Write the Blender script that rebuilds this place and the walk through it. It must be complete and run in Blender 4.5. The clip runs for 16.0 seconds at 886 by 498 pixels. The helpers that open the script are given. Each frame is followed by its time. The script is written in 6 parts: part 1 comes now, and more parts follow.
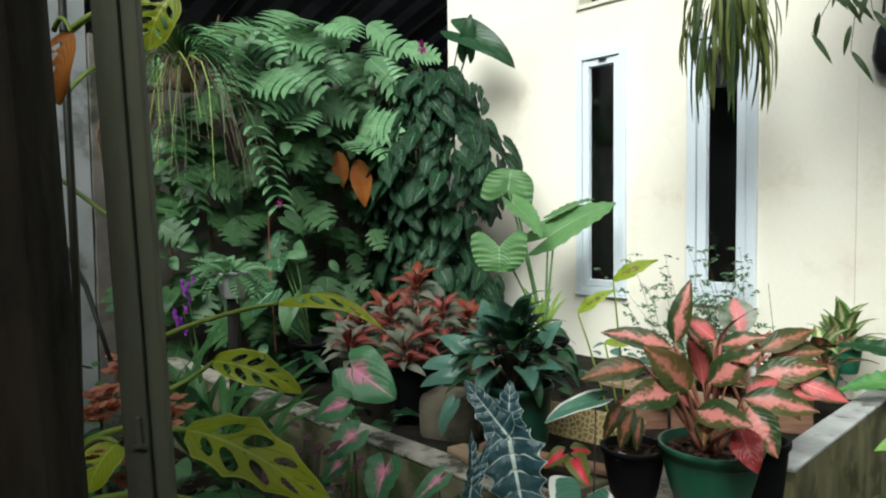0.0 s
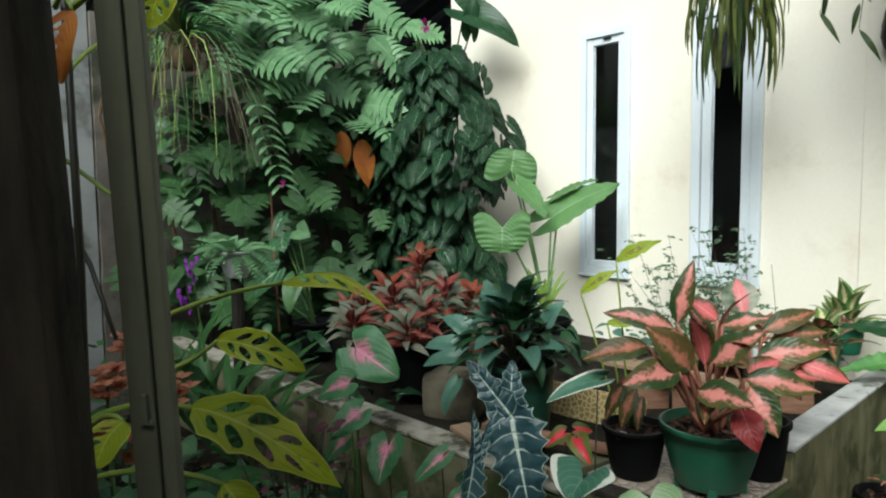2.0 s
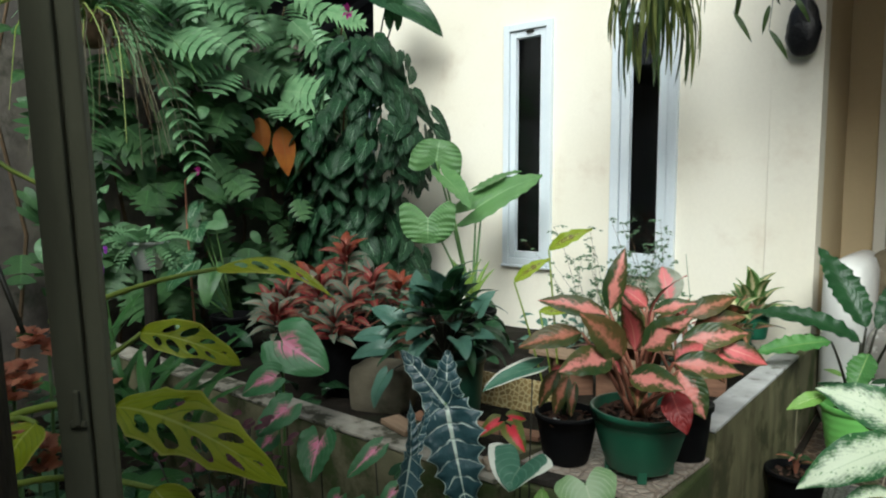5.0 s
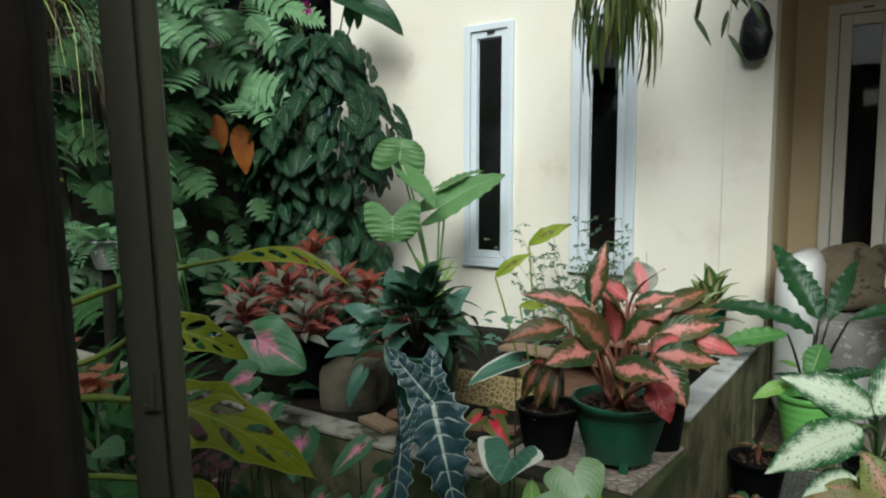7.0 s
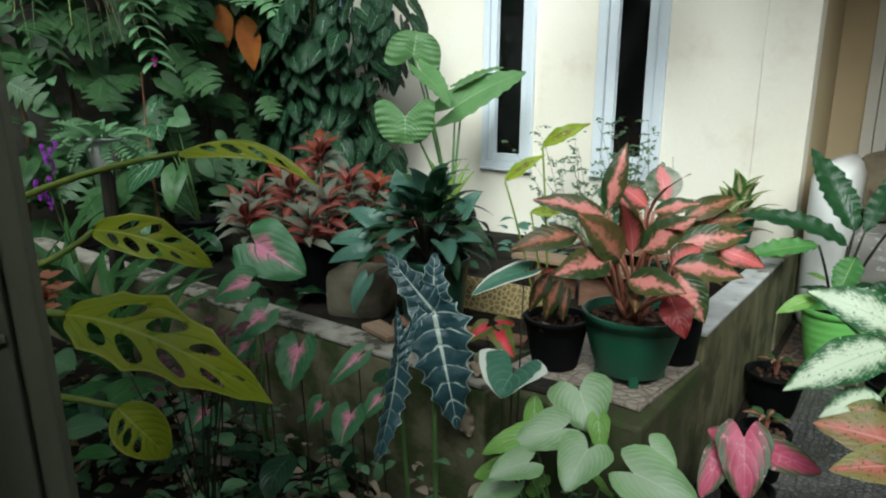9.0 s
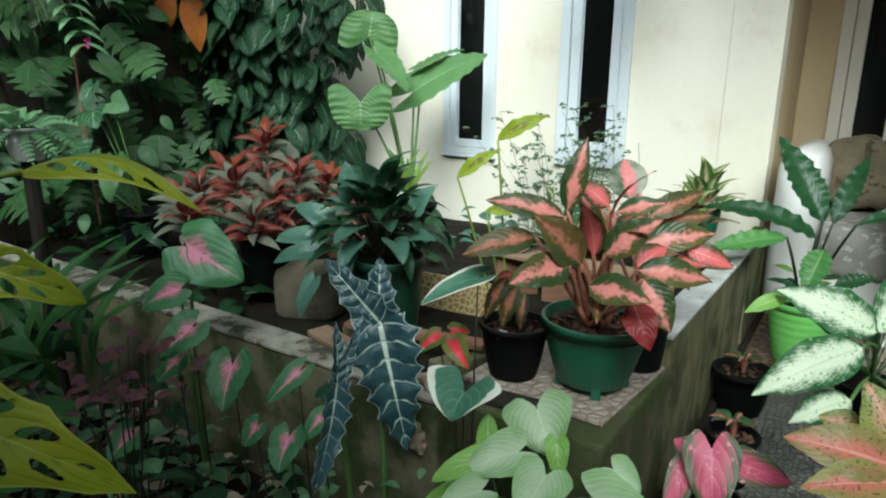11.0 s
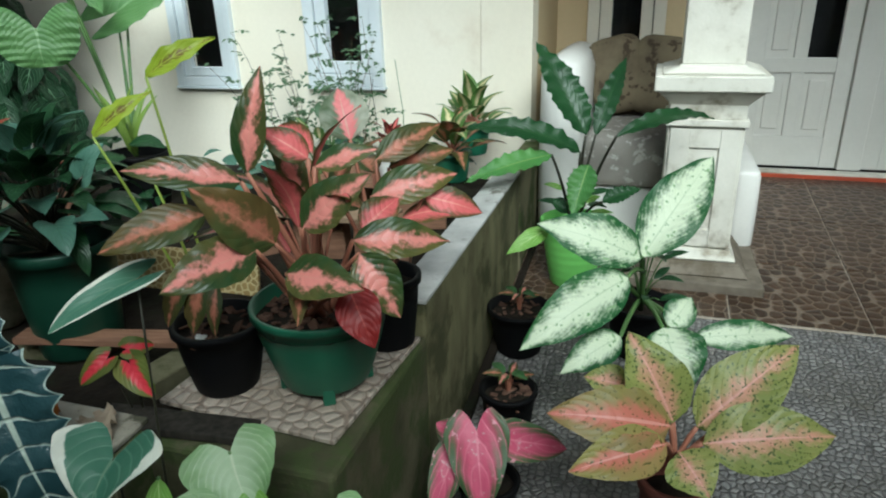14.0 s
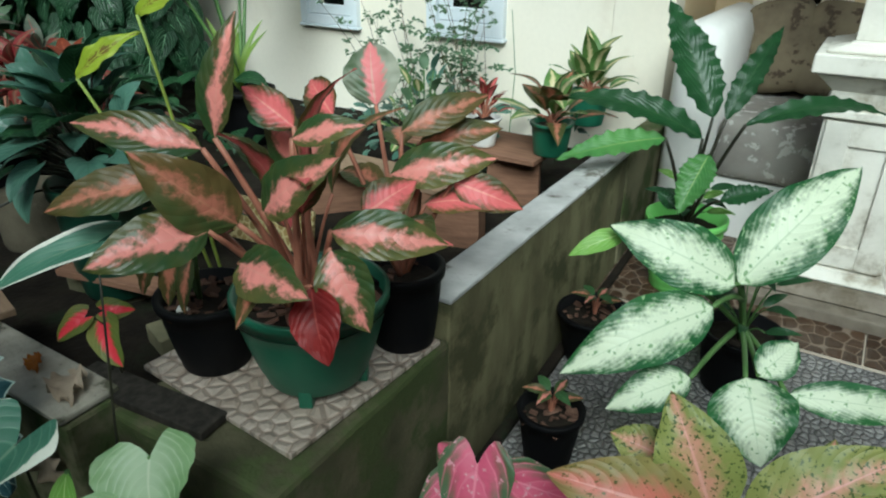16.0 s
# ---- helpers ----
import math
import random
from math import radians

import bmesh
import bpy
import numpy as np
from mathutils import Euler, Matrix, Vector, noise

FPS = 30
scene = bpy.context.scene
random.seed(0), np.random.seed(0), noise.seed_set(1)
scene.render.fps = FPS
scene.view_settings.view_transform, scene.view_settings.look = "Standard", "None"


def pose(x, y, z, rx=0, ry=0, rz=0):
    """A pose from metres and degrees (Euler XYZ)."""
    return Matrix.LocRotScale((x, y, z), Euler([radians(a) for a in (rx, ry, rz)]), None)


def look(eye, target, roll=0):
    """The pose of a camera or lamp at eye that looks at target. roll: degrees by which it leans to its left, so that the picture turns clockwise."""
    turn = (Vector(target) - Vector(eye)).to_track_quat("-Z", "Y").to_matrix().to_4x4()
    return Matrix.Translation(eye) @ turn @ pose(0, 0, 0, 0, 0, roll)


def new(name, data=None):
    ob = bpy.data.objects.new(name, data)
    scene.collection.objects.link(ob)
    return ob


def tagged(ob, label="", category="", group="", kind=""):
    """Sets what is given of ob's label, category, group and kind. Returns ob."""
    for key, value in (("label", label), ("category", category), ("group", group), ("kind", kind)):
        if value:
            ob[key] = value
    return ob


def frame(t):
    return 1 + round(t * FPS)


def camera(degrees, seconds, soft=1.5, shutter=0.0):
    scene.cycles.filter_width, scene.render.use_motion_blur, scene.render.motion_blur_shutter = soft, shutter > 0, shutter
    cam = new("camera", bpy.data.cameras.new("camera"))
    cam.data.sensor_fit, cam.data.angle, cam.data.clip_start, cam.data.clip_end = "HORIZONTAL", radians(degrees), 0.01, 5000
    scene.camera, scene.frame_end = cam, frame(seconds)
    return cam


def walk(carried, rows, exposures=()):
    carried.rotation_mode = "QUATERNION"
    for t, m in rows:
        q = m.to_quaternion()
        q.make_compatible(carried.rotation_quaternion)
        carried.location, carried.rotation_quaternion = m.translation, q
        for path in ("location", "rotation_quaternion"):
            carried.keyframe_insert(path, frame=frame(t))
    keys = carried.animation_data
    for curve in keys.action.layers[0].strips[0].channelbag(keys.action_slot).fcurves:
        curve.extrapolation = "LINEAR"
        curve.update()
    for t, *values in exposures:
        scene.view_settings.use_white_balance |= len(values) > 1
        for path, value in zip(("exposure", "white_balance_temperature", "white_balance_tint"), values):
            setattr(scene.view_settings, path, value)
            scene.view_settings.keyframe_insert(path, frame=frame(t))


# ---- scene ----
cam = camera(67.1, 16.0, soft=2.1)

PATH = [
    (0, (2.763, -4.19, 1.195), (1.324, -2.806, 1.093), -0.7),
    (0.5, (2.759, -4.188, 1.194), (1.321, -2.804, 1.061), -0.7),
    (1, (2.763, -4.192, 1.195), (1.316, -2.816, 1.081), -1.0),
    (1.5, (2.763, -4.191, 1.192), (1.319, -2.816, 1.041), -0.7),
    (2, (2.763, -4.191, 1.194), (1.32, -2.816, 1.034), -0.6),
    (2.5, (2.765, -4.191, 1.195), (1.335, -2.801, 1.047), -0.3),
    (3, (2.769, -4.186, 1.196), (1.38, -2.753, 1.07), -0.3),
    (3.5, (2.77, -4.183, 1.194), (1.417, -2.714, 1.085), -0.2),
    (4, (2.766, -4.182, 1.189), (1.423, -2.706, 1.045), -0.2),
    (6.3, (2.598, -4.233, 1.153), (1.445, -2.608, 0.979), -0.1),
    (6.5, (2.599, -4.241, 1.151), (1.444, -2.617, 0.988), -0.1),
    (7, (2.596, -4.264, 1.151), (1.466, -2.623, 0.977), 0.1),
    (7.5, (2.59, -4.254, 1.145), (1.528, -2.578, 0.892), 1.0),
    (8, (2.574, -4.232, 1.143), (1.464, -2.599, 0.827), 0.6),
    (8.5, (2.56, -4.166, 1.129), (1.44, -2.564, 0.704), 0.4),
    (8.7, (2.561, -4.142, 1.128), (1.41, -2.568, 0.684), 0.3),
    (10.8, (2.536, -3.961, 1.15), (1.37, -2.41, 0.664), 1.1),
    (11, (2.509, -3.936, 1.154), (1.43, -2.332, 0.642), 0.6),
    (11.5, (2.424, -3.861, 1.136), (1.482, -2.216, 0.497), -1.7),
    (12, (2.401, -3.823, 1.132), (1.569, -2.123, 0.484), -1.5),
    (12.5, (2.403, -3.724, 1.133), (1.601, -2.015, 0.472), -1.9),
    (13, (2.432, -3.57, 1.131), (1.657, -1.862, 0.439), -1.1),
    (13.5, (2.506, -3.466, 1.138), (1.83, -1.709, 0.465), -0.8),
    (14, (2.543, -3.394, 1.132), (1.978, -1.626, 0.388), -1.7),
    (14.5, (2.541, -3.257, 1.129), (1.986, -1.501, 0.349), -0.4),
    (15, (2.552, -3.158, 1.119), (1.974, -1.445, 0.265), -0.7),
    (15.5, (2.598, -3.098, 1.113), (1.919, -1.44, 0.224), -1.0),
    (16, (2.68, -3.031, 1.118), (1.738, -1.498, 0.243), 0.5),
]
walk(cam, [(t, look(eye, target, roll)) for t, eye, target, roll in PATH],
     exposures=[(0.0, 0.24, 5850, 0), (4.0, 0.2, 5850, 0), (7.0, -0.2, 5800, 0), (8.5, 0.0, 5700, -1), (11.0, 0.28, 5650, -4), (13.0, 0.08, 5600, -4), (16.0, 0.12, 5500, -6)])

# ---- light ----
world = bpy.data.worlds.new("sky")
scene.world = world
world.use_nodes = True
wn = world.node_tree.nodes
sky = wn.new("ShaderNodeTexSky")
sky.sky_type, sky.sun_disc = 'NISHITA', False
sky.sun_elevation, sky.sun_rotation = radians(41.7), radians(155.2)
sky.air_density, sky.dust_density, sky.ozone_density = 0.8, 7.0, 0.6
world.node_tree.links.new(sky.outputs[0], wn["Background"].inputs[0])
wn["Background"].inputs[1].default_value = 0.08
sun = new("sun", bpy.data.lights.new("sun", 'SUN'))
sun.data.energy, sun.data.angle, sun.data.color = 3.9, radians(36), (1, 0.98, 0.94)
sun.matrix_world = look((2.4, -5.2, 6.1), (0, 0, 1.0))

# ---- material helpers ----


def nodes_of(name):
    m = bpy.data.materials.new(name)
    m.use_nodes = True
    t = m.node_tree
    return m, t, t.nodes["Principled BSDF"], t.nodes["Material Output"]


def mix(t, fac, a, b):
    n = t.nodes.new("ShaderNodeMix")
    n.data_type = 'RGBA'
    for sock, v in ((n.inputs["Factor"], fac), (n.inputs["A"], a), (n.inputs["B"], b)):
        if isinstance(v, bpy.types.NodeSocket):
            t.links.new(v, sock)
        elif isinstance(v, tuple):
            sock.default_value = (*v, 1)
        else:
            sock.default_value = v
    return n.outputs["Result"]


def calc(t, op, a, b=0.0, clamp=False):
    n = t.nodes.new("ShaderNodeMath")
    n.operation, n.use_clamp = op, clamp
    for sock, v in zip(n.inputs, (a, b)):
        if isinstance(v, bpy.types.NodeSocket):
            t.links.new(v, sock)
        else:
            sock.default_value = v
    return n.outputs[0]


def ramp(t, x, lo, hi):
    """0 below lo, 1 above hi."""
    n = t.nodes.new("ShaderNodeMapRange")
    n.interpolation_type = 'SMOOTHSTEP'
    t.links.new(x, n.inputs[0])
    n.inputs[1].default_value, n.inputs[2].default_value = lo, hi
    return n.outputs[0]


def fuzz(t, scale, detail=4.0, rough=0.55, stretch=None, coord="Object"):
    c = t.nodes.new("ShaderNodeTexCoord").outputs[coord]
    if stretch:
        mp = t.nodes.new("ShaderNodeMapping")
        mp.inputs["Scale"].default_value = stretch
        t.links.new(c, mp.inputs[0])
        c = mp.outputs[0]
    n = t.nodes.new("ShaderNodeTexNoise")
    n.inputs["Scale"].default_value, n.inputs["Detail"].default_value = scale, detail
    n.inputs["Roughness"].default_value = rough
    t.links.new(c, n.inputs["Vector"])
    return n.outputs[0]


def bump(t, b, height, strength, distance=0.004):
    n = t.nodes.new("ShaderNodeBump")
    n.inputs["Strength"].default_value, n.inputs["Distance"].default_value = strength, distance
    t.links.new(height, n.inputs["Height"])
    t.links.new(n.outputs[0], b.inputs["Normal"])


def surface(name, c1, c2, scale=3.0, fine=60.0, rough=0.7, relief=0.3, stain=None, stain_lo=0.52, stain_hi=0.7, stain_scale=2.0,
            stretch=None, metallic=0.0, vary=0.0):
    """A plain surface: two tones in broad patches, a fine grain and stains of their own shape."""
    m, t, b, out = nodes_of(name)
    broad, grain = fuzz(t, scale, stretch=stretch), fuzz(t, fine, 3.0)
    col = mix(t, ramp(t, broad, 0.3, 0.7), c1, c2)
    col = mix(t, calc(t, 'MULTIPLY', grain, 0.22), col, tuple(v * 0.6 for v in c1))
    if stain:
        s = fuzz(t, stain_scale, 6.0, 0.65)
        col = mix(t, ramp(t, s, stain_lo, stain_hi), col, stain)
    if vary:
        rnd = t.nodes.new("ShaderNodeObjectInfo").outputs["Random"]
        col = mix(t, calc(t, 'MULTIPLY', rnd, vary), col, tuple(v * 0.45 for v in c1))
    t.links.new(col, b.inputs["Base Color"])
    b.inputs["Roughness"].default_value, b.inputs["Metallic"].default_value = rough, metallic
    b.inputs["Specular IOR Level"].default_value = 0.2 if rough > 0.7 else 0.4
    bump(t, b, calc(t, 'ADD', calc(t, 'MULTIPLY', broad, 0.6), grain), relief)
    return m


def pebbled(name, stones, stones2, joint, size, joint_w=0.06, rough=0.45, relief=0.6, dirt=None, dirt_amt=0.6):
    """Tile or paving with a pebble relief; size is a pebble's width in metres."""
    m, t, b, out = nodes_of(name)
    c = t.nodes.new("ShaderNodeTexCoord").outputs["Object"]
    rnd = t.nodes.new("ShaderNodeObjectInfo").outputs["Random"]
    edge, cell = t.nodes.new("ShaderNodeTexVoronoi"), t.nodes.new("ShaderNodeTexVoronoi")
    edge.feature = 'DISTANCE_TO_EDGE'
    off = t.nodes.new("ShaderNodeVectorMath")
    off.operation = 'ADD'
    t.links.new(c, off.inputs[0])
    comb = t.nodes.new("ShaderNodeCombineXYZ")
    t.links.new(calc(t, 'MULTIPLY', rnd, 9.0), comb.inputs[0])
    t.links.new(comb.outputs[0], off.inputs[1])
    for v in (edge, cell):
        v.voronoi_dimensions = '2D'
        v.inputs["Scale"].default_value = 1 / size
        v.inputs["Randomness"].default_value = 0.8
        t.links.new(off.outputs[0], v.inputs["Vector"])
    sep = t.nodes.new("ShaderNodeSeparateColor")
    t.links.new(cell.outputs["Color"], sep.inputs[0])
    col = mix(t, sep.outputs[0], stones, stones2)
    grain = fuzz(t, 90.0, 4.0)
    col = mix(t, calc(t, 'MULTIPLY', grain, 0.35), col, tuple(v * 0.4 for v in stones))
    e = ramp(t, edge.outputs["Distance"], joint_w * 0.5, joint_w * 1.6)
    e = calc(t, 'MULTIPLY', e, ramp(t, calc(t, 'SUBTRACT', 0.70, cell.outputs["Distance"]), 0.0, 0.14))
    col = mix(t, e, joint, col)
    if dirt:
        col = mix(t, calc(t, 'MULTIPLY', ramp(t, fuzz(t, 2.2, 6.0, 0.7), 0.45, 0.7), dirt_amt), col, dirt)
    t.links.new(col, b.inputs["Base Color"])
    b.inputs["Roughness"].default_value = rough
    bump(t, b, calc(t, 'ADD', ramp(t, edge.outputs["Distance"], 0.0, 0.3), calc(t, 'MULTIPLY', grain, 0.15)), relief, 0.006)
    return m


def leafy(name, base, base2, rib=None, rib_w=0.05, vein=None, vein_n=7, slant=0.45, vein_w=0.12, heart=None, heart_at=0.5, heart_fuzz=0.6,
          heart_soft=0.12, spots=None, spot_lo=0.55, spot_scale=60.0, margin=None, margin_at=0.9, rough=0.38, glow=0.25, veins_relief=0.25,
          heart_scale=14.0, along=0.0, gloss=0.28):
    """A leaf. The mesh gives u along the blade and v across it (0.5 is the midrib)."""
    m, t, b, out = nodes_of(name)
    uv = t.nodes.new("ShaderNodeTexCoord").outputs["UV"]
    sep = t.nodes.new("ShaderNodeSeparateXYZ")
    t.links.new(uv, sep.inputs[0])
    u, v = sep.outputs[0], sep.outputs[1]
    a = calc(t, 'MULTIPLY', calc(t, 'ABSOLUTE', calc(t, 'SUBTRACT', v, 0.5)), 2.0)
    rnd = t.nodes.new("ShaderNodeObjectInfo").outputs["Random"]
    col = mix(t, ramp(t, fuzz(t, 9.0, 3.0), 0.3, 0.7), base, base2)
    col = mix(t, calc(t, 'MULTIPLY', rnd, 0.45), col, tuple(x * 0.5 for x in base))
    wander = calc(t, 'MULTIPLY', calc(t, 'SUBTRACT', fuzz(t, 16.0, 2.0), 0.5), 0.6 / vein_n)
    sweep = calc(t, 'MULTIPLY', calc(t, 'POWER', a, 1.5), slant)
    comb = calc(t, 'SINE', calc(t, 'MULTIPLY', calc(t, 'ADD', calc(t, 'SUBTRACT', u, sweep), wander), vein_n * 6.2832))
    if heart:
        edge = calc(t, 'ADD', calc(t, 'MULTIPLY', calc(t, 'SUBTRACT', fuzz(t, heart_scale, 5.0, 0.7), 0.5), heart_fuzz),
                    calc(t, 'MULTIPLY', comb, 0.05))
        if along:
            edge = calc(t, 'SUBTRACT', edge, calc(t, 'MULTIPLY', calc(t, 'ABSOLUTE', calc(t, 'SUBTRACT', u, 0.35)), along))
        d = calc(t, 'SUBTRACT', calc(t, 'ADD', edge, heart_at), a)
        col = mix(t, ramp(t, d, -heart_soft, heart_soft), col, heart)
    if spots:
        col = mix(t, ramp(t, fuzz(t, spot_scale, 2.0, 0.5), spot_lo, spot_lo + 0.06), col, spots)
    line = ramp(t, comb, 1 - vein_w * 2, 1.0)
    if vein:
        fade = calc(t, 'MULTIPLY', ramp(t, calc(t, 'SUBTRACT', 1.15, a), 0.0, 0.5), ramp(t, fuzz(t, 30.0, 2.0), 0.25, 0.6))
        col = mix(t, calc(t, 'MULTIPLY', line, fade), col, vein)
    if rib:
        w = calc(t, 'MULTIPLY', calc(t, 'SUBTRACT', 1.15, u), rib_w)
        col = mix(t, ramp(t, calc(t, 'SUBTRACT', w, a), -0.015, 0.015), col, rib)
    if margin:
        col = mix(t, ramp(t, calc(t, 'ADD', a, calc(t, 'MULTIPLY', calc(t, 'SUBTRACT', fuzz(t, 22.0), 0.5), 1.5 * (1 - margin_at))),
                          margin_at - 0.02, margin_at + 0.02), col, margin)
    t.links.new(col, b.inputs["Base Color"])
    b.inputs["Roughness"].default_value = rough
    b.inputs["Specular IOR Level"].default_value = gloss
    pucker = calc(t, 'ADD', calc(t, 'MULTIPLY', comb, -0.35), calc(t, 'MULTIPLY', fuzz(t, 55.0, 3.0), 1.6))
    bump(t, b, calc(t, 'ADD', calc(t, 'MULTIPLY', line, -1.0), pucker), veins_relief, 0.003)
    tr = t.nodes.new("ShaderNodeBsdfTranslucent")
    t.links.new(col, tr.inputs[0])
    sh = t.nodes.new("ShaderNodeMixShader")
    sh.inputs[0].default_value = glow
    t.links.new(b.outputs[0], sh.inputs[1])
    t.links.new(tr.outputs[0], sh.inputs[2])
    t.links.new(sh.outputs[0], out.inputs[0])
    return m


# ---- materials ----
PLASTER = surface("cream_plaster", (0.83, 0.79, 0.68), (0.79, 0.74, 0.61), 0.9, 45, 0.85, 0.12, stain=(0.62, 0.54, 0.43), stain_lo=0.53, stain_hi=0.80)
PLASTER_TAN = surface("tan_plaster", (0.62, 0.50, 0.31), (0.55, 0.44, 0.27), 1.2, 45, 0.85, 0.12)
FRAME = surface("pale_blue_paint", (0.72, 0.77, 0.80), (0.66, 0.72, 0.76), 2, 50, 0.5, 0.1, stain=(0.45, 0.46, 0.44), stain_lo=0.66, stain_hi=0.8)
FRAME_CREAM = surface("cream_paint", (0.74, 0.70, 0.60), (0.68, 0.64, 0.54), 2, 50, 0.5, 0.1)
DOOR_WHITE = surface("white_door_paint", (0.74, 0.73, 0.68), (0.68, 0.67, 0.61), 2, 50, 0.45, 0.08)
# near-black colour carries the darkness of the unlit interiors
ROOM_SHADE = surface("room_shade_black", (0.012, 0.012, 0.012), (0.008, 0.008, 0.008), 2, 40, 0.9, 0.0)
CONCRETE = surface("mossy_concrete", (0.19, 0.175, 0.105), (0.07, 0.07, 0.036), 5, 70, 0.9, 0.8, stain=(0.055, 0.075, 0.026), stain_lo=0.48, stain_hi=0.62, stain_scale=5)
CONCRETE_WET = surface("wet_mossy_concrete", (0.115, 0.105, 0.06), (0.045, 0.045, 0.022), 5, 70, 0.85, 0.9, stain=(0.05, 0.065, 0.022), stain_lo=0.46, stain_hi=0.60, stain_scale=6)
CONCRETE_TOP = surface("worn_concrete", (0.40, 0.37, 0.30), (0.17, 0.155, 0.12), 9, 80, 0.9, 1.0, stain=(0.07, 0.068, 0.045), stain_lo=0.52, stain_hi=0.60, stain_scale=9)
RENDERED = surface("stained_render", (0.165, 0.152, 0.08), (0.085, 0.078, 0.04), 5, 60, 0.85, 0.5, stain=(0.055, 0.055, 0.025), stain_lo=0.47, stain_hi=0.60, stain_scale=4, stretch=(1.6, 1.6, 0.7))
PALE_COPING = surface("pale_mortar", (0.50, 0.50, 0.48), (0.34, 0.34, 0.32), 8, 80, 0.9, 0.8, stain=(0.14, 0.13, 0.11), stain_lo=0.56, stain_hi=0.68, stain_scale=9)
# damp soil, taken down to near-black to include the shade under the plants
SOIL = surface("shade_dark_soil", (0.010, 0.008, 0.006), (0.022, 0.017, 0.012), 12, 60, 0.95, 1.0, stain=(0.015, 0.02, 0.01), stain_scale=6)
BARK_CHIPS = surface("bark_chips", (0.10, 0.055, 0.038), (0.20, 0.12, 0.085), 20, 120, 0.9, 0.8, vary=0.8)
STONE_WHITE = surface("column_stone", (0.72, 0.70, 0.62), (0.62, 0.60, 0.52), 6, 80, 0.8, 0.4, stain=(0.30, 0.265, 0.20), stain_lo=0.52, stain_hi=0.72, stain_scale=6)
STONE_BASE = surface("weathered_plinth", (0.22, 0.19, 0.15), (0.12, 0.10, 0.075), 6, 80, 0.85, 0.6, stain=(0.12, 0.10, 0.07), stain_lo=0.5, stain_hi=0.65, stain_scale=8)
OLD_WALL = surface("old_brick_wall", (0.19, 0.17, 0.14), (0.10, 0.09, 0.08), 4, 40, 0.95, 1.0, stain=(0.04, 0.045, 0.03), stain_scale=3)
GREY_WALL = surface("grey_rendered_wall", (0.33, 0.34, 0.33), (0.24, 0.25, 0.24), 3, 50, 0.9, 0.4, stain=(0.12, 0.12, 0.11), stain_scale=3)
POST_PAINT = surface("olive_post_paint", (0.20, 0.20, 0.13), (0.135, 0.135, 0.088), 4, 60, 0.55, 0.3, stain=(0.20, 0.19, 0.14), stain_lo=0.66, stain_hi=0.73, stain_scale=8, stretch=(6, 6, 1))
DARK_WOOD = surface("dark_weathered_wood", (0.018, 0.016, 0.013), (0.04, 0.035, 0.028), 6, 60, 0.75, 0.5, stretch=(8, 8, 0.8))
WOOD = surface("bare_board", (0.36, 0.25, 0.16), (0.24, 0.16, 0.10), 6, 70, 0.8, 0.4, stretch=(1, 8, 8), vary=0.5)
RUSTY_BOARD = surface("reddish_board", (0.24, 0.13, 0.08), (0.15, 0.08, 0.05), 8, 70, 0.85, 0.5, stretch=(1, 8, 8))
POT_GREEN = surface("green_plastic", (0.022, 0.115, 0.062), (0.017, 0.092, 0.05), 6, 80, 0.42, 0.08, stain=(0.035, 0.09, 0.06), stain_lo=0.6, stain_hi=0.8)
POT_BLACK = surface("black_plastic", (0.003, 0.003, 0.0035), (0.005, 0.005, 0.0055), 6, 80, 0.6, 0.1, stain=(0.018, 0.017, 0.015), stain_lo=0.66, stain_hi=0.8)
# darker copy of the green plastic, with the pot's shade in its colour
POT_GREEN_SHADED = surface("shaded_green_plastic", (0.010, 0.045, 0.026), (0.007, 0.034, 0.02), 6, 80, 0.45, 0.08, stain=(0.02, 0.04, 0.028), stain_lo=0.6, stain_hi=0.8)
POT_LIME = surface("lime_plastic", (0.22, 0.58, 0.13), (0.19, 0.52, 0.115), 4, 80, 0.4, 0.05)
POT_WHITE = surface("white_ceramic", (0.74, 0.74, 0.70), (0.64, 0.64, 0.60), 4, 60, 0.35, 0.1)
ROOF_DARK = surface("dark_roof_sheet", (0.05, 0.052, 0.058), (0.08, 0.08, 0.085), 3, 40, 0.6, 0.2)
BLACK_BAG = surface("black_bag_plastic", (0.010, 0.010, 0.012), (0.016, 0.016, 0.018), 14, 60, 0.28, 1.0)
SOFA_WHITE = surface("white_leatherette", (0.72, 0.71, 0.67), (0.66, 0.65, 0.61), 5, 90, 0.55, 0.15)
SOFA_CLOTH = surface("patterned_grey_cloth", (0.30, 0.28, 0.25), (0.22, 0.20, 0.18), 6, 110, 0.9, 0.3, stain=(0.46, 0.44, 0.40), stain_lo=0.55, stain_hi=0.58, stain_scale=16)
CUSHION = surface("brown_printed_cloth", (0.22, 0.18, 0.115), (0.13, 0.105, 0.07), 7, 110, 0.9, 0.3, stain=(0.08, 0.06, 0.04), stain_lo=0.56, stain_hi=0.6, stain_scale=14)
RED_TRIM = surface("red_sill_paint", (0.50, 0.09, 0.04), (0.42, 0.08, 0.04), 4, 60, 0.5, 0.1)
TILE_BROWN = pebbled("brown_pebble_tile", (0.038, 0.021, 0.012), (0.08, 0.045, 0.025), (0.17, 0.13, 0.095), 0.05, 0.035, 0.35, 0.4)
TILE_PALE = pebbled("pale_pebble_tile", (0.37, 0.31, 0.25), (0.48, 0.41, 0.34), (0.22, 0.17, 0.135), 0.034, 0.045, 0.45, 0.7, dirt=(0.16, 0.12, 0.085), dirt_amt=0.55)
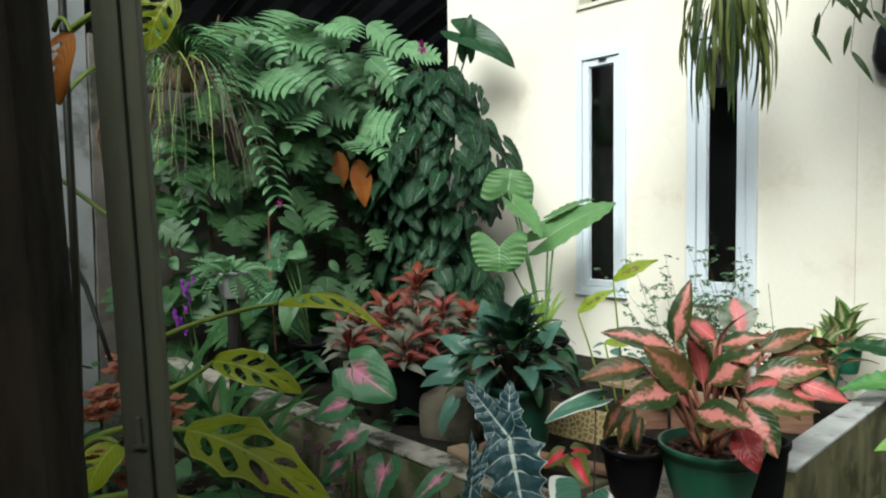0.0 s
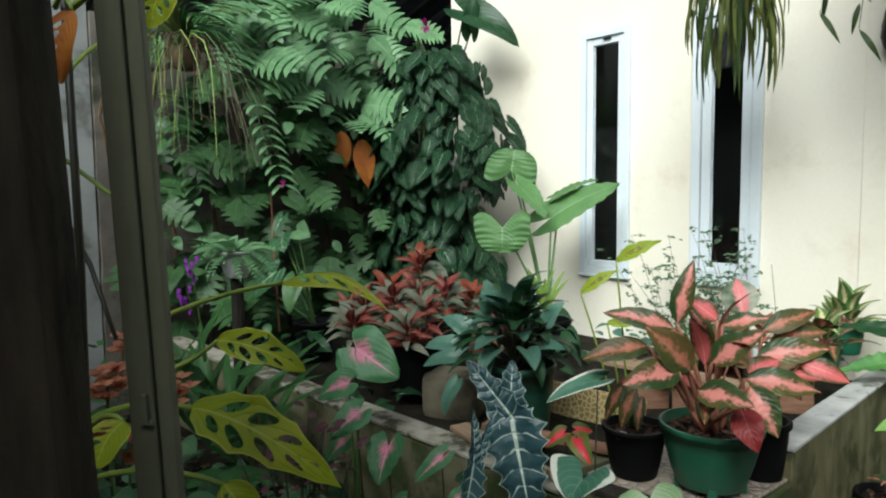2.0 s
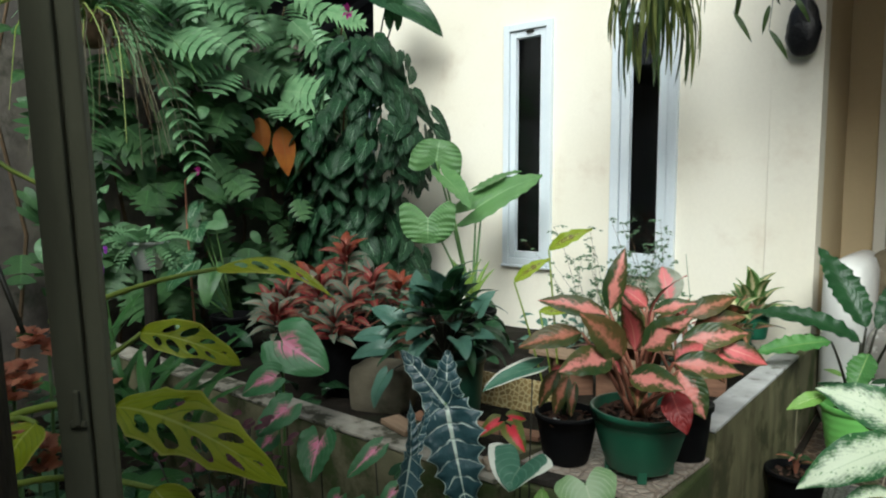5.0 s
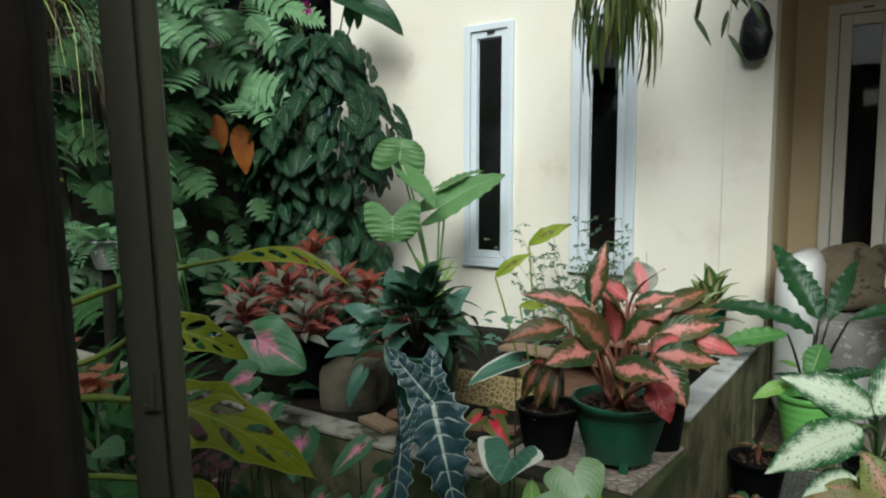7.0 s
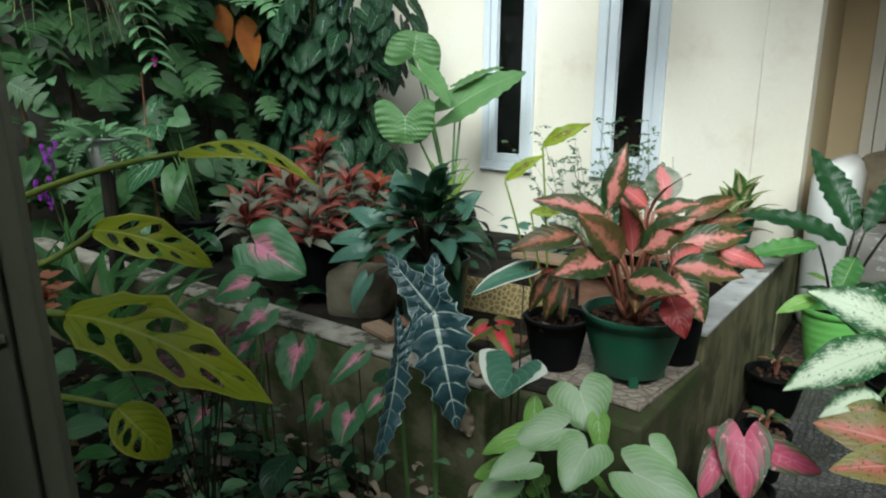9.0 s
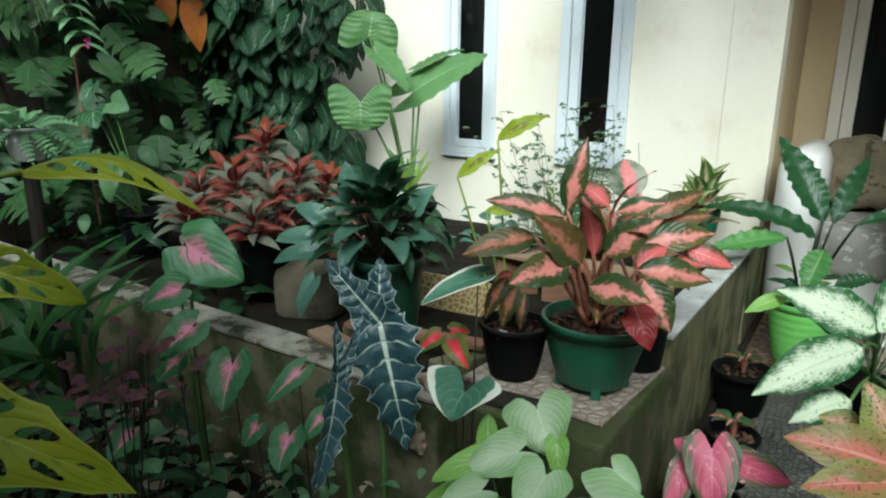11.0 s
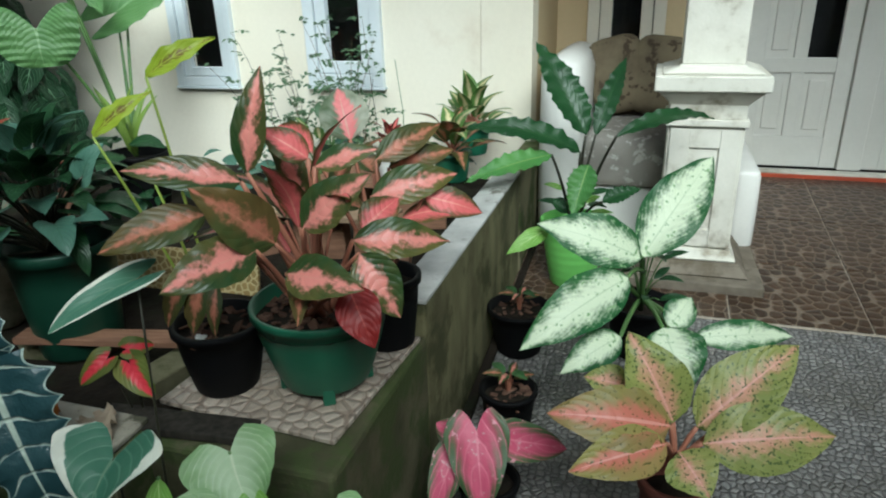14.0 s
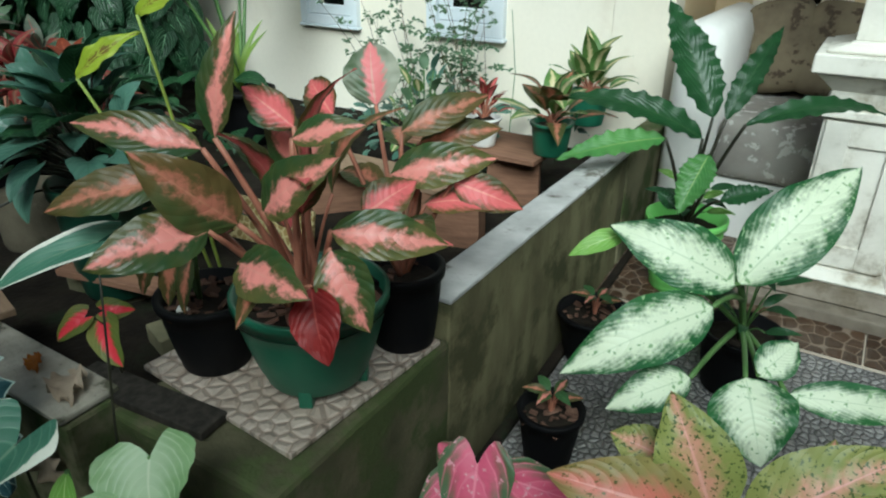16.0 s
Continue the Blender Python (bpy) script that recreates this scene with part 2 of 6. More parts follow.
TILE_GIRAFFE = pebbled("yellow_pebble_tile", (0.30, 0.21, 0.075), (0.20, 0.14, 0.05), (0.42, 0.35, 0.18), 0.026, 0.1, 0.5, 0.3)
PAVING = pebbled("grey_pebble_paving", (0.16, 0.15, 0.145), (0.32, 0.31, 0.295), (0.10, 0.095, 0.09), 0.022, 0.07, 0.6, 1.0, dirt=(0.10, 0.09, 0.07), dirt_amt=0.7)
GATE_WOOD = surface("brown_weathered_wood", (0.085, 0.068, 0.046), (0.034, 0.027, 0.019), 5, 60, 0.85, 0.6, stain=(0.012, 0.012, 0.008), stain_scale=3, stretch=(4, 4, 0.8))
STONE_TAN = surface("tan_stone", (0.15, 0.13, 0.09), (0.09, 0.08, 0.055), 7, 70, 0.9, 0.8, stain=(0.05, 0.05, 0.03), stain_scale=6)
for matte in (POT_BLACK, SOIL, POST_PAINT, DARK_WOOD, CONCRETE, BARK_CHIPS):
    matte.node_tree.nodes["Principled BSDF"].inputs["Specular IOR Level"].default_value = 0.12
TERRACOTTA = surface("worn_terracotta", (0.16, 0.05, 0.035), (0.10, 0.035, 0.028), 7, 70, 0.8, 0.3, stain=(0.10, 0.05, 0.035), stain_scale=6)
GROUT = surface("pale_grout", (0.50, 0.44, 0.36), (0.40, 0.35, 0.28), 6, 80, 0.85, 0.2)

GLASS, t, b, out = nodes_of("window_glass")
b.inputs["Base Color"].default_value = (1, 1, 1, 1)
b.inputs["Roughness"].default_value, b.inputs["Transmission Weight"].default_value, b.inputs["IOR"].default_value = 0.02, 1.0, 1.45

# ---- mesh helpers ----


def link_mesh(name, bm, material, parent=None, label="", smooth=False):
    me = bpy.data.meshes.new(name)
    bm.to_mesh(me)
    bm.free()
    for m in (material if isinstance(material, (list, tuple)) else [material]):
        me.materials.append(m)
    if smooth:
        me.polygons.foreach_set("use_smooth", [True] * len(me.polygons))
    ob = new(name, me)
    if parent:
        ob.parent = parent
    if label:
        ob["label"] = label
    return ob


def part(name, bm, material, parent, label="", smooth=False):
    return link_mesh(name, bm, material, parent, label, smooth)


def box(bm, x0, y0, z0, x1, y1, z1, bevel=0.0):
    """Adds a box, its edges rounded by bevel."""
    r = bmesh.ops.create_cube(bm, size=1.0, matrix=Matrix.Translation(((x0 + x1) / 2, (y0 + y1) / 2, (z0 + z1) / 2))
                              @ Matrix.Diagonal((x1 - x0, y1 - y0, z1 - z0, 1)))
    if bevel:
        es = list({e for v in r["verts"] for e in v.link_edges})
        bmesh.ops.bevel(bm, geom=es, offset=bevel, segments=2, profile=0.5, affect='EDGES')
    return bm


def boxed(*a, bevel=0.0):
    return box(bmesh.new(), *a, bevel=bevel)


def rough_up(bm, amount, scale, cuts=0):
    """Cuts the edges finer and makes the faces a little uneven."""
    if cuts:
        bmesh.ops.subdivide_edges(bm, edges=list(bm.edges), cuts=cuts, use_grid_fill=True)
    for v in bm.verts:
        v.co += noise.noise_vector(v.co * scale) * amount
    return bm


def lathe(profile, seg=32, bm=None, at=(0, 0, 0)):
    """Turns a profile of (radius, height) round the z axis."""
    bm = bm or bmesh.new()
    rings = []
    for r, z in profile:
        rings.append([bm.verts.new((at[0] + r * math.cos(2 * math.pi * k / seg), at[1] + r * math.sin(2 * math.pi * k / seg), at[2] + z))
                      for k in range(seg)])
    for p, q in zip(rings, rings[1:]):
        for k in range(seg):
            bm.faces.new((p[k], p[(k + 1) % seg], q[(k + 1) % seg], q[k]))
    bm.faces.new(list(reversed(rings[0])))
    bm.faces.new(rings[-1])
    return bm


def tube(points, r0, r1, bm=None, seg=6):
    """A tapering round stalk through the points."""
    bm = bm or bmesh.new()
    pts = [Vector(p) for p in points]
    rings = []
    for i, p in enumerate(pts):
        d = (pts[min(i + 1, len(pts) - 1)] - pts[max(i - 1, 0)]).normalized()
        s = d.cross(Vector((0.31, 0.17, 0.93))).normalized()
        n = d.cross(s)
        r = r0 + (r1 - r0) * i / (len(pts) - 1)
        rings.append([bm.verts.new(p + (s * math.cos(2 * math.pi * k / seg) + n * math.sin(2 * math.pi * k / seg)) * r) for k in range(seg)])
    for a, c in zip(rings, rings[1:]):
        for k in range(seg):
            bm.faces.new((a[k], a[(k + 1) % seg], c[(k + 1) % seg], c[k]))
    bm.faces.new(list(reversed(rings[0])))
    bm.faces.new(rings[-1])
    return bm


def bow(a, c, lift, n=7):
    """Points from a to c on a curve that rises by lift in its middle."""
    a, c = Vector(a), Vector(c)
    return [a.lerp(c, i / (n - 1)) + Vector((0, 0, lift * 4 * (i / (n - 1)) * (1 - i / (n - 1)))) for i in range(n)]


def empty(name, at, label, category, group=""):
    ob = new(name)
    ob.location = at
    ob.empty_display_size = 0.1
    return tagged(ob, label, category, group)


def keep_place(parent):
    """Lets parts built in world places hang under a moved empty."""
    inv = Matrix.Translation(-parent.location)
    for o in parent.children:
        o.matrix_parent_inverse = inv


# ---- setting ----
def wall_with_holes(name, axis, pos, thick, a0, a1, z0, z1, holes, material, label):
    """A wall along x (axis 'x') or y, with rectangular holes (a0, a1, z0, z1)."""
    bm = bmesh.new()
    cuts_a = sorted({a0, a1, *[h[0] for h in holes], *[h[1] for h in holes]})
    cuts_z = sorted({z0, z1, *[h[2] for h in holes], *[h[3] for h in holes]})
    for p, q in zip(cuts_a, cuts_a[1:]):
        for r, s in zip(cuts_z, cuts_z[1:]):
            if any(h[0] < (p + q) / 2 < h[1] and h[2] < (r + s) / 2 < h[3] for h in holes):
                continue
            if axis == 'x':
                box(bm, p, pos, r, q, pos + thick, s)
            else:
                box(bm, pos, p, r, pos + thick, q, s)
    bmesh.ops.remove_doubles(bm, verts=list(bm.verts), dist=0.0005)
    dup = {}
    for f in bm.faces:
        dup.setdefault(tuple(round(c, 3) for c in f.calc_center_median()), []).append(f)
    bmesh.ops.delete(bm, geom=[f for fs in dup.values() if len(fs) > 1 for f in fs], context='FACES')
    return tagged(link_mesh(name, bm, material), label, "wall", kind="structure")


def bar_frame(x0, x1, z0, z1, w, y0, y1, bevel=0.003):
    bm = bmesh.new()
    box(bm, x0, y0, z0, x0 + w, y1, z1, bevel)
    box(bm, x1 - w, y0, z0, x1, y1, z1, bevel)
    box(bm, x0 + w, y0 + 0.002, z0, x1 - w, y1, z0 + w, bevel)
    box(bm, x0 + w, y0 + 0.002, z1 - w, x1 - w, y1, z1, bevel)
    return bm


def tall_window(name, gx0, gx1, gz0, gz1, fx0, fx1, fz0, fz1, y, paint, label, depth=0.12):
    """A tall window: casing round the opening, a sash inside it and one pane before a near-black backing."""
    w = empty(name, ((fx0 + fx1) / 2, y, fz0), label, "window")
    w["kind"] = "structure"
    cw = min(gx0 - fx0, fx1 - gx1)
    part("window_frame", bar_frame(fx0, fx1, fz0, fz1, cw * 0.5, y - 0.035, y + 0.06, 0.004), paint, w)
    part("sash", bar_frame(fx0 + cw * 0.5 + 0.004, fx1 - cw * 0.5 - 0.004, fz0 + cw * 0.5 + 0.004, fz1 - cw * 0.5 - 0.004, cw * 0.5, y - 0.018, y + 0.03, 0.004), paint, w)
    part("window_sill", boxed(fx0 - 0.008, y - 0.042, fz0 - 0.02, fx1 + 0.008, y + 0.02, fz0 - 0.002, bevel=0.005), paint, w)
    pane = part("pane", boxed(gx0 - 0.02, y + 0.004, gz0 - 0.02, gx1 + 0.02, y + 0.009, gz1 + 0.02), GLASS, w)
    pane.visible_shadow = False
    part("handle", boxed((gx0 + gx1) / 2 - 0.03, y - 0.034, gz1 + 0.055, (gx0 + gx1) / 2 + 0.03, y - 0.016, gz1 + 0.067, bevel=0.003), DARK_WOOD, w, "small dark catch")
    keep_place(w)
    return w


W1, W2, PW = (-0.13, 0.275, 0.61, 2.35), (0.725, 1.165, 0.62, 2.35), (2.13, 2.57, 0.64, 2.35)
wall_with_holes("wall_facade", 'x', 0.0, 0.16, -1.5, 1.95, -0.25, 3.3,
                         [(W1[0] + 0.01, W1[1] - 0.01, W1[2], W1[3] - 0.01), (W2[0] + 0.01, W2[1] - 0.01, W2[2], W2[3] - 0.01), (-0.12, 0.42, 2.70, 2.92)],
                         PLASTER, "cream plastered house wall with two tall windows")
tall_window("window_1", 0, 0.18, 0.735, 2.225, *W1, 0.0, FRAME, "tall narrow window with pale blue painted frame")
tall_window("window_2", 0.846, 1.04, 0.735, 2.225, *W2, 0.0, FRAME, "tall narrow window with pale blue painted frame")
tagged(link_mesh("pilaster", boxed(1.69, -0.009, -0.2, 1.952, 0.06, 3.3, bevel=0.004), PLASTER), "shallow cream plaster pilaster at the house corner", "wall", kind="structure")
vent = empty("window_3", (0.15, 0, 2.70), "small dark vent opening high in the wall", "window")
vent["kind"] = "structure"
part("window_frame", bar_frame(-0.14, 0.44, 2.68, 2.94, 0.03, -0.02, 0.05), FRAME_CREAM, vent)
keep_place(vent)
# inward-facing box, its darkness coloured in rather than left to the light
rooms = tagged(link_mesh("wall_inner", boxed(-1.4, 0.165, -0.05, 1.78, 0.9, 3.25), ROOM_SHADE), "box coloured near-black for the room's darkness behind the windows", "wall", kind="structure")
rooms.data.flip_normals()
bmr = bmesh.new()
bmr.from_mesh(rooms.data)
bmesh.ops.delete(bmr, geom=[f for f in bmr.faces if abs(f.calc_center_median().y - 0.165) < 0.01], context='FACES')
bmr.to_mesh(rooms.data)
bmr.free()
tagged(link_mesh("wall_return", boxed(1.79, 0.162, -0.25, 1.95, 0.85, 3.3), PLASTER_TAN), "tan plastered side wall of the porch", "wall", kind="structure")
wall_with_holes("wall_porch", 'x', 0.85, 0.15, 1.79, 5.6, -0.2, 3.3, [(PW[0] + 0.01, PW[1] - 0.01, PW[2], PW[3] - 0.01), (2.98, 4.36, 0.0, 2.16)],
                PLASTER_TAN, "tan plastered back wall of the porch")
tall_window("window_4", 2.265, 2.435, 0.765, 2.25, *PW, 0.85, FRAME_CREAM, "tall narrow porch window with cream frame")
# flat backing whose near-black colour replaces an unlit interior
tagged(link_mesh("wall_inner", boxed(2.0, 1.02, -0.2, 5.6, 1.06, 3.3), ROOM_SHADE), "sheet coloured near-black for the darkness behind the porch wall", "wall", kind="structure")


def panel_door(name, x0, x1, glass, label):
    d = empty(name, ((x0 + x1) / 2, 0.88, 0.06), label, "door")
    d["kind"] = "structure"
    y0, y1 = 0.868, 0.905
    xs = (x0 + 0.002, x0 + 0.09, (x0 + x1) / 2 - 0.035, (x0 + x1) / 2 + 0.035, x1 - 0.09, x1 - 0.002)
    bm = bmesh.new()
    box(bm, xs[0], y0, 0.062, xs[1], y1, 2.1, 0.003)
    box(bm, xs[4], y0, 0.062, xs[5], y1, 2.1, 0.003)
    for z0, z1 in ((0.062, 0.24), (0.60, 0.68), (1.98, 2.1)):
        box(bm, xs[1], y0 + 0.002, z0, xs[4], y1, z1, 0.003)
    box(bm, xs[2], y0 + 0.003, 0.24, xs[3], y1, 0.60, 0.003)
    box(bm, xs[2], y0 + 0.003, 0.68, xs[3], y1, 1.98, 0.003)
    part("door_leaf", bm, DOOR_WHITE, d)
    for a, c in ((xs[1], xs[2]), (xs[3], xs[4])):
        part("panel", boxed(a - 0.004, y0 + 0.014, 0.236, c + 0.004, y1 - 0.008, 0.604), DOOR_WHITE, d)
        part("raised_panel", boxed(a + 0.03, y0 + 0.006, 0.28, c - 0.03, y0 + 0.02, 0.56, bevel=0.005), DOOR_WHITE, d)
        if glass and a == xs[3]:
            p = part("pane", boxed(a - 0.004, y0 + 0.016, 0.676, c + 0.004, y0 + 0.021, 1.984), GLASS, d)
            p.visible_shadow = False
        else:
            part("panel", boxed(a - 0.004, y0 + 0.014, 0.676, c + 0.004, y1 - 0.008, 1.984), DOOR_WHITE, d)
            part("raised_panel", boxed(a + 0.03, y0 + 0.006, 0.72, c - 0.03, y0 + 0.02, 1.94, bevel=0.005), DOOR_WHITE, d)
    keep_place(d)


panel_door("door_1", 3.03, 3.58, True, "white painted panel door with a narrow glass pane")
panel_door("door_2", 3.70, 4.31, False, "white painted panel door leaf, closed")
tagged(link_mesh("trim", boxed(2.98, 0.84, 0.0, 3.03, 0.93, 2.16, bevel=0.004), DOOR_WHITE), "white door jamb", "trim", kind="structure")
tagged(link_mesh("trim", boxed(3.58, 0.84, 0.06, 3.70, 0.93, 2.16, bevel=0.004), DOOR_WHITE), "white mullion between door leaves", "trim", kind="structure")
tagged(link_mesh("trim", boxed(2.95, 0.76, 0.002, 5.6, 0.845, 0.055, bevel=0.004), STONE_WHITE), "pale raised door sill", "trim", kind="structure")
tagged(link_mesh("trim", boxed(2.952, 0.752, 0.02, 5.6, 0.759, 0.045), RED_TRIM), "red painted line along the door sill", "trim", kind="structure")

# porch roof, ceiling and surrounding walls
# ceiling reaches out past the column, unseen, to keep light off the porch
tagged(link_mesh("ceiling", boxed(1.99, -1.75, 2.95, 5.7, 1.0, 3.05), PLASTER), "cream porch ceiling, out of view, extended outwards to shade the porch", "ceiling", kind="structure")
# added walls, out of view; the east one is grey to bounce less light
tagged(link_mesh("wall_east", boxed(5.6, -7.5, -0.3, 5.75, 1.1, 3.3), GREY_WALL), "unseen plain grey wall added to close the yard", "wall", kind="structure")
tagged(link_mesh("wall_south", boxed(-2.6, -7.65, -0.3, 5.75, -7.5, 2.6), GREY_WALL), "unseen plain grey wall added to close the yard", "wall", kind="structure")
old = tagged(link_mesh("wall_west", rough_up(boxed(-1.95, -2.85, -0.3, -1.78, 0.2, 2.35), 0.012, 5.0, 18), OLD_WALL), "old weathered garden wall overgrown with climbers", "wall", kind="structure")
tagged(link_mesh("wall_west_grey", boxed(-1.96, -7.5, -0.3, -1.8, -2.86, 3.1), GREY_WALL), "grey rendered garden wall", "wall", kind="structure")

# neighbouring roof beyond the climbers
roof = empty("neighbour_roof", (-2.6, -1.2, 2.6), "dark metal roof of the neighbouring lean-to", "roof")
bm = bmesh.new()
n = 46
for i in range(n + 1):
    y = -2.6 + 4.6 * i / n
    z = 0.03 * math.sin(i * math.pi / 1.5)
    bm.verts.new((-4.6, y, 2.35 + z)), bm.verts.new((-1.52, y, 3.32 + z))
bm.verts.ensure_lookup_table()
for i in range(n):
    bm.faces.new((bm.verts[2 * i], bm.verts[2 * i + 1], bm.verts[2 * i + 3], bm.verts[2 * i + 2]))
bmesh.ops.solidify(bm, geom=list(bm.faces), thickness=0.006)
part("roof_sheet", bm, ROOF_DARK, roof)
for y in (-2.4, -1.5, -0.6, 0.3):
    part("rafter", tube([(-4.5, y, 2.28), (-1.8, y, 3.14)], 0.035, 0.035, seg=4), DARK_WOOD, roof)
keep_place(roof)

# ground, paving and porch floor: the ground rises gently towards the house
def ground_z(y):
    return -0.13 + 0.09 * (max(y, -1.75) + 0.85)


def sloped(bm):
    """Lets a slab follow the rise of the ground."""
    bmesh.ops.bisect_plane(bm, geom=[*bm.verts, *bm.edges, *bm.faces], plane_co=(0, -1.75, 0), plane_no=(0, 1, 0))
    for v in bm.verts:
        v.co.z += ground_z(v.co.y)
    return bm


tagged(link_mesh("ground", boxed(-150, -150, -0.60, 150, 150, -0.225), SOIL), "damp garden soil, coloured darker for the foliage's shade", "ground", kind="structure")
paving = tagged(link_mesh("pavement", sloped(boxed(2.062, -7.5, -0.08, 5.6, -0.862, 0.0)), PAVING), "grey pebble paving with damp dirt", "pavement", kind="structure")
floor = tagged(link_mesh("floor", sloped(boxed(1.953, -0.858, -0.08, 5.6, 0.85, 0.002)), GROUT), "porch floor of brown pebble tiles", "floor", kind="structure")
tile_bm = boxed(0.003, 0.003, -0.012, 0.497, 0.497, 0.0, bevel=0.002)
tile_me = bpy.data.meshes.new("tile")
tile_bm.to_mesh(tile_me)
tile_bm.free()
tile_me.materials.append(TILE_BROWN)
for i in range(7):
    for j in range(4):
        o = new("tile", tile_me)
        o.parent = floor
        y = -0.853 + 0.5 * j
        o.location = (1.90 + 0.5 * i if i else 1.96, y, ground_z(y) + 0.008)
        o.rotation_euler = (math.atan(0.09), 0, 0)
        o.scale = (0.88 if i == 0 else 1, 1 if j < 3 else 0.4, 1)
del tile_bm

# added sheet, never in view; its edge sets how much light the foreground gets
tagged(link_mesh("roof_light_blocker", boxed(-2.0, -7.6, 2.86, 5.7, -5.2, 2.93), ROOF_DARK), "unseen dark sheet added to block light on the foreground", "roof", kind="structure")

# pond box
tagged(link_mesh("coping", rough_up(boxed(-1.76, -2.58, 0.277, 1.575, -2.452, 0.292, bevel=0.004), 0.004, 9.0, 5), CONCRETE_TOP), "worn pale top of the pond wall", "low wall", kind="structure")
tagged(link_mesh("wall_pond_front", rough_up(boxed(-1.76, -2.575, -0.25, 1.578, -2.455, 0.275, bevel=0.01), 0.006, 9.0, 5), CONCRETE), "low mossy concrete wall of the planting pond", "low wall", kind="structure")
tagged(link_mesh("wall_pond_corner", rough_up(boxed(1.582, -2.49, -0.25, 2.022, -1.925, 0.258, bevel=0.012), 0.004, 9.0, 4), CONCRETE_WET), "mossy concrete corner block of the pond", "low wall", kind="structure")
tagged(link_mesh("wall_pond_side", rough_up(boxed(1.925, -1.922, -0.25, 2.018, -0.64, 0.35, bevel=0.006), 0.003, 9.0, 4), RENDERED), "stained rendered side wall of the pond", "low wall", kind="structure")
tagged(link_mesh("wall_pond_side_end", rough_up(boxed(1.925, -0.638, -0.25, 2.022, -0.02, 0.36, bevel=0.01), 0.003, 9.0, 4), CONCRETE), "dark mossy end of the pond's side wall", "low wall", kind="structure")
tagged(link_mesh("coping", rough_up(boxed(1.918, -1.925, 0.352, 2.022, -0.64, 0.366, bevel=0.004), 0.003, 9.0, 5), PALE_COPING), "pale worn mortar top of the side wall", "low wall", kind="structure")
# strip in the soil's near-black, added for the dark gap at the wall's foot
tagged(link_mesh("kerb", rough_up(sloped(boxed(2.026, -2.9, -0.08, 2.06, -0.05, 0.018, bevel=0.008)), 0.004, 9.0, 4), SOIL), "narrow near-black strip standing in for the dark gap beside the pond", "kerb", kind="structure")
tagged(link_mesh("pond_bed", rough_up(boxed(-1.77, -2.45, -0.06, 1.923, -0.005, 0.14), 0.02, 4.0, 14), SOIL), "damp soil inside the planting pond, coloured darker for plant shade", "soil", kind="structure")

# ---- foliage helpers ----
SHAPES = {
    "lance": lambda u: math.sin(math.pi * u ** 0.75) ** 0.85,
    "ellipse": lambda u: math.sin(math.pi * u ** 0.85) ** 0.65,
    "strap": lambda u: min(1.0, 0.35 + 3 * u) * (1 - u ** 4) ** 0.8,
    "heart": lambda u: (1 - u) ** 0.72 * (1 + 0.4 * u) * (0.60 + 0.40 * min(1.0, u / 0.18) ** 0.6),
    "arrow": lambda u: (1 - u) ** 0.8 * (1 + 0.3 * u) * (0.78 + 0.22 * min(1.0, u / 0.12)),
    "shield": lambda u: (1 - u) ** 0.72 * (1 + 0.35 * u) * (0.62 + 0.38 * min(1.0, u / 0.16)),
    "horn": lambda u: (1 - u) ** 0.62 * (0.75 + 0.25 * min(1.0, u / 0.3)),
    "round": lambda u: math.sqrt(max(0.0, 1 - (0.95 * u) ** 2.6)),
}


SLOT_LEAN = 0.2  # how far the slots of a holed leaf lean towards its tip


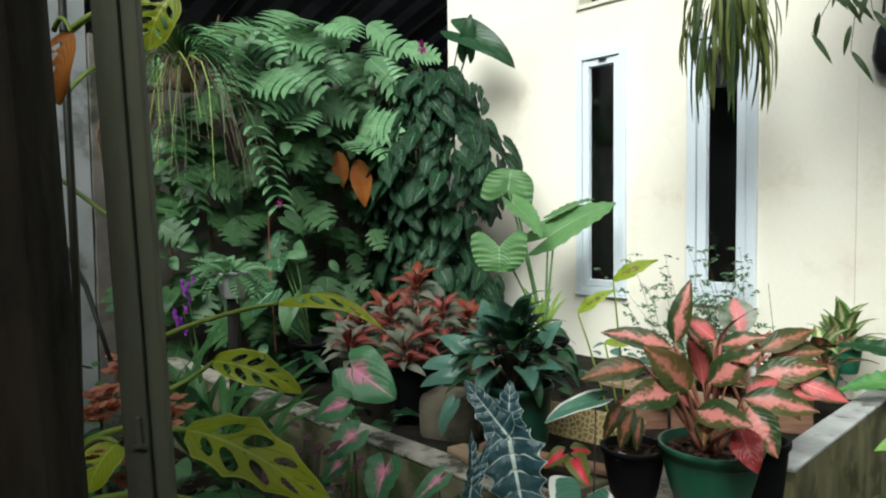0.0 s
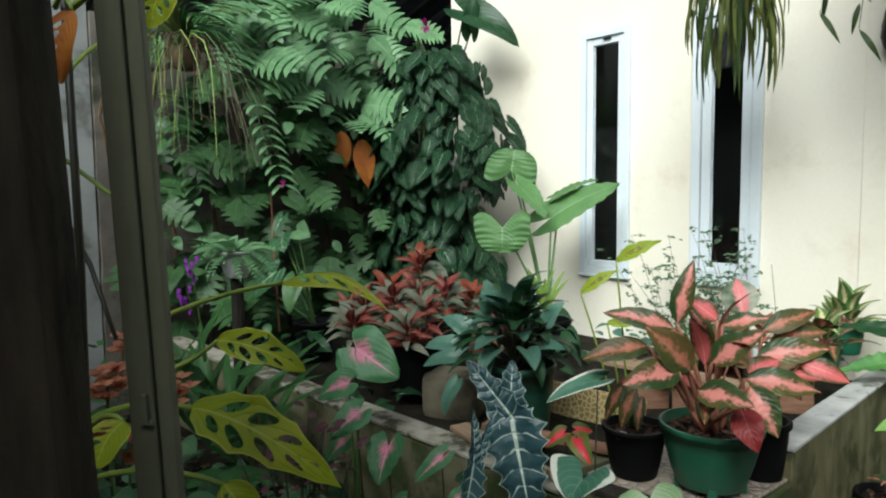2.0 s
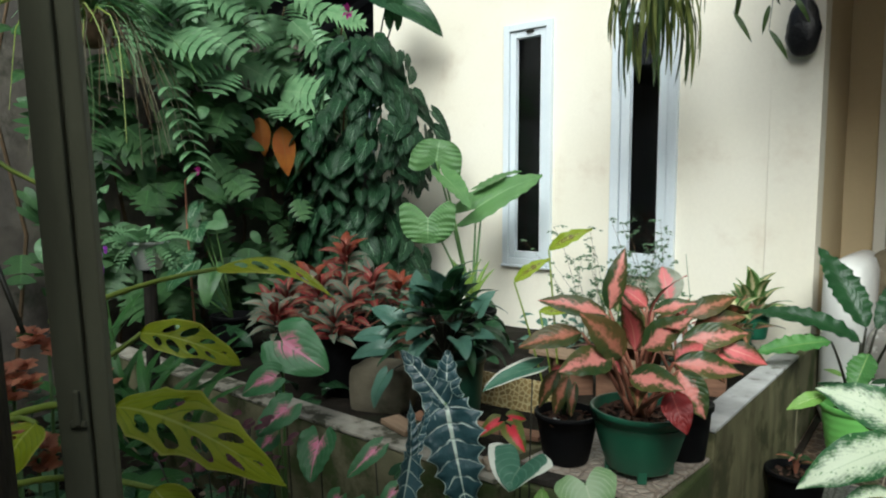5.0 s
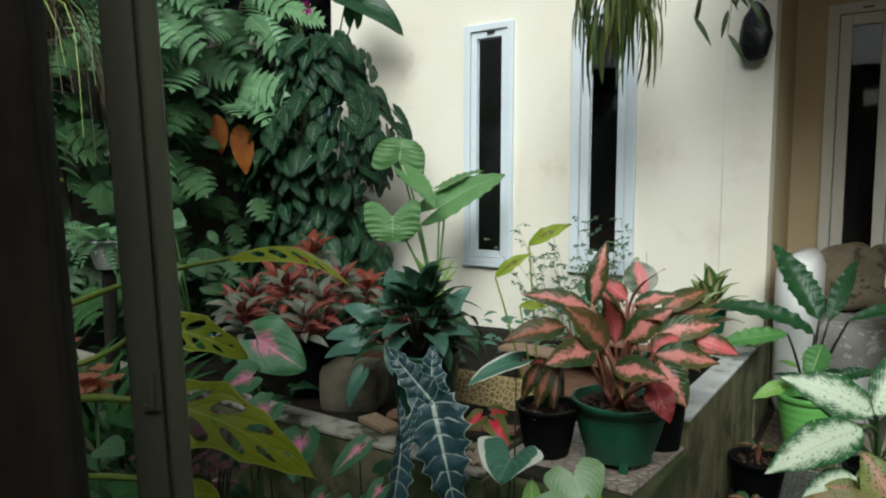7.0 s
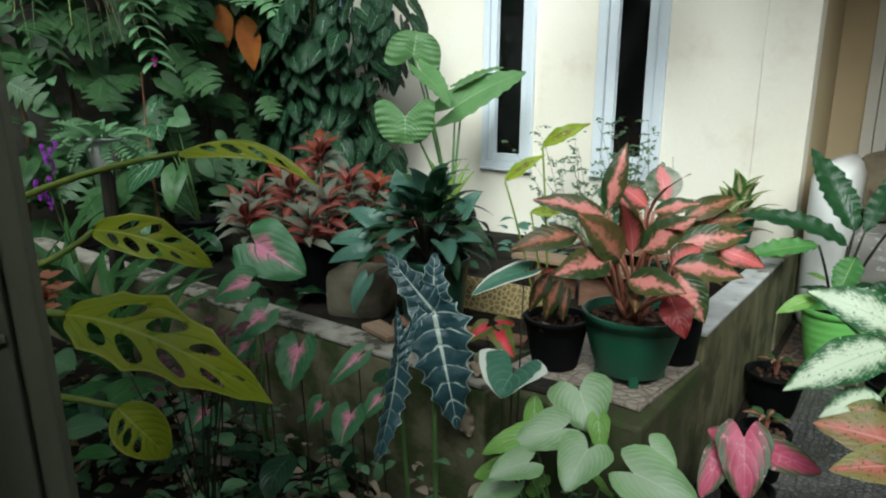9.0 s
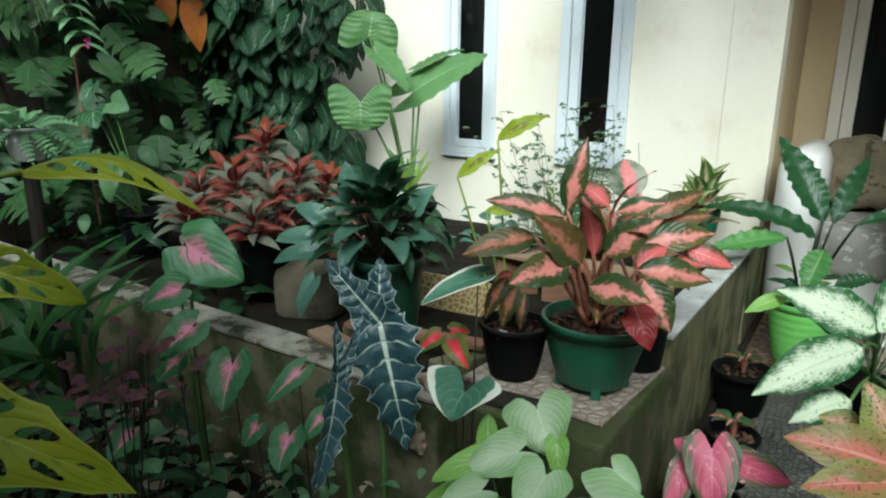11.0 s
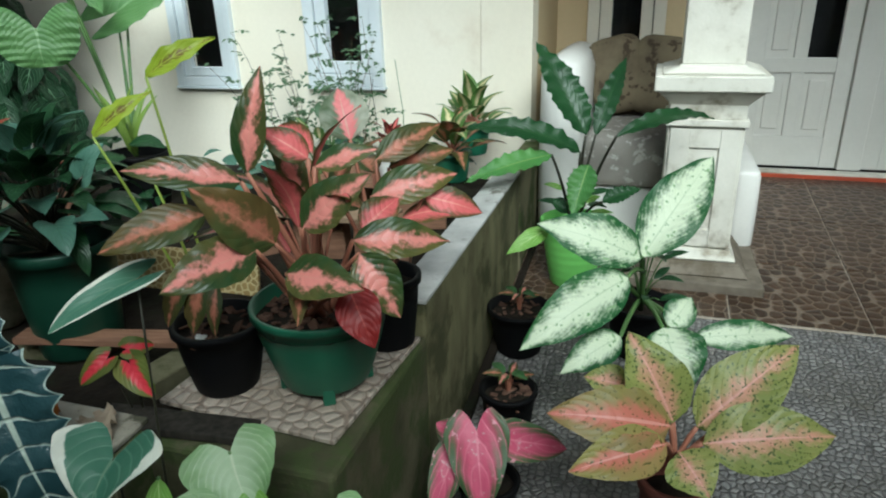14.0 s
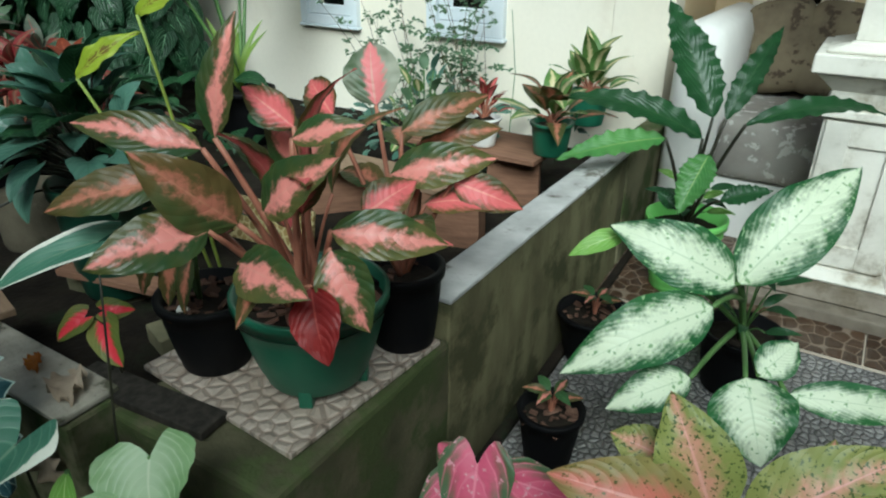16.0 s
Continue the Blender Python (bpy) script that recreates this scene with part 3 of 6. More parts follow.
def blade(length, width, shape, arch=0.1, fold=0.12, ruffle=0.0, waves=5.0, lobe=0.0, scallop=0.0, teeth=8, nu=14, nv=8, holes=(), phase=0.0, twist=0.0):
    """Vertices, faces and (u, v) of a leaf along +x that faces +z. lobe: how far its two ears reach back, as a share of the length."""
    f = SHAPES[shape]
    grid, uv = [], []
    par = [[(i / nu, -1 + 2 * j / nv) for j in range(nv + 1)] for i in range(nu + 1)]
    for hu, hv, ru, rv in holes:
        for row in par:
            for j, (u, v) in enumerate(row):
                d = math.hypot((u - hu - SLOT_LEAN * (abs(v) - abs(hv))) / ru, (v - hv) / rv)
                if 0.72 < d < 1.35:
                    q = hv + (v - hv) / d
                    row[j] = (hu + (u - hu - SLOT_LEAN * (abs(v) - abs(hv))) / d + SLOT_LEAN * (abs(q) - abs(hv)), q)
    for row in par:
        for u, v in row:
            a = abs(v)
            w = f(min(max(u, 0.0), 1.0)) * width / 2
            if scallop:
                w *= 1 - scallop * abs(math.sin(math.pi * teeth * u)) * a
            x = u - lobe * (1 - (1 - a) ** 2) * (1 - 0.35 * a ** 4) * (1 - u) ** 2.5
            s = 1 if v > 0 else -1
            z = arch * length * 4 * u * (1 - u) - arch * length * 1.2 * u * u + fold * w * a
            z += ruffle * width * math.sin(2 * math.pi * waves * u + phase + 1.3 * s) * a * a
            z += 0.07 * width * noise.noise(Vector((2.6 * u, 1.5 * v, 31.0 * length + 57.0 * width))) * (0.3 + a)
            tw = twist * u
            y = w * v
            grid.append((x * length, y * math.cos(tw) - z * math.sin(tw), z * math.cos(tw) + y * math.sin(tw)))
            uv.append((min(max((x + lobe) / (1 + lobe), 0), 1), 0.5 + v / 2))
    faces = []
    for i in range(nu):
        for j in range(nv):
            u, v = (i + 0.5) / nu, -1 + 2 * (j + 0.5) / nv
            if any(math.hypot((u - hu - SLOT_LEAN * (abs(v) - abs(hv))) / ru, (v - hv) / rv) < 0.98 for hu, hv, ru, rv in holes):
                continue
            k = i * (nv + 1) + j
            faces.append((k, k + nv + 1, k + nv + 2, k + 1))
    return grid, faces, uv


def shield_blade(length, width, ears=(0.48, 0.48), splays=(-22.0, 22.0), teeth=7, ruffle=0.03, fold=0.1):
    """A three-ribbed arrow leaf: one long blade and two pointed ears behind the stalk, all with jagged margins."""
    verts, faces, uv = blade(length, width, "shield", arch=0.04, fold=fold, ruffle=ruffle, waves=teeth * 0.5, scallop=0.26, teeth=teeth, nu=56, nv=12)
    verts, faces, uv = list(verts), list(faces), list(uv)
    for s, ear, splay in ((-1, ears[0], splays[0]), (1, ears[1], splays[1])):
        d, f, q = blade(length * (ear + 0.1), width * 0.60, "horn", arch=0.03, fold=fold, ruffle=ruffle, waves=2.0, scallop=0.26, teeth=4, nu=28, nv=10, phase=s)
        m = Matrix.Translation((0.06 * length, s * 0.02 * width, 0.0015 * s)) @ pose(0, 0, 0, 0, 0, 180 + splay)
        k = len(verts)
        verts += [tuple(m @ Vector(v)) for v in d]
        faces += [tuple(k + n for n in ff) for ff in f]
        uv += q
    return verts, faces, uv


def cut_blade(length, width, lobes=6, arch=0.12, droop=0.25, gap=0.25, lean=0.35, seed=0):
    """A deeply cut leaf: fingers on either side of a midrib."""
    rnd = random.Random(seed)
    verts, faces, uv = [], [], []

    def mid(u):
        return Vector((u * length, 0, arch * length * 4 * u * (1 - u) - droop * length * u * u))
    for s in (-1, 1):
        for i in range(lobes):
            u0, u1 = 0.04 + 0.9 * i / lobes, 0.04 + 0.9 * (i + 1) / lobes
            um = (u0 + u1) / 2
            w = width / 2 * math.sin(math.pi * min(0.97, 0.16 + 0.8 * um)) ** 0.6 * rnd.uniform(0.88, 1.08)
            k = len(verts)
            for r in range(6):
                q = r / 5
                half = (u1 - u0) / 2 * length * (1.02 if q < 0.5 else (1 - gap) * (0.96, 0.82, 0.55, 0.10)[r - 2])
                c = mid(um) + Vector((lean * w * q * q + 0.1 * w * q, s * w * q, 0.03 * w * math.sin(q * 2.2) - 0.06 * w * q * q))
                for d in (-1, 1):
                    verts.append(tuple(c + Vector((d * half, 0, 0))))
                    uv.append((min(1, max(0, um + d * (u1 - u0) / 2)), 0.5 + s * q / 2))
            for r in range(5):
                f = (k + 2 * r, k + 2 * r + 1, k + 2 * r + 3, k + 2 * r + 2)
                faces.append(f if s > 0 else tuple(reversed(f)))
    k = len(verts)
    for c in (mid(0.93) + Vector((0, -0.1 * width, 0)), mid(0.93) + Vector((0, 0.1 * width, 0)), mid(1.06)):
        verts.append(tuple(c))
    uv += [(0.92, 0.4), (0.92, 0.6), (1.0, 0.5)]
    faces.append((k, k + 2, k + 1))
    return verts, faces, uv


def leaf_mesh(name, data, material):
    verts, faces, uv = data
    me = bpy.data.meshes.new(name)
    me.from_pydata(verts, [], faces)
    layer = me.uv_layers.new(name="UVMap")
    idx = np.empty(len(me.loops), dtype=np.int32)
    me.loops.foreach_get("vertex_index", idx)
    layer.data.foreach_set("uv", np.asarray(uv, dtype=np.float32)[idx].ravel())
    me.polygons.foreach_set("use_smooth", [True] * len(me.polygons))
    me.materials.append(material)
    return me


def facing(base, way, hint=(0.15, -0.45, 0.9)):
    """The pose of a leaf that starts at base, runs along way and faces towards hint."""
    x = Vector(way).normalized()
    y = Vector(hint).cross(x)
    y = y.normalized() if y.length > 0.01 else Vector((0, 1, 0))
    z = x.cross(y)
    m = Matrix((x, y, z)).transposed().to_4x4()
    m.translation = Vector(base)
    return m


def leaf(plant, base, tip, width, shape, material, stalk_from=None, stalk=None, stalk_r=0.004, lift=0.02, hint=(0.15, -0.45, 0.9), stalk_r0=None, data=None, **kw):
    """One leaf of a plant, with its own stalk."""
    base, tip = Vector(base), Vector(tip)
    L = (tip - base).length
    o = new("leaf", leaf_mesh("leaf", data or blade(L, width, shape, **kw), material))
    o.parent = plant
    m = Matrix.Translation(-plant.location) @ facing(base, tip - base, hint)
    o.matrix_local = m
    if stalk_from is not None:
        bm = tube(bow(stalk_from, base, lift), stalk_r0 or stalk_r * 1.5, stalk_r)
        bm.transform(m.inverted() @ Matrix.Translation(-plant.location))
        me = bpy.data.meshes.new("petiole")
        bm.to_mesh(me)
        bm.free()
        me.polygons.foreach_set("use_smooth", [True] * len(me.polygons))
        me.materials.append(stalk or material)
        p = new("petiole", me)
        p.parent = o
    return o


def pot(plant, at, r, h, material, r_low=0.78, rim=0.012, soil=SOIL, chips=0, feet=0, ribs=0, label=""):
    """A flower pot with rim, filled with soil, under a plant; at is the middle of its foot."""
    x, y, z = at
    prof = [(r * r_low, 0), (r * r_low + 0.002, 0.004)]
    steps = max(4, ribs * 4)
    for i in range(1, steps):
        q = i / steps
        prof.append((r * (r_low + (1 - r_low) * q ** 0.8) + (0.0011 * math.sin(q * ribs * 2 * math.pi) if ribs else 0), h * q * 0.9))
    prof += [(r - 0.002, h * 0.90), (r + rim * 0.5, h * 0.905), (r + rim * 0.6, h * 0.99), (r + rim * 0.4, h), (r - 0.006, h), (r - 0.008, h * 0.8)]
    bm = lathe(prof, 36)
    bm.faces.ensure_lookup_table()
    bm.transform(Matrix.Translation(Vector(at) - plant.location))
    p = part("pot", bm, material, plant, label, True)
    if feet:
        for k in range(feet):
            a = 2 * math.pi * k / feet + 0.5
            bm = boxed(-0.014, -0.02, -0.023, 0.014, 0.012, 0.02, bevel=0.004)
            bm.transform(Matrix.Translation(Vector(at) - plant.location) @ pose(0, 0, 0, 0, 0, math.degrees(a)) @ Matrix.Translation((0, -r * r_low * 0.86, 0)))
            part("foot", bm, material, p)
    bm = bmesh.new()
    bmesh.ops.create_grid(bm, x_segments=12, y_segments=12, size=r)
    for v in list(bm.verts):
        if v.co.length > r - 0.004:
            v.co *= (r - 0.004) / v.co.length
        v.co.z = h * 0.80 + 0.02 * (1 - (v.co.length / r) ** 2) + 0.006 * noise.noise(v.co * 40)
    bm.transform(Matrix.Translation(Vector(at) - plant.location))
    part("potting_soil", bm, soil, plant, smooth=True)
    if chips:
        rnd = random.Random(int(x * 1000))
        me = bpy.data.meshes.new("bark_chip")
        bm = boxed(-0.011, -0.006, -0.003, 0.011, 0.006, 0.003, bevel=0.002)
        bm.to_mesh(me)
        bm.free()
        me.materials.append(BARK_CHIPS)
        for _ in range(chips):
            a, d = rnd.uniform(0, 6.28), r * 0.88 * math.sqrt(rnd.random())
            o = new("bark_chip", me)
            o.parent = plant
            s = rnd.uniform(0.6, 1.7)
            o.matrix_local = (Matrix.Translation(Vector((x + d * math.cos(a), y + d * math.sin(a), z + h * 0.80 + 0.02 * (1 - (d / r) ** 2) + 0.003)) - plant.location)
                              @ pose(0, 0, 0, rnd.uniform(-35, 35), rnd.uniform(-35, 35), rnd.uniform(0, 360)) @ Matrix.Diagonal((s, s * rnd.uniform(0.7, 1.3), 1, 1)))
    return p


def rosette(plant, root, n, length, width, shape, materials, stalk, reach=0.12, rise=0.2, seed=1, spread=(10, 70), hint=None, stalk_r=0.003, **kw):
    """Leaves on stalks all round a root, the outer ones lower and more level."""
    rnd = random.Random(seed)
    root = Vector(root)
    for i in range(n):
        q = (i + 0.5) / n
        a = i * 2.39996 + rnd.uniform(-0.3, 0.3)
        out = Vector((math.cos(a), math.sin(a), 0))
        tilt = radians(spread[0] + (spread[1] - spread[0]) * q)
        L = length * rnd.uniform(0.75, 1.15)
        base = root + out * reach * (0.25 + q) * rnd.uniform(0.7, 1.2) + Vector((0, 0, rise * (1 - 0.75 * q) * rnd.uniform(0.8, 1.15)))
        way = out * math.sin(tilt) + Vector((0, 0, math.cos(tilt)))
        leaf(plant, base, base + way * L, width * rnd.uniform(0.8, 1.15), shape, rnd.choice(materials), root, stalk, stalk_r,
             0.02, hint or tuple(Vector((0, 0, 1)) - out * 0.2), arch=rnd.uniform(0.05, 0.2), **kw)


# leaf materials
STALK_PINK = surface("pink_stalk", (0.40, 0.17, 0.11), (0.32, 0.13, 0.08), 12, 80, 0.5, 0.1)
STALK_GREEN = surface("green_stalk", (0.10, 0.19, 0.05), (0.07, 0.14, 0.04), 10, 80, 0.5, 0.1)
STALK_DARK = surface("dark_stalk", (0.03, 0.028, 0.015), (0.02, 0.02, 0.012), 10, 80, 0.5, 0.1)
STALK_YELLOW = surface("yellow_green_stalk", (0.28, 0.36, 0.06), (0.22, 0.30, 0.05), 10, 80, 0.5, 0.1)
STALK_BROWN = surface("brown_vine", (0.12, 0.08, 0.045), (0.08, 0.055, 0.03), 20, 90, 0.8, 0.4)
L_AGL = leafy("aglaonema_leaf", (0.028, 0.070, 0.022), (0.12, 0.11, 0.03), rib=(0.66, 0.28, 0.22), rib_w=0.03, heart=(0.68, 0.25, 0.21), heart_at=0.27, heart_fuzz=2.3, vein_n=8, slant=0.3, heart_scale=24, heart_soft=0.24, rough=0.3)
L_AGL_RED = leafy("aglaonema_red_leaf", (0.07, 0.075, 0.025), (0.12, 0.09, 0.025), rib=(0.74, 0.26, 0.22), rib_w=0.08, heart=(0.68, 0.15, 0.15), heart_at=0.55, heart_fuzz=1.4, vein_n=8, slant=0.3, heart_scale=30, heart_soft=0.3)
L_AGL_SIDE = leafy("aglaonema_underside", (0.16, 0.012, 0.012), (0.24, 0.02, 0.018), rib=(0.3, 0.05, 0.04), rough=0.45)
L_AGL_BROWN = leafy("aglaonema_brown_leaf", (0.045, 0.075, 0.022), (0.13, 0.09, 0.03), rib=(0.46, 0.20, 0.12), rib_w=0.03, heart=(0.46, 0.17, 0.11), heart_at=0.16, heart_fuzz=2.0, vein_n=8, slant=0.3, heart_scale=26, heart_soft=0.3)
L_AGL_WHITE = leafy("aglaonema_white_pink_leaf", (0.05, 0.10, 0.03), (0.62, 0.62, 0.50), rib=(0.62, 0.3, 0.25), heart=(0.66, 0.20, 0.20), heart_at=0.35, heart_fuzz=1.2, heart_scale=9)
L_DIEFF = leafy("dieffenbachia_leaf", (0.022, 0.10, 0.03), (0.04, 0.14, 0.04), heart=(0.66, 0.74, 0.54), heart_at=0.60, heart_fuzz=1.3, vein_n=13, slant=0.4, rib=(0.5, 0.6, 0.40), rib_w=0.03, heart_scale=34, heart_soft=0.30, spots=(0.26, 0.40, 0.20), spot_lo=0.62, spot_scale=70)
L_SPOT = leafy("spotted_aglaonema_leaf", (0.32, 0.33, 0.10), (0.24, 0.28, 0.075), heart=(0.56, 0.28, 0.19), heart_at=0.24, heart_fuzz=1.5, vein_n=9, slant=0.3, rib=(0.64, 0.34, 0.27), rib_w=0.05, spots=(0.07, 0.10, 0.025), spot_lo=0.575, spot_scale=140, heart_scale=26, heart_soft=0.34)
L_SPOT_RED = leafy("spotted_aglaonema_red_leaf", (0.34, 0.23, 0.09), (0.29, 0.27, 0.08), heart=(0.54, 0.17, 0.12), heart_at=0.36, heart_fuzz=0.8, vein_n=9, slant=0.3, rib=(0.66, 0.30, 0.24), rib_w=0.07, spots=(0.10, 0.09, 0.02), spot_lo=0.61, spot_scale=120, heart_soft=0.3)
L_FERN = leafy("wavy_dark_leaf", (0.016, 0.055, 0.018), (0.025, 0.08, 0.026), rib=(0.035, 0.08, 0.03), vein=(0.024, 0.075, 0.026), vein_n=12, rough=0.3)
L_FERN_LIGHT = leafy("wavy_light_leaf", (0.07, 0.20, 0.05), (0.10, 0.25, 0.06), rib=(0.2, 0.32, 0.1), vein=(0.12, 0.27, 0.08), vein_n=12, rough=0.35)
L_PINKCAL = leafy("pink_caladium_leaf", (0.06, 0.12, 0.045), (0.10, 0.16, 0.07), heart=(0.58, 0.10, 0.18), heart_at=0.60, heart_fuzz=0.7, vein=(0.62, 0.15, 0.23), vein_n=4, slant=0.7, rib=(0.68, 0.2, 0.28), rib_w=0.05, spots=(0.60, 0.28, 0.32), spot_lo=0.64, heart_soft=0.3)
L_CAL = leafy("caladium_leaf", (0.055, 0.18, 0.065), (0.095, 0.24, 0.10), heart=(0.64, 0.20, 0.30), heart_at=0.34, heart_fuzz=0.9, along=1.1, rib=(0.66, 0.26, 0.36), rib_w=0.08, vein=(0.09, 0.19, 0.09), vein_n=5, slant=0.7, heart_soft=0.22, heart_scale=24)
L_CALRED = leafy("red_caladium_leaf", (0.12, 0.16, 0.03), (0.20, 0.20, 0.05), heart=(0.62, 0.04, 0.06), heart_at=0.4, heart_fuzz=0.6, heart_soft=0.15)
L_SYN = leafy("syngonium_leaf", (0.25, 0.42, 0.17), (0.35, 0.52, 0.25), heart=(0.42, 0.54, 0.34), heart_at=0.5, heart_fuzz=0.7, rib=(0.54, 0.62, 0.44), rib_w=0.035, vein=(0.46, 0.57, 0.37), vein_n=8, slant=0.6, vein_w=0.05, heart_soft=0.35)
L_SYN_B = leafy("syngonium_bright_leaf", (0.20, 0.40, 0.07), (0.26, 0.46, 0.10), rib=(0.4, 0.55, 0.2), vein=(0.32, 0.5, 0.16), vein_n=5, slant=0.6)
L_PALE = leafy("white_edged_caladium_leaf", (0.07, 0.19, 0.12), (0.11, 0.25, 0.16), rib=(0.16, 0.26, 0.17), vein=(0.12, 0.24, 0.16), vein_n=5, slant=0.7, margin=(0.74, 0.75, 0.64), margin_at=0.80)
L_ALO = leafy("alocasia_leaf", (0.028, 0.075, 0.085), (0.06, 0.13, 0.145), rib=(0.56, 0.65, 0.55), rib_w=0.065, vein=(0.48, 0.58, 0.51), vein_n=7, slant=0.10, vein_w=0.05, margin=(0.42, 0.52, 0.46), margin_at=0.94, rough=0.28, veins_relief=1.0, gloss=0.5)
L_MONS = leafy("yellow_monstera_leaf", (0.43, 0.52, 0.025), (0.52, 0.57, 0.045), rib=(0.56, 0.62, 0.12), vein=(0.26, 0.36, 0.02), vein_n=7, margin=(0.58, 0.60, 0.09), margin_at=0.93, glow=0.3, rough=0.35)
L_ORANGE = leafy("dead_orange_leaf", (0.42, 0.15, 0.02), (0.34, 0.10, 0.02), rib=(0.3, 0.12, 0.03), rough=0.7)
L_COLO = leafy("colocasia_leaf", (0.10, 0.215, 0.07), (0.135, 0.265, 0.09), rib=(0.19, 0.32, 0.14), vein=(0.125, 0.25, 0.09), vein_n=11, slant=0.55, vein_w=0.06, veins_relief=0.45)
L_CANNA = leafy("yellow_green_caladium_leaf", (0.34, 0.46, 0.03), (0.40, 0.50, 0.05), heart=(0.17, 0.12, 0.025), heart_at=0.12, heart_fuzz=1.8, rib=(0.40, 0.48, 0.06), vein=(0.40, 0.5, 0.06), vein_n=5, slant=0.5, glow=0.4, heart_scale=20)
L_SPATH = leafy("dark_glossy_leaf", (0.016, 0.05, 0.019), (0.028, 0.075, 0.03), rib=(0.06, 0.13, 0.05), vein=(0.04, 0.095, 0.042), vein_n=8, slant=0.4, rough=0.3)
L_SPATH_B = leafy("silvery_green_leaf", (0.075, 0.165, 0.12), (0.12, 0.23, 0.17), rib=(0.05, 0.12, 0.07), vein=(0.07, 0.155, 0.10), vein_n=7, slant=0.4, rough=0.3)
L_RED = leafy("red_bush_leaf", (0.19, 0.02, 0.022), (0.25, 0.035, 0.03), rib=(0.40, 0.09, 0.07), rib_w=0.1, heart=(0.14, 0.12, 0.07), heart_at=0.24, heart_fuzz=1.5, rough=0.45, heart_soft=0.25)
L_RED_G = leafy("grey_green_red_leaf", (0.12, 0.155, 0.105), (0.18, 0.20, 0.145), rib=(0.34, 0.1, 0.08), rib_w=0.12, rough=0.4)
L_RED_TOP = leafy("orange_red_young_leaf", (0.22, 0.045, 0.02), (0.17, 0.04, 0.02), rib=(0.4, 0.12, 0.06), rough=0.45)
L_DARKHEART = leafy("dark_climber_leaf", (0.009, 0.034, 0.013), (0.016, 0.052, 0.019), rib=(0.15, 0.26, 0.15), vein=(0.11, 0.20, 0.115), vein_n=5, slant=0.7, vein_w=0.06, rough=0.36, veins_relief=0.7, gloss=0.2)
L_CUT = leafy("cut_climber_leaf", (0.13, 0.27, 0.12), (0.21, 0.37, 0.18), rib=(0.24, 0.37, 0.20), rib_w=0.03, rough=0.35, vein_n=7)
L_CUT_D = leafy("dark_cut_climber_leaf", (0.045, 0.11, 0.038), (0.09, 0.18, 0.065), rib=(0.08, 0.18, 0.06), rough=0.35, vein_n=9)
L_STRAP = leafy("strap_leaf", (0.04, 0.12, 0.03), (0.06, 0.16, 0.04), rib=(0.1, 0.2, 0.06), rough=0.4)
L_STRAP_Y = leafy("yellow_green_strap_leaf", (0.16, 0.26, 0.045), (0.21, 0.31, 0.06), rib=(0.26, 0.36, 0.1), rough=0.4)
L_HANG = leafy("olive_hanging_leaf", (0.11, 0.14, 0.03), (0.17, 0.19, 0.05), rib=(0.14, 0.17, 0.05), rough=0.45, glow=0.3)
L_HANG_D = leafy("dark_hanging_leaf", (0.03, 0.055, 0.015), (0.05, 0.08, 0.02), rough=0.4)
L_ROOT = surface("pale_aerial_root", (0.20, 0.18, 0.12), (0.12, 0.11, 0.06), 20, 80, 0.7, 0.3)
L_FLOWER_P = leafy("purple_petal", (0.36, 0.05, 0.55), (0.46, 0.10, 0.62), rough=0.5, glow=0.35)
L_FLOWER_O = leafy("salmon_petal", (0.78, 0.30, 0.17), (0.72, 0.38, 0.24), rough=0.5, glow=0.35)
L_MAGENTA = leafy("magenta_petal", (0.42, 0.03, 0.25), (0.5, 0.05, 0.3), rough=0.5)
L_TINY = leafy("small_shrub_leaf", (0.09, 0.16, 0.08), (0.13, 0.21, 0.11), rough=0.45)
L_MAROON = leafy("maroon_leaf", (0.11, 0.045, 0.055), (0.16, 0.07, 0.075), rough=0.5)
L_PALE_LITTER = leafy("pale_dry_leaf", (0.46, 0.37, 0.27), (0.33, 0.25, 0.17), rough=0.8)
L_CREAM = leafy("cream_green_leaf", (0.10, 0.20, 0.05), (0.13, 0.24, 0.06), heart=(0.58, 0.52, 0.28), heart_at=0.25, heart_fuzz=1.0, rib=(0.62, 0.55, 0.35), rib_w=0.1, heart_scale=30)

# ---- columns and porch things ----
CX, CY, CZ = 2.755, -0.385, ground_z(-0.66)
column = empty("column", (CX, CY, CZ), "white stone porch column on a weathered stepped base", "column")


def block(name, half, z0, z1, material, bevel=0.006, half_top=None, label="", jitter=0.0015):
    bm = boxed(CX - half, CY - half, z0, CX + half, CY + half, z1, bevel=bevel)
    if half_top:
        for v in bm.verts:
            if v.co.z > (z0 + z1) / 2:
                k = half_top / half
                v.co.x, v.co.y = CX + (v.co.x - CX) * k, CY + (v.co.y - CY) * k
    part(name, rough_up(bm, jitter, 12.0, 2), material, column, label)


block("base_step", 0.285, CZ - 0.06, CZ + 0.05, STONE_BASE, 0.008, label="weathered brown lower step")
block("base_step", 0.225, CZ + 0.05, -0.01, STONE_BASE, 0.008, half_top=0.195)
block("base_moulding", 0.175, -0.01, 0.035, STONE_WHITE, 0.008, half_top=0.155)
block("pedestal", 0.136, 0.035, 0.56, STONE_WHITE, 0.004)
block("collar", 0.158, 0.56, 0.59, STONE_WHITE, 0.005)
block("collar", 0.146, 0.59, 0.645, STONE_WHITE, 0.004)
block("cap_cove", 0.146, 0.645, 0.705, STONE_WHITE, 0.004, half_top=0.195)
block("cap", 0.213, 0.705, 0.765, STONE_WHITE, 0.006)
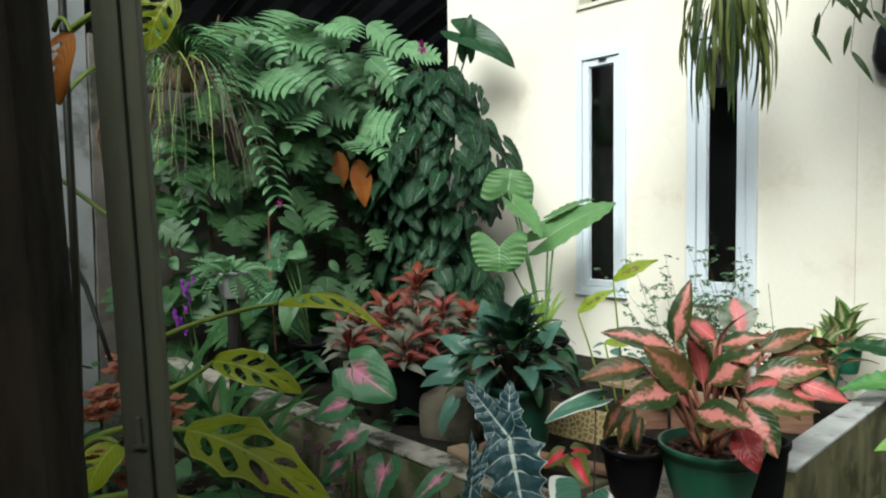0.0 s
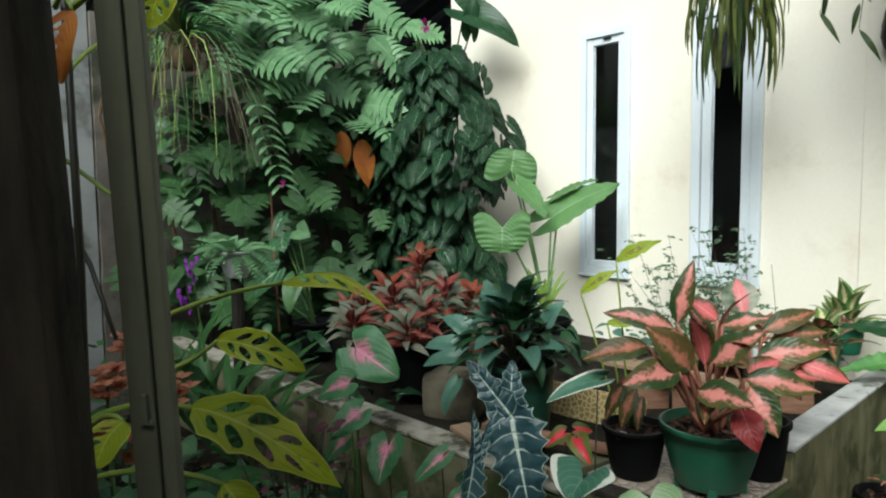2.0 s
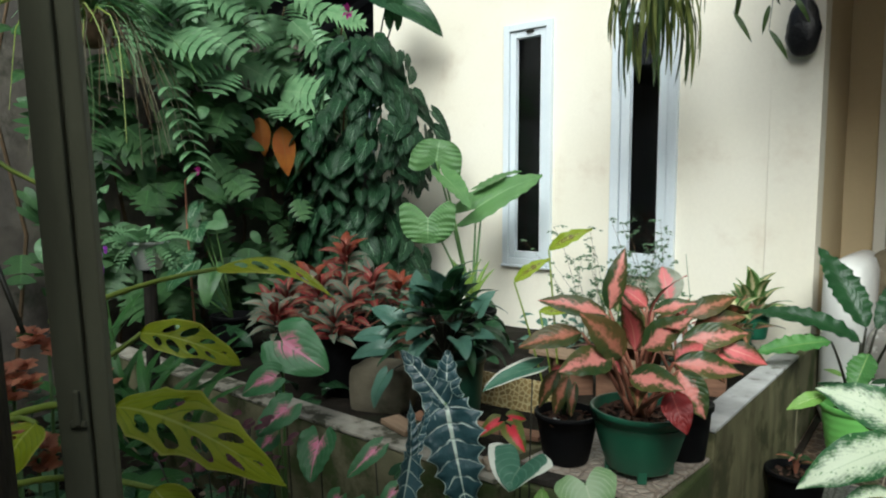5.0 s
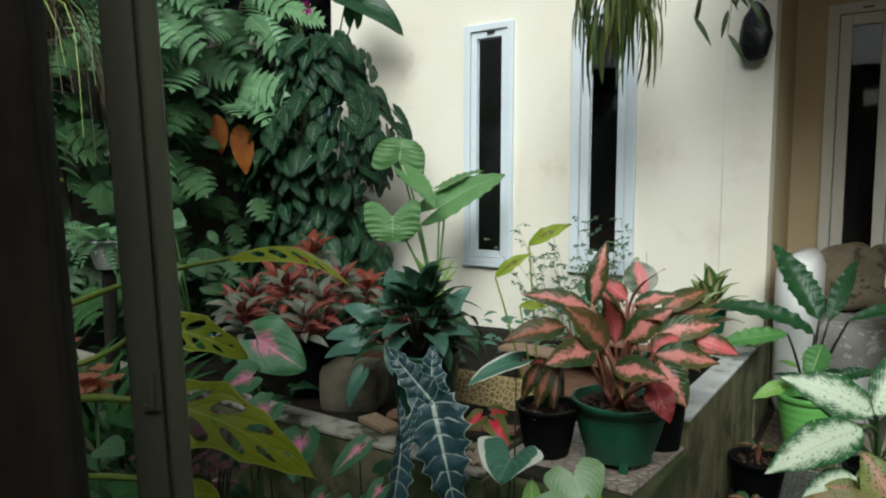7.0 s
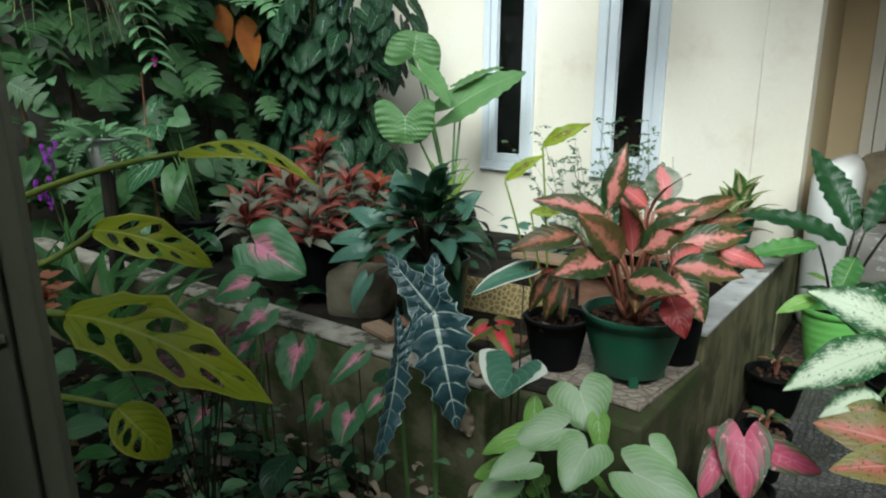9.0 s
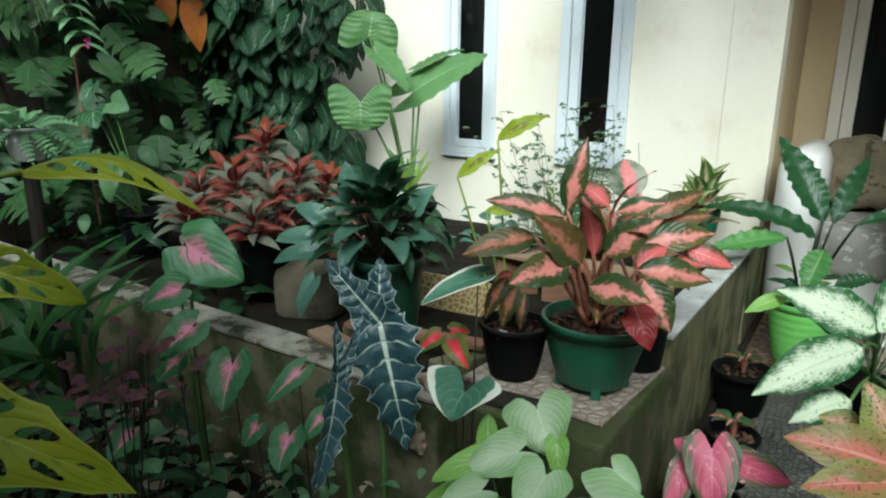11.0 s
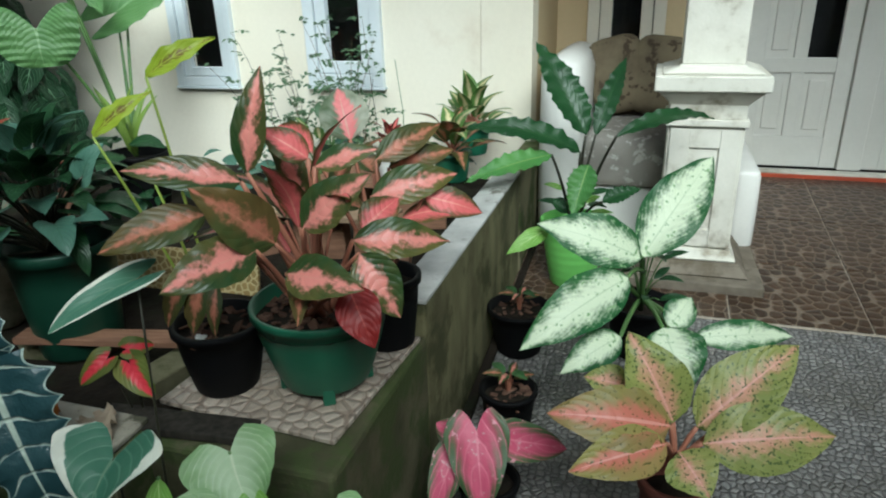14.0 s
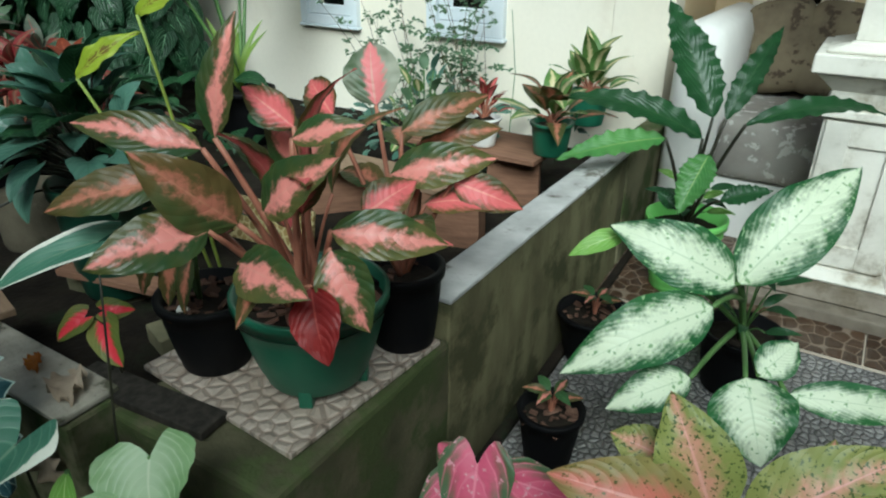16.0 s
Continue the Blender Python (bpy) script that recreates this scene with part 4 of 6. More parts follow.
block("cap_top", 0.185, 0.765, 0.80, STONE_WHITE, 0.008, half_top=0.125)
block("shaft", 0.116, 0.80, 2.955, STONE_WHITE, 0.004, jitter=0.0005)
for turn in (0, -90, 90, 180):
    bm = bar_frame(-0.136, 0.136, 0.045, 0.55, 0.078, -0.009, 0.002, 0.002)
    bm.transform(Matrix.Translation((CX, CY, 0)) @ pose(0, 0, 0, 0, 0, turn) @ Matrix.Translation((0, -0.138, 0)))
    part("panel_border", bm, STONE_WHITE, column)
keep_place(column)

sofa = empty("sofa", (2.5, 0.2, 0), "white sofa with patterned grey seat and brown cushions", "sofa")
part("armrest", rough_up(boxed(2.03, -0.28, -0.09, 2.235, 0.62, 0.80, bevel=0.085), 0.003, 6, 1), SOFA_WHITE, sofa, "rounded white leatherette arm", True)
part("armrest", rough_up(boxed(2.93, -0.20, -0.09, 3.04, 0.62, 0.30, bevel=0.03), 0.003, 6, 1), SOFA_WHITE, sofa, "", True)
part("base", boxed(2.24, -0.20, -0.09, 2.925, 0.62, 0.19, bevel=0.01), SOFA_WHITE, sofa)
part("seat", rough_up(boxed(2.24, -0.23, 0.192, 2.925, 0.45, 0.44, bevel=0.04), 0.006, 6, 2), SOFA_CLOTH, sofa, "grey patterned seat", True)
part("backrest", rough_up(boxed(2.24, 0.46, 0.192, 2.925, 0.64, 0.80, bevel=0.05), 0.006, 6, 2), CUSHION, sofa, "brown printed backrest", True)
keep_place(sofa)
for x, ry, z in ((2.35, -14, 0.45), (2.56, 6, 0.45)):
    bm = bmesh.new()
    bmesh.ops.create_uvsphere(bm, u_segments=20, v_segments=12, radius=0.5)
    for v in bm.verts:
        c = v.co
        c.x, c.y, c.z = math.copysign(abs(2 * c.x) ** 0.5, c.x) * 0.15, c.y * 0.16, math.copysign(abs(2 * c.z) ** 0.5, c.z) * 0.20
    bm.transform(Matrix.Translation((x, 0.32, z + 0.20)) @ pose(0, 0, 0, -16, ry, 0))
    tagged(link_mesh("cushion", bm, CUSHION, smooth=True), "brown printed cushion leaning on the sofa", "cushion", "sofa cushions")

# ---- posts close to the path ----
def lean(bm, k=0.0305):
    """Tips an upright a little out of plumb."""
    for v in bm.verts:
        v.co.x, v.co.y = v.co.x - k * (v.co.z - 1.15), v.co.y - k * (v.co.z - 1.15)


post = empty("post", (2.13, -3.99, -0.045), "olive painted timber post with a groove", "post")

bm = bmesh.new()
box(bm, -0.018, -0.02, -0.2, 0.006, 0.0, 2.75, 0.002)
box(bm, 0.0085, -0.018, -0.2, 0.023, 0.0, 2.75, 0.002)
box(bm, 0.004, -0.012, -0.2, 0.0105, -0.002, 2.75)
bm.transform(pose(0, 0, 0, 0, 0, 52))
lean(bm, 0.028)
part("shaft", rough_up(bm, 0.0008, 6.0), POST_PAINT, post)
bm = boxed(-0.0045, -0.0255, 1.02, 0.0005, -0.0195, 1.05, bevel=0.001)
box(bm, -0.0085, -0.0235, 1.018, 0.004, -0.0195, 1.024, 0.001)
bm.transform(pose(0, 0, 0, 0, 0, 52))
lean(bm, 0.028)
part("hook", bm, POST_PAINT, post, "small bent nail")
post.location = (2.085, -3.952, -0.045)
jamb = empty("gate_post", (2.108, -4.033, -0.045), "dark weathered wooden gate post", "post")
bm = boxed(-0.16, -0.05, -0.2, 0.0, 0.05, 2.75, bevel=0.004)
bm.transform(pose(0, 0, 0, 0, 0, 58))
lean(bm)
part("shaft", rough_up(bm, 0.004, 5.0, 6), GATE_WOOD, jamb)

# ---- slab and boards on the pond ----
bm = boxed(-0.225, -0.225, 0, 0.225, 0.225, 0.012, bevel=0.002)
o = tagged(link_mesh("loose_tile", bm, TILE_PALE), "pale pebble floor tile lying on the pond corner", "tile")
o.matrix_world = pose(1.775, -2.165, 0.263, 0, 0, -4)
for x, y, z, L, w, rz, ry, mt, lab in ((1.63, -2.437, 0.262, 0.36, 0.07, 5, 0, DARK_WOOD, "dark wet board before the loose tile"),
                                       (0.42, -2.38, 0.17, 0.34, 0.12, 6, -3, RUSTY_BOARD, "reddish board lying in the pond"),
                                       (1.06, -2.44, 0.296, 0.16, 0.08, -14, 2, WOOD, "pale board laid across the pond wall"),
                                       (1.15, -2.1, 0.22, 0.55, 0.07, 12, 0, RUSTY_BOARD, "brown board lying across the pond"),
                                       (1.30, -1.25, 0.33, 0.75, 0.16, 4, 2, WOOD, "bare plank on bricks in the pond"),
                                       (1.45, -0.75, 0.33, 0.6, 0.3, 0, 0, RUSTY_BOARD, "brown board under the back pots")):
    bm = boxed(-L / 2, -w / 2, 0, L / 2, w / 2, 0.02, bevel=0.003)
    o = tagged(link_mesh("board", rough_up(bm, 0.002, 8.0, 3), mt), lab, "board", "boards in the pond")
    o.matrix_world = pose(x, y, z, 0, ry, rz)
bm = boxed(-0.30, 0, -0.008, 0.30, 0.16, 0.008, bevel=0.003)
o = tagged(link_mesh("edging_tile", bm, TILE_GIRAFFE), "yellow brown patterned tile standing on edge", "tile")
o.matrix_world = pose(1.0, -1.62, 0.13, 78, 0, 4)
bm = rough_up(boxed(-0.14, -0.10, 0, 0.14, 0.10, 0.24, bevel=0.05), 0.02, 6, 3)
o = tagged(link_mesh("stone", bm, STONE_TAN, smooth=True), "dull tan rounded stone lying in the pond", "stone", "stones")
o.matrix_world = pose(0.52, -1.98, 0.12, 0, 0, 20)
for x, y, z, rz in ((1.35, -1.2, 0.13, 10), (1.1, -1.22, 0.13, 40), (1.25, -0.72, 0.13, 0), (1.62, -0.78, 0.13, 20), (0.0, -1.2, 0.13, 60), (1.62, -1.24, 0.13, 15), (0.93, -2.08, 0.11, 10), (1.36, -2.12, 0.11, 75)):
    bm = rough_up(boxed(-0.10, -0.05, 0, 0.10, 0.05, 0.09 if y < -2 else 0.2, bevel=0.006), 0.004, 14, 2)
    o = tagged(link_mesh("brick", bm, RUSTY_BOARD if z > 0.12 else CONCRETE), "old worn red brick in the pond", "brick", "bricks")
    o.matrix_world = pose(x, y, z, 0, 0, rz)

# ---- potted plants on the pond corner ----
AGLAONEMA = [
    (1.823, -2.338, 0.807, 1.849, -2.299, 0.999, 0.061),
    (1.829, -2.369, 0.798, 1.659, -2.479, 0.845, 0.063),
    (1.763, -2.396, 0.740, 1.625, -2.536, 0.706, 0.073),
    (1.879, -2.362, 0.678, 1.810, -2.484, 0.818, 0.095),
    (1.868, -2.412, 0.682, 1.787, -2.578, 0.668, 0.087),
    (1.925, -2.408, 0.640, 2.085, -2.435, 0.642, 0.078),
    (2.029, -2.314, 0.652, 2.116, -2.334, 0.535, 0.083),
    (2.021, -2.356, 0.601, 2.089, -2.407, 0.507, 0.076),
    (2.000, -2.277, 0.663, 2.169, -2.174, 0.642, 0.078),
    (1.941, -2.361, 0.714, 2.066, -2.333, 0.819, 0.079),
    (1.934, -2.279, 0.809, 2.050, -2.238, 0.843, 0.047),
    (1.898, -2.236, 0.813, 1.813, -2.264, 0.877, 0.058),
]
agl = empty("potted_aglaonema", (1.872, -2.205, 0.275), "pink and green aglaonema in a green plastic pot", "potted plant")
pot(agl, (1.872, -2.205, 0.298), 0.151, 0.189, POT_GREEN, 0.66, 0.006, chips=110, feet=4, label="round green plastic pot with feet")
kinds = (L_AGL, L_AGL, L_AGL_BROWN, L_AGL_BROWN, L_AGL, L_AGL, L_AGL, L_AGL_SIDE, L_AGL, L_AGL, L_AGL, L_AGL_RED)
for i, (r, k) in enumerate(zip(AGLAONEMA, kinds)):
    leaf(agl, r[:3], r[3:6], r[6] * 1.12, "lance", k, (1.875 + 0.03 * math.cos(i * 2.4), -2.225 + 0.03 * math.sin(i * 2.4), 0.46), STALK_PINK, 0.0045, 0.01,
         hint=(0.25, -0.75, 0.6), stalk_r0=0.009, arch=0.06, fold=0.18, ruffle=0.03, nu=16)
rosette(agl, (1.875, -2.215, 0.46), 11, 0.20, 0.075, "lance", (L_AGL, L_AGL_BROWN, L_AGL_RED), STALK_PINK, reach=0.10, rise=0.30, seed=6, spread=(15, 80), nu=14, nv=8, fold=0.18, ruffle=0.03)
agl2 = empty("potted_aglaonema", (1.94, -1.99, 0.262), "red and green aglaonema in a black plastic pot", "potted plant")
pot(agl2, (1.94, -1.99, 0.262), 0.085, 0.20, POT_BLACK, 0.75, chips=14)
AGLAONEMA_BACK = [
    (1.865, -1.967, 0.790, 1.821, -1.925, 0.906, 0.113),
    (1.927, -2.007, 0.667, 2.110, -1.902, 0.708, 0.089),
    (1.927, -1.969, 0.744, 2.051, -1.835, 0.814, 0.071),
    (2.038, -1.951, 0.657, 2.172, -1.896, 0.608, 0.072),
    (1.953, -2.134, 0.628, 2.007, -2.032, 0.680, 0.080),
    (1.940, -1.921, 0.714, 2.081, -1.824, 0.746, 0.065),
    (1.785, -2.006, 0.766, 1.638, -1.916, 0.814, 0.070),
]
kinds = (L_AGL_WHITE, L_AGL, L_AGL_BROWN, L_AGL_RED, L_AGL_RED, L_AGL_BROWN, L_AGL_RED)
for i, (r, k) in enumerate(zip(AGLAONEMA_BACK, kinds)):
    leaf(agl2, r[:3], r[3:6], r[6] * 1.05, "ellipse" if i == 0 else "lance", k, (1.94, -1.99, 0.42), STALK_PINK, 0.004, 0.01,
         hint=(0.3, -0.8, 0.5), stalk_r0=0.007, arch=0.06, fold=0.15, ruffle=0.03, nu=16)
for a, z, L in ((0.3, 0.60, 0.16), (1.1, 0.66, 0.17), (5.6, 0.58, 0.15), (2.2, 0.7, 0.15), (3.0, 0.62, 0.14)):
    d = Vector((math.cos(a), math.sin(a), 0.1))
    b = Vector((1.94, -1.99, z)) + d * 0.05
    leaf(agl2, b, b + d * L, 0.07, "lance", L_AGL_RED if a < 2 else L_AGL_BROWN, (1.94, -1.99, 0.42), STALK_PINK, 0.004, 0.02, arch=0.1, fold=0.12, ruffle=0.03)

small = empty("potted_aglaonema", (1.648, -2.27, 0.276), "drooping aglaonema in a black plastic pot", "potted plant")
pot(small, (1.648, -2.27, 0.276), 0.10, 0.165, POT_BLACK, 0.70, chips=34)
for b, tip, w, k in (((1.635, -2.300, 0.570), (1.590, -2.350, 0.450), 0.05, L_AGL_BROWN), ((1.665, -2.290, 0.550), (1.635, -2.330, 0.430), 0.055, L_AGL_BROWN),
                     ((1.690, -2.290, 0.535), (1.700, -2.340, 0.440), 0.035, L_AGL_BROWN), ((1.625, -2.250, 0.570), (1.555, -2.220, 0.490), 0.05, L_AGL_RED),
                     ((1.655, -2.250, 0.590), (1.695, -2.190, 0.550), 0.05, L_AGL)):
    leaf(small, Vector(b) + Vector((0.025, -0.05, 0.03)), Vector(tip) + Vector((0.025, -0.05, 0.03)), w, "lance", k, (1.648, -2.29, 0.425), STALK_GREEN, 0.003, 0.02, hint=(0.2, -0.8, 0.5), arch=0.08, fold=0.15, ruffle=0.04)
bm = rough_up(boxed(-0.012, -0.009, 0, 0.012, 0.009, 0.012, bevel=0.002), 0.002, 40, 1)
bm.transform(pose(1.64, -2.325, 0.416, 10, 0, 30) )
tagged(link_mesh("pebble", bm, POT_WHITE), "small pinkish white stone on the pot's soil", "stone")

# ---- plants in front of the pond wall ----
alo = empty("alocasia", (1.50, -2.80, -0.225), "alocasia with dark blue-green leaf and pale veins", "plant")
leaf(alo, (1.453, -2.666, 0.532), (1.572, -2.697, 0.195), 0.24, "shield", L_ALO, (1.50, -2.70, -0.22), STALK_GREEN, 0.006, 0.0, hint=(0.61, -0.75, 0.26),
     data=shield_blade(0.358, 0.235, ears=(0.40, 0.54), splays=(-14.0, 28.0)))
leaf(alo, (1.508, -2.885, 0.457), (1.541, -3.004, 0.219), 0.14, "shield", L_ALO, (1.51, -2.82, -0.22), STALK_GREEN, 0.005, 0.0, hint=(1.0, -0.25, 0.2),
     data=shield_blade(0.268, 0.10, splays=(-14.0, 14.0), fold=0.4))
for b, tip, w, k, lab, hint in (((1.47, -2.49, 0.297), (1.555, -2.545, 0.312), 0.075, L_PALE_LITTER, "crumpled pale dry leaf on the pond wall", (0.2, -0.3, 1)),
                                ((1.50, -2.588, 0.215), (1.548, -2.60, 0.125), 0.06, L_PALE_LITTER, "tan dry leaf caught on the pond wall", (0.5, -0.85, 0.2)),
                                ((1.40, -2.52, 0.297), (1.34, -2.49, 0.304), 0.035, L_ORANGE, "small orange fallen leaf on the pond wall", (0.2, -0.3, 1))):
    dry = empty("fallen_leaf", b, lab, "leaf", "dry leaves on the pond wall")
    leaf(dry, b, tip, w, "ellipse", k, hint=hint, fold=0.3, ruffle=0.22, waves=3.5, scallop=0.12, teeth=5, arch=0.1, nu=20, nv=10)
syn = empty("syngonium", (1.95, -2.68, -0.225), "pale green syngonium with arrow-shaped leaves", "plant")
SYNGONIUM = [
    (1.885, -2.598, 0.377, 1.955, -2.657, 0.302, 0.166),
    (1.890, -2.687, 0.304, 1.795, -2.787, 0.269, 0.113),
    (1.822, -2.729, 0.285, 1.735, -2.826, 0.246, 0.072),
    (1.973, -2.670, 0.346, 2.000, -2.707, 0.279, 0.056),
    (2.075, -2.572, 0.265, 2.147, -2.586, 0.234, 0.086),
    (1.972, -2.718, 0.288, 1.968, -2.830, 0.236, 0.130),
    (2.066, -2.665, 0.235, 2.235, -2.660, 0.197, 0.141),
    (1.852, -2.793, 0.245, 1.798, -2.889, 0.234, 0.091),
]
for i, r in enumerate(SYNGONIUM):
    leaf(syn, r[:3], r[3:6], r[6] * 1.12, "heart", L_SYN_B if i in (2, 3) else L_SYN, (1.93 + 0.03 * math.cos(i), -2.70 + 0.03 * math.sin(i), -0.22), STALK_GREEN, 0.003, 0.05,
         hint=(0.2, -0.7, 0.8), arch=0.08, fold=0.12, ruffle=0.02, lobe=0.32, nu=18)
for i in range(16):
    a = i * 2.4 + 0.5
    b = Vector((1.94 + 0.18 * math.cos(a), -2.72 + 0.10 * math.sin(a), 0.06 + 0.025 * (i % 5)))
    leaf(syn, b, b + Vector((0.09 * math.cos(a), 0.08 * math.sin(a) - 0.03, -0.03)), 0.09, "heart", L_SYN if i % 3 else L_SYN_B, (1.94, -2.70, -0.22), STALK_GREEN, 0.003, 0.04,
         arch=0.08, lobe=0.3)
pale = empty("white_edged_caladium", (1.72, -2.68, -0.225), "caladium with dark green leaves edged in white", "plant")
leaf(pale, (1.752, -2.715, 0.425), (1.758, -2.785, 0.392), 0.205, "heart", L_PALE, (1.72, -2.68, -0.22), STALK_DARK, 0.0022, 0.0, hint=(0.1, -0.55, 0.85), arch=0.06, fold=0.34, lobe=0.8, nu=20, nv=12)
leaf(pale, (1.632, -2.462, 0.622), (1.546, -2.606, 0.578), 0.075, "heart", L_PALE, (1.71, -2.62, -0.22), STALK_DARK, 0.0022, 0.0, hint=(0.3, -0.5, 0.8), arch=0.08, fold=0.25, lobe=0.35, nu=20, nv=12)
leaf(pale, (1.80, -2.68, 0.37), (1.83, -2.72, 0.22), 0.055, "lance", L_SYN_B, (1.73, -2.67, -0.22), STALK_GREEN, 0.004, 0.0, hint=(0.3, -0.9, 0.2))
redcal = empty("red_caladium", (1.52, -2.40, 0.14), "small caladium with red-centred leaves", "plant")
for b, tip, w in (((1.540, -2.435, 0.405), (1.605, -2.460, 0.350), 0.08), ((1.492, -2.445, 0.415), (1.448, -2.490, 0.372), 0.065), ((1.525, -2.42, 0.43), (1.562, -2.38, 0.425), 0.055)):
    leaf(redcal, b, tip, w, "heart", L_CALRED, (1.52, -2.40, 0.14), STALK_DARK, 0.0018, 0.0, hint=(0.2, -0.8, 0.6), lobe=0.35, fold=0.2)

bigcal = empty("caladium", (0.82, -2.78, -0.225), "large green caladium leaf with a pink heart", "plant", "caladiums before the pond wall")
leaf(bigcal, (0.735, -2.72, 0.625), (0.905, -2.655, 0.528), 0.235, "heart", L_CAL, (0.82, -2.78, -0.22), STALK_GREEN, 0.005, 0.0, hint=(0.3, -0.9, 0.7), arch=0.04, fold=0.06, lobe=0.3, nu=20, nv=10)
leaf(bigcal, (0.80, -2.80, 0.52), (0.70, -2.88, 0.46), 0.13, "heart", L_CAL, (0.82, -2.78, -0.22), STALK_GREEN, 0.004, 0.0, hint=(0.3, -0.9, 0.7), lobe=0.3)
CALADIUM = [
    (1.000, -2.911, 0.476, 0.965, -3.001, 0.409, 0.124),
    (1.123, -2.882, 0.390, 1.163, -2.956, 0.298, 0.137),
    (1.254, -2.769, 0.361, 1.213, -2.851, 0.291, 0.074),
    (1.322, -2.875, 0.238, 1.347, -2.943, 0.181, 0.109),
    (1.218, -2.890, 0.243, 1.195, -2.922, 0.188, 0.073),
    (0.909, -3.061, 0.198, 0.914, -3.134, 0.153, 0.104),
    (0.893, -2.894, 0.349, 0.853, -2.939, 0.284, 0.085),
    (1.368, -2.803, 0.275, 1.347, -2.856, 0.225, 0.066),
]
for r in CALADIUM:
    c = empty("caladium", (r[0] + 0.01, r[1] + 0.03, -0.225), "green caladium leaf with a pink heart on a thin stalk", "plant", "caladiums before the pond wall")
    leaf(c, r[:3], r[3:6], r[6] * 1.0, "heart", L_CAL, (r[0] + 0.01, r[1] + 0.03, -0.22), STALK_DARK, 0.002, 0.0, hint=(0.4, -0.9, 0.6), arch=0.04, fold=0.22, lobe=0.5, ruffle=0.04)
maroon = empty("maroon_foliage_plant", (0.95, -3.1, -0.225), "low plant with small dull maroon leaves", "plant")
rnd = random.Random(5)
for i in range(60):
    b = Vector((0.93 + rnd.uniform(-0.17, 0.17), -3.1 + rnd.uniform(-0.16, 0.16), rnd.uniform(0.28, 0.5)))
    a = rnd.uniform(0, 6.28)
    leaf(maroon, b, b + Vector((math.cos(a) * 0.04, math.sin(a) * 0.04, rnd.uniform(-0.01, 0.02))), 0.026, "ellipse", L_MAROON,
         (0.95 + rnd.uniform(-0.04, 0.04), -3.1, -0.22) if i % 4 == 0 else None, STALK_DARK, 0.002, 0.02, nu=6, nv=4)
# low growth and litter on the soil before the wall
rnd = random.Random(8)
verts, faces, uvs = [], [], []
for i in range(1100):
    x, y = rnd.uniform(-1.7, 2.0), rnd.uniform(-4.6, -2.72)
    if x > 1.5 and y < -3.2:
        continue
    a, s = rnd.uniform(0, 6.28), rnd.uniform(0.025, 0.075)
    low = rnd.random() < 0.5
    d, f, q = blade(s, s * 0.7, rnd.choice(("ellipse", "heart", "lance")), nu=4, nv=2, fold=0.2)
    w = Vector((math.cos(a), math.sin(a), rnd.uniform(-0.2, 0.25)))
    m = facing((x, y, -0.215 if low else rnd.uniform(-0.2, 0.04)), w, (rnd.uniform(-0.4, 0.4), rnd.uniform(-0.6, 0.2), 1))
    k = len(verts)
    verts += [tuple(m @ Vector(v)) for v in d]
    faces += [tuple(k + n for n in ff) for ff in f]
    uvs += q
tagged(new("undergrowth", leaf_mesh("undergrowth", (verts, faces, uvs), L_CUT_D)), "low green seedlings and leaves over the soil", "undergrowth", kind="stuff")
verts, faces, uvs = [], [], []
for i in range(500):
    x, y = rnd.uniform(-1.2, 2.05), rnd.uniform(-4.4, -2.70)
    a, s = rnd.uniform(0, 6.28), rnd.uniform(0.03, 0.08)
    d, f, q = blade(s, s * 0.5, "lance", nu=4, nv=2, fold=0.3, arch=0.15)
    m = facing((x, y, -0.215), (math.cos(a), math.sin(a), 0.05), (rnd.uniform(-0.3, 0.3), rnd.uniform(-0.3, 0.3), 1))
    k = len(verts)
    verts += [tuple(m @ Vector(v)) for v in d]
    faces += [tuple(k + n for n in ff) for ff in f]
    uvs += q
tagged(new("leaf_litter", leaf_mesh("leaf_litter", (verts, faces, uvs), leafy("brown_litter", (0.13, 0.08, 0.04), (0.2, 0.14, 0.08), rough=0.8))), "brown fallen leaves on the soil", "leaf litter", kind="stuff")

def bed_leaf(x0, x1, y0, y1, z0, z1, s0, s1):
    def make():
        a, s = rnd.uniform(0, 6.28), rnd.uniform(s0, s1)
        p = (rnd.uniform(x0, x1), rnd.uniform(y0, y1), z0 + (z1 - z0) * rnd.random() ** 1.6)
        return blade(s, s * rnd.uniform(0.35, 0.8), rnd.choice(("heart", "ellipse", "lance")), lobe=0.2, nu=6, nv=4, arch=0.15), \
            facing(p, (math.cos(a), math.sin(a), rnd.uniform(-0.5, 0.4)), (rnd.uniform(-0.3, 0.3), rnd.uniform(-0.6, 0.1), 1))
    return make


def joined(name, n, make, material, label):
    vs, fs, us = [], [], []
    for _ in range(n):
        (d, f, q), m = make()
        k = len(vs)
        vs += [tuple(m @ Vector(v)) for v in d]
        fs += [tuple(k + j for j in ff) for ff in f]
        us += q
    return tagged(new(name, leaf_mesh(name, (vs, fs, us), material)), label, "foliage", kind="stuff")


joined("bed_foliage", 210, bed_leaf(-1.3, 1.35, -3.95, -2.7, -0.18, 0.32, 0.06, 0.15), L_SPATH, "dark leaves crowding the bed before the pond")
joined("bed_foliage", 240, bed_leaf(0.0, 1.65, -3.15, -2.62, -0.2, 0.14, 0.03, 0.085), L_CUT, "small light green seedlings before the pond wall")
joined("bed_foliage", 120, bed_leaf(0.2, 1.7, -3.0, -2.62, -0.2, 0.02, 0.03, 0.07), L_PALE_LITTER, "pale dry leaves scattered before the pond wall")
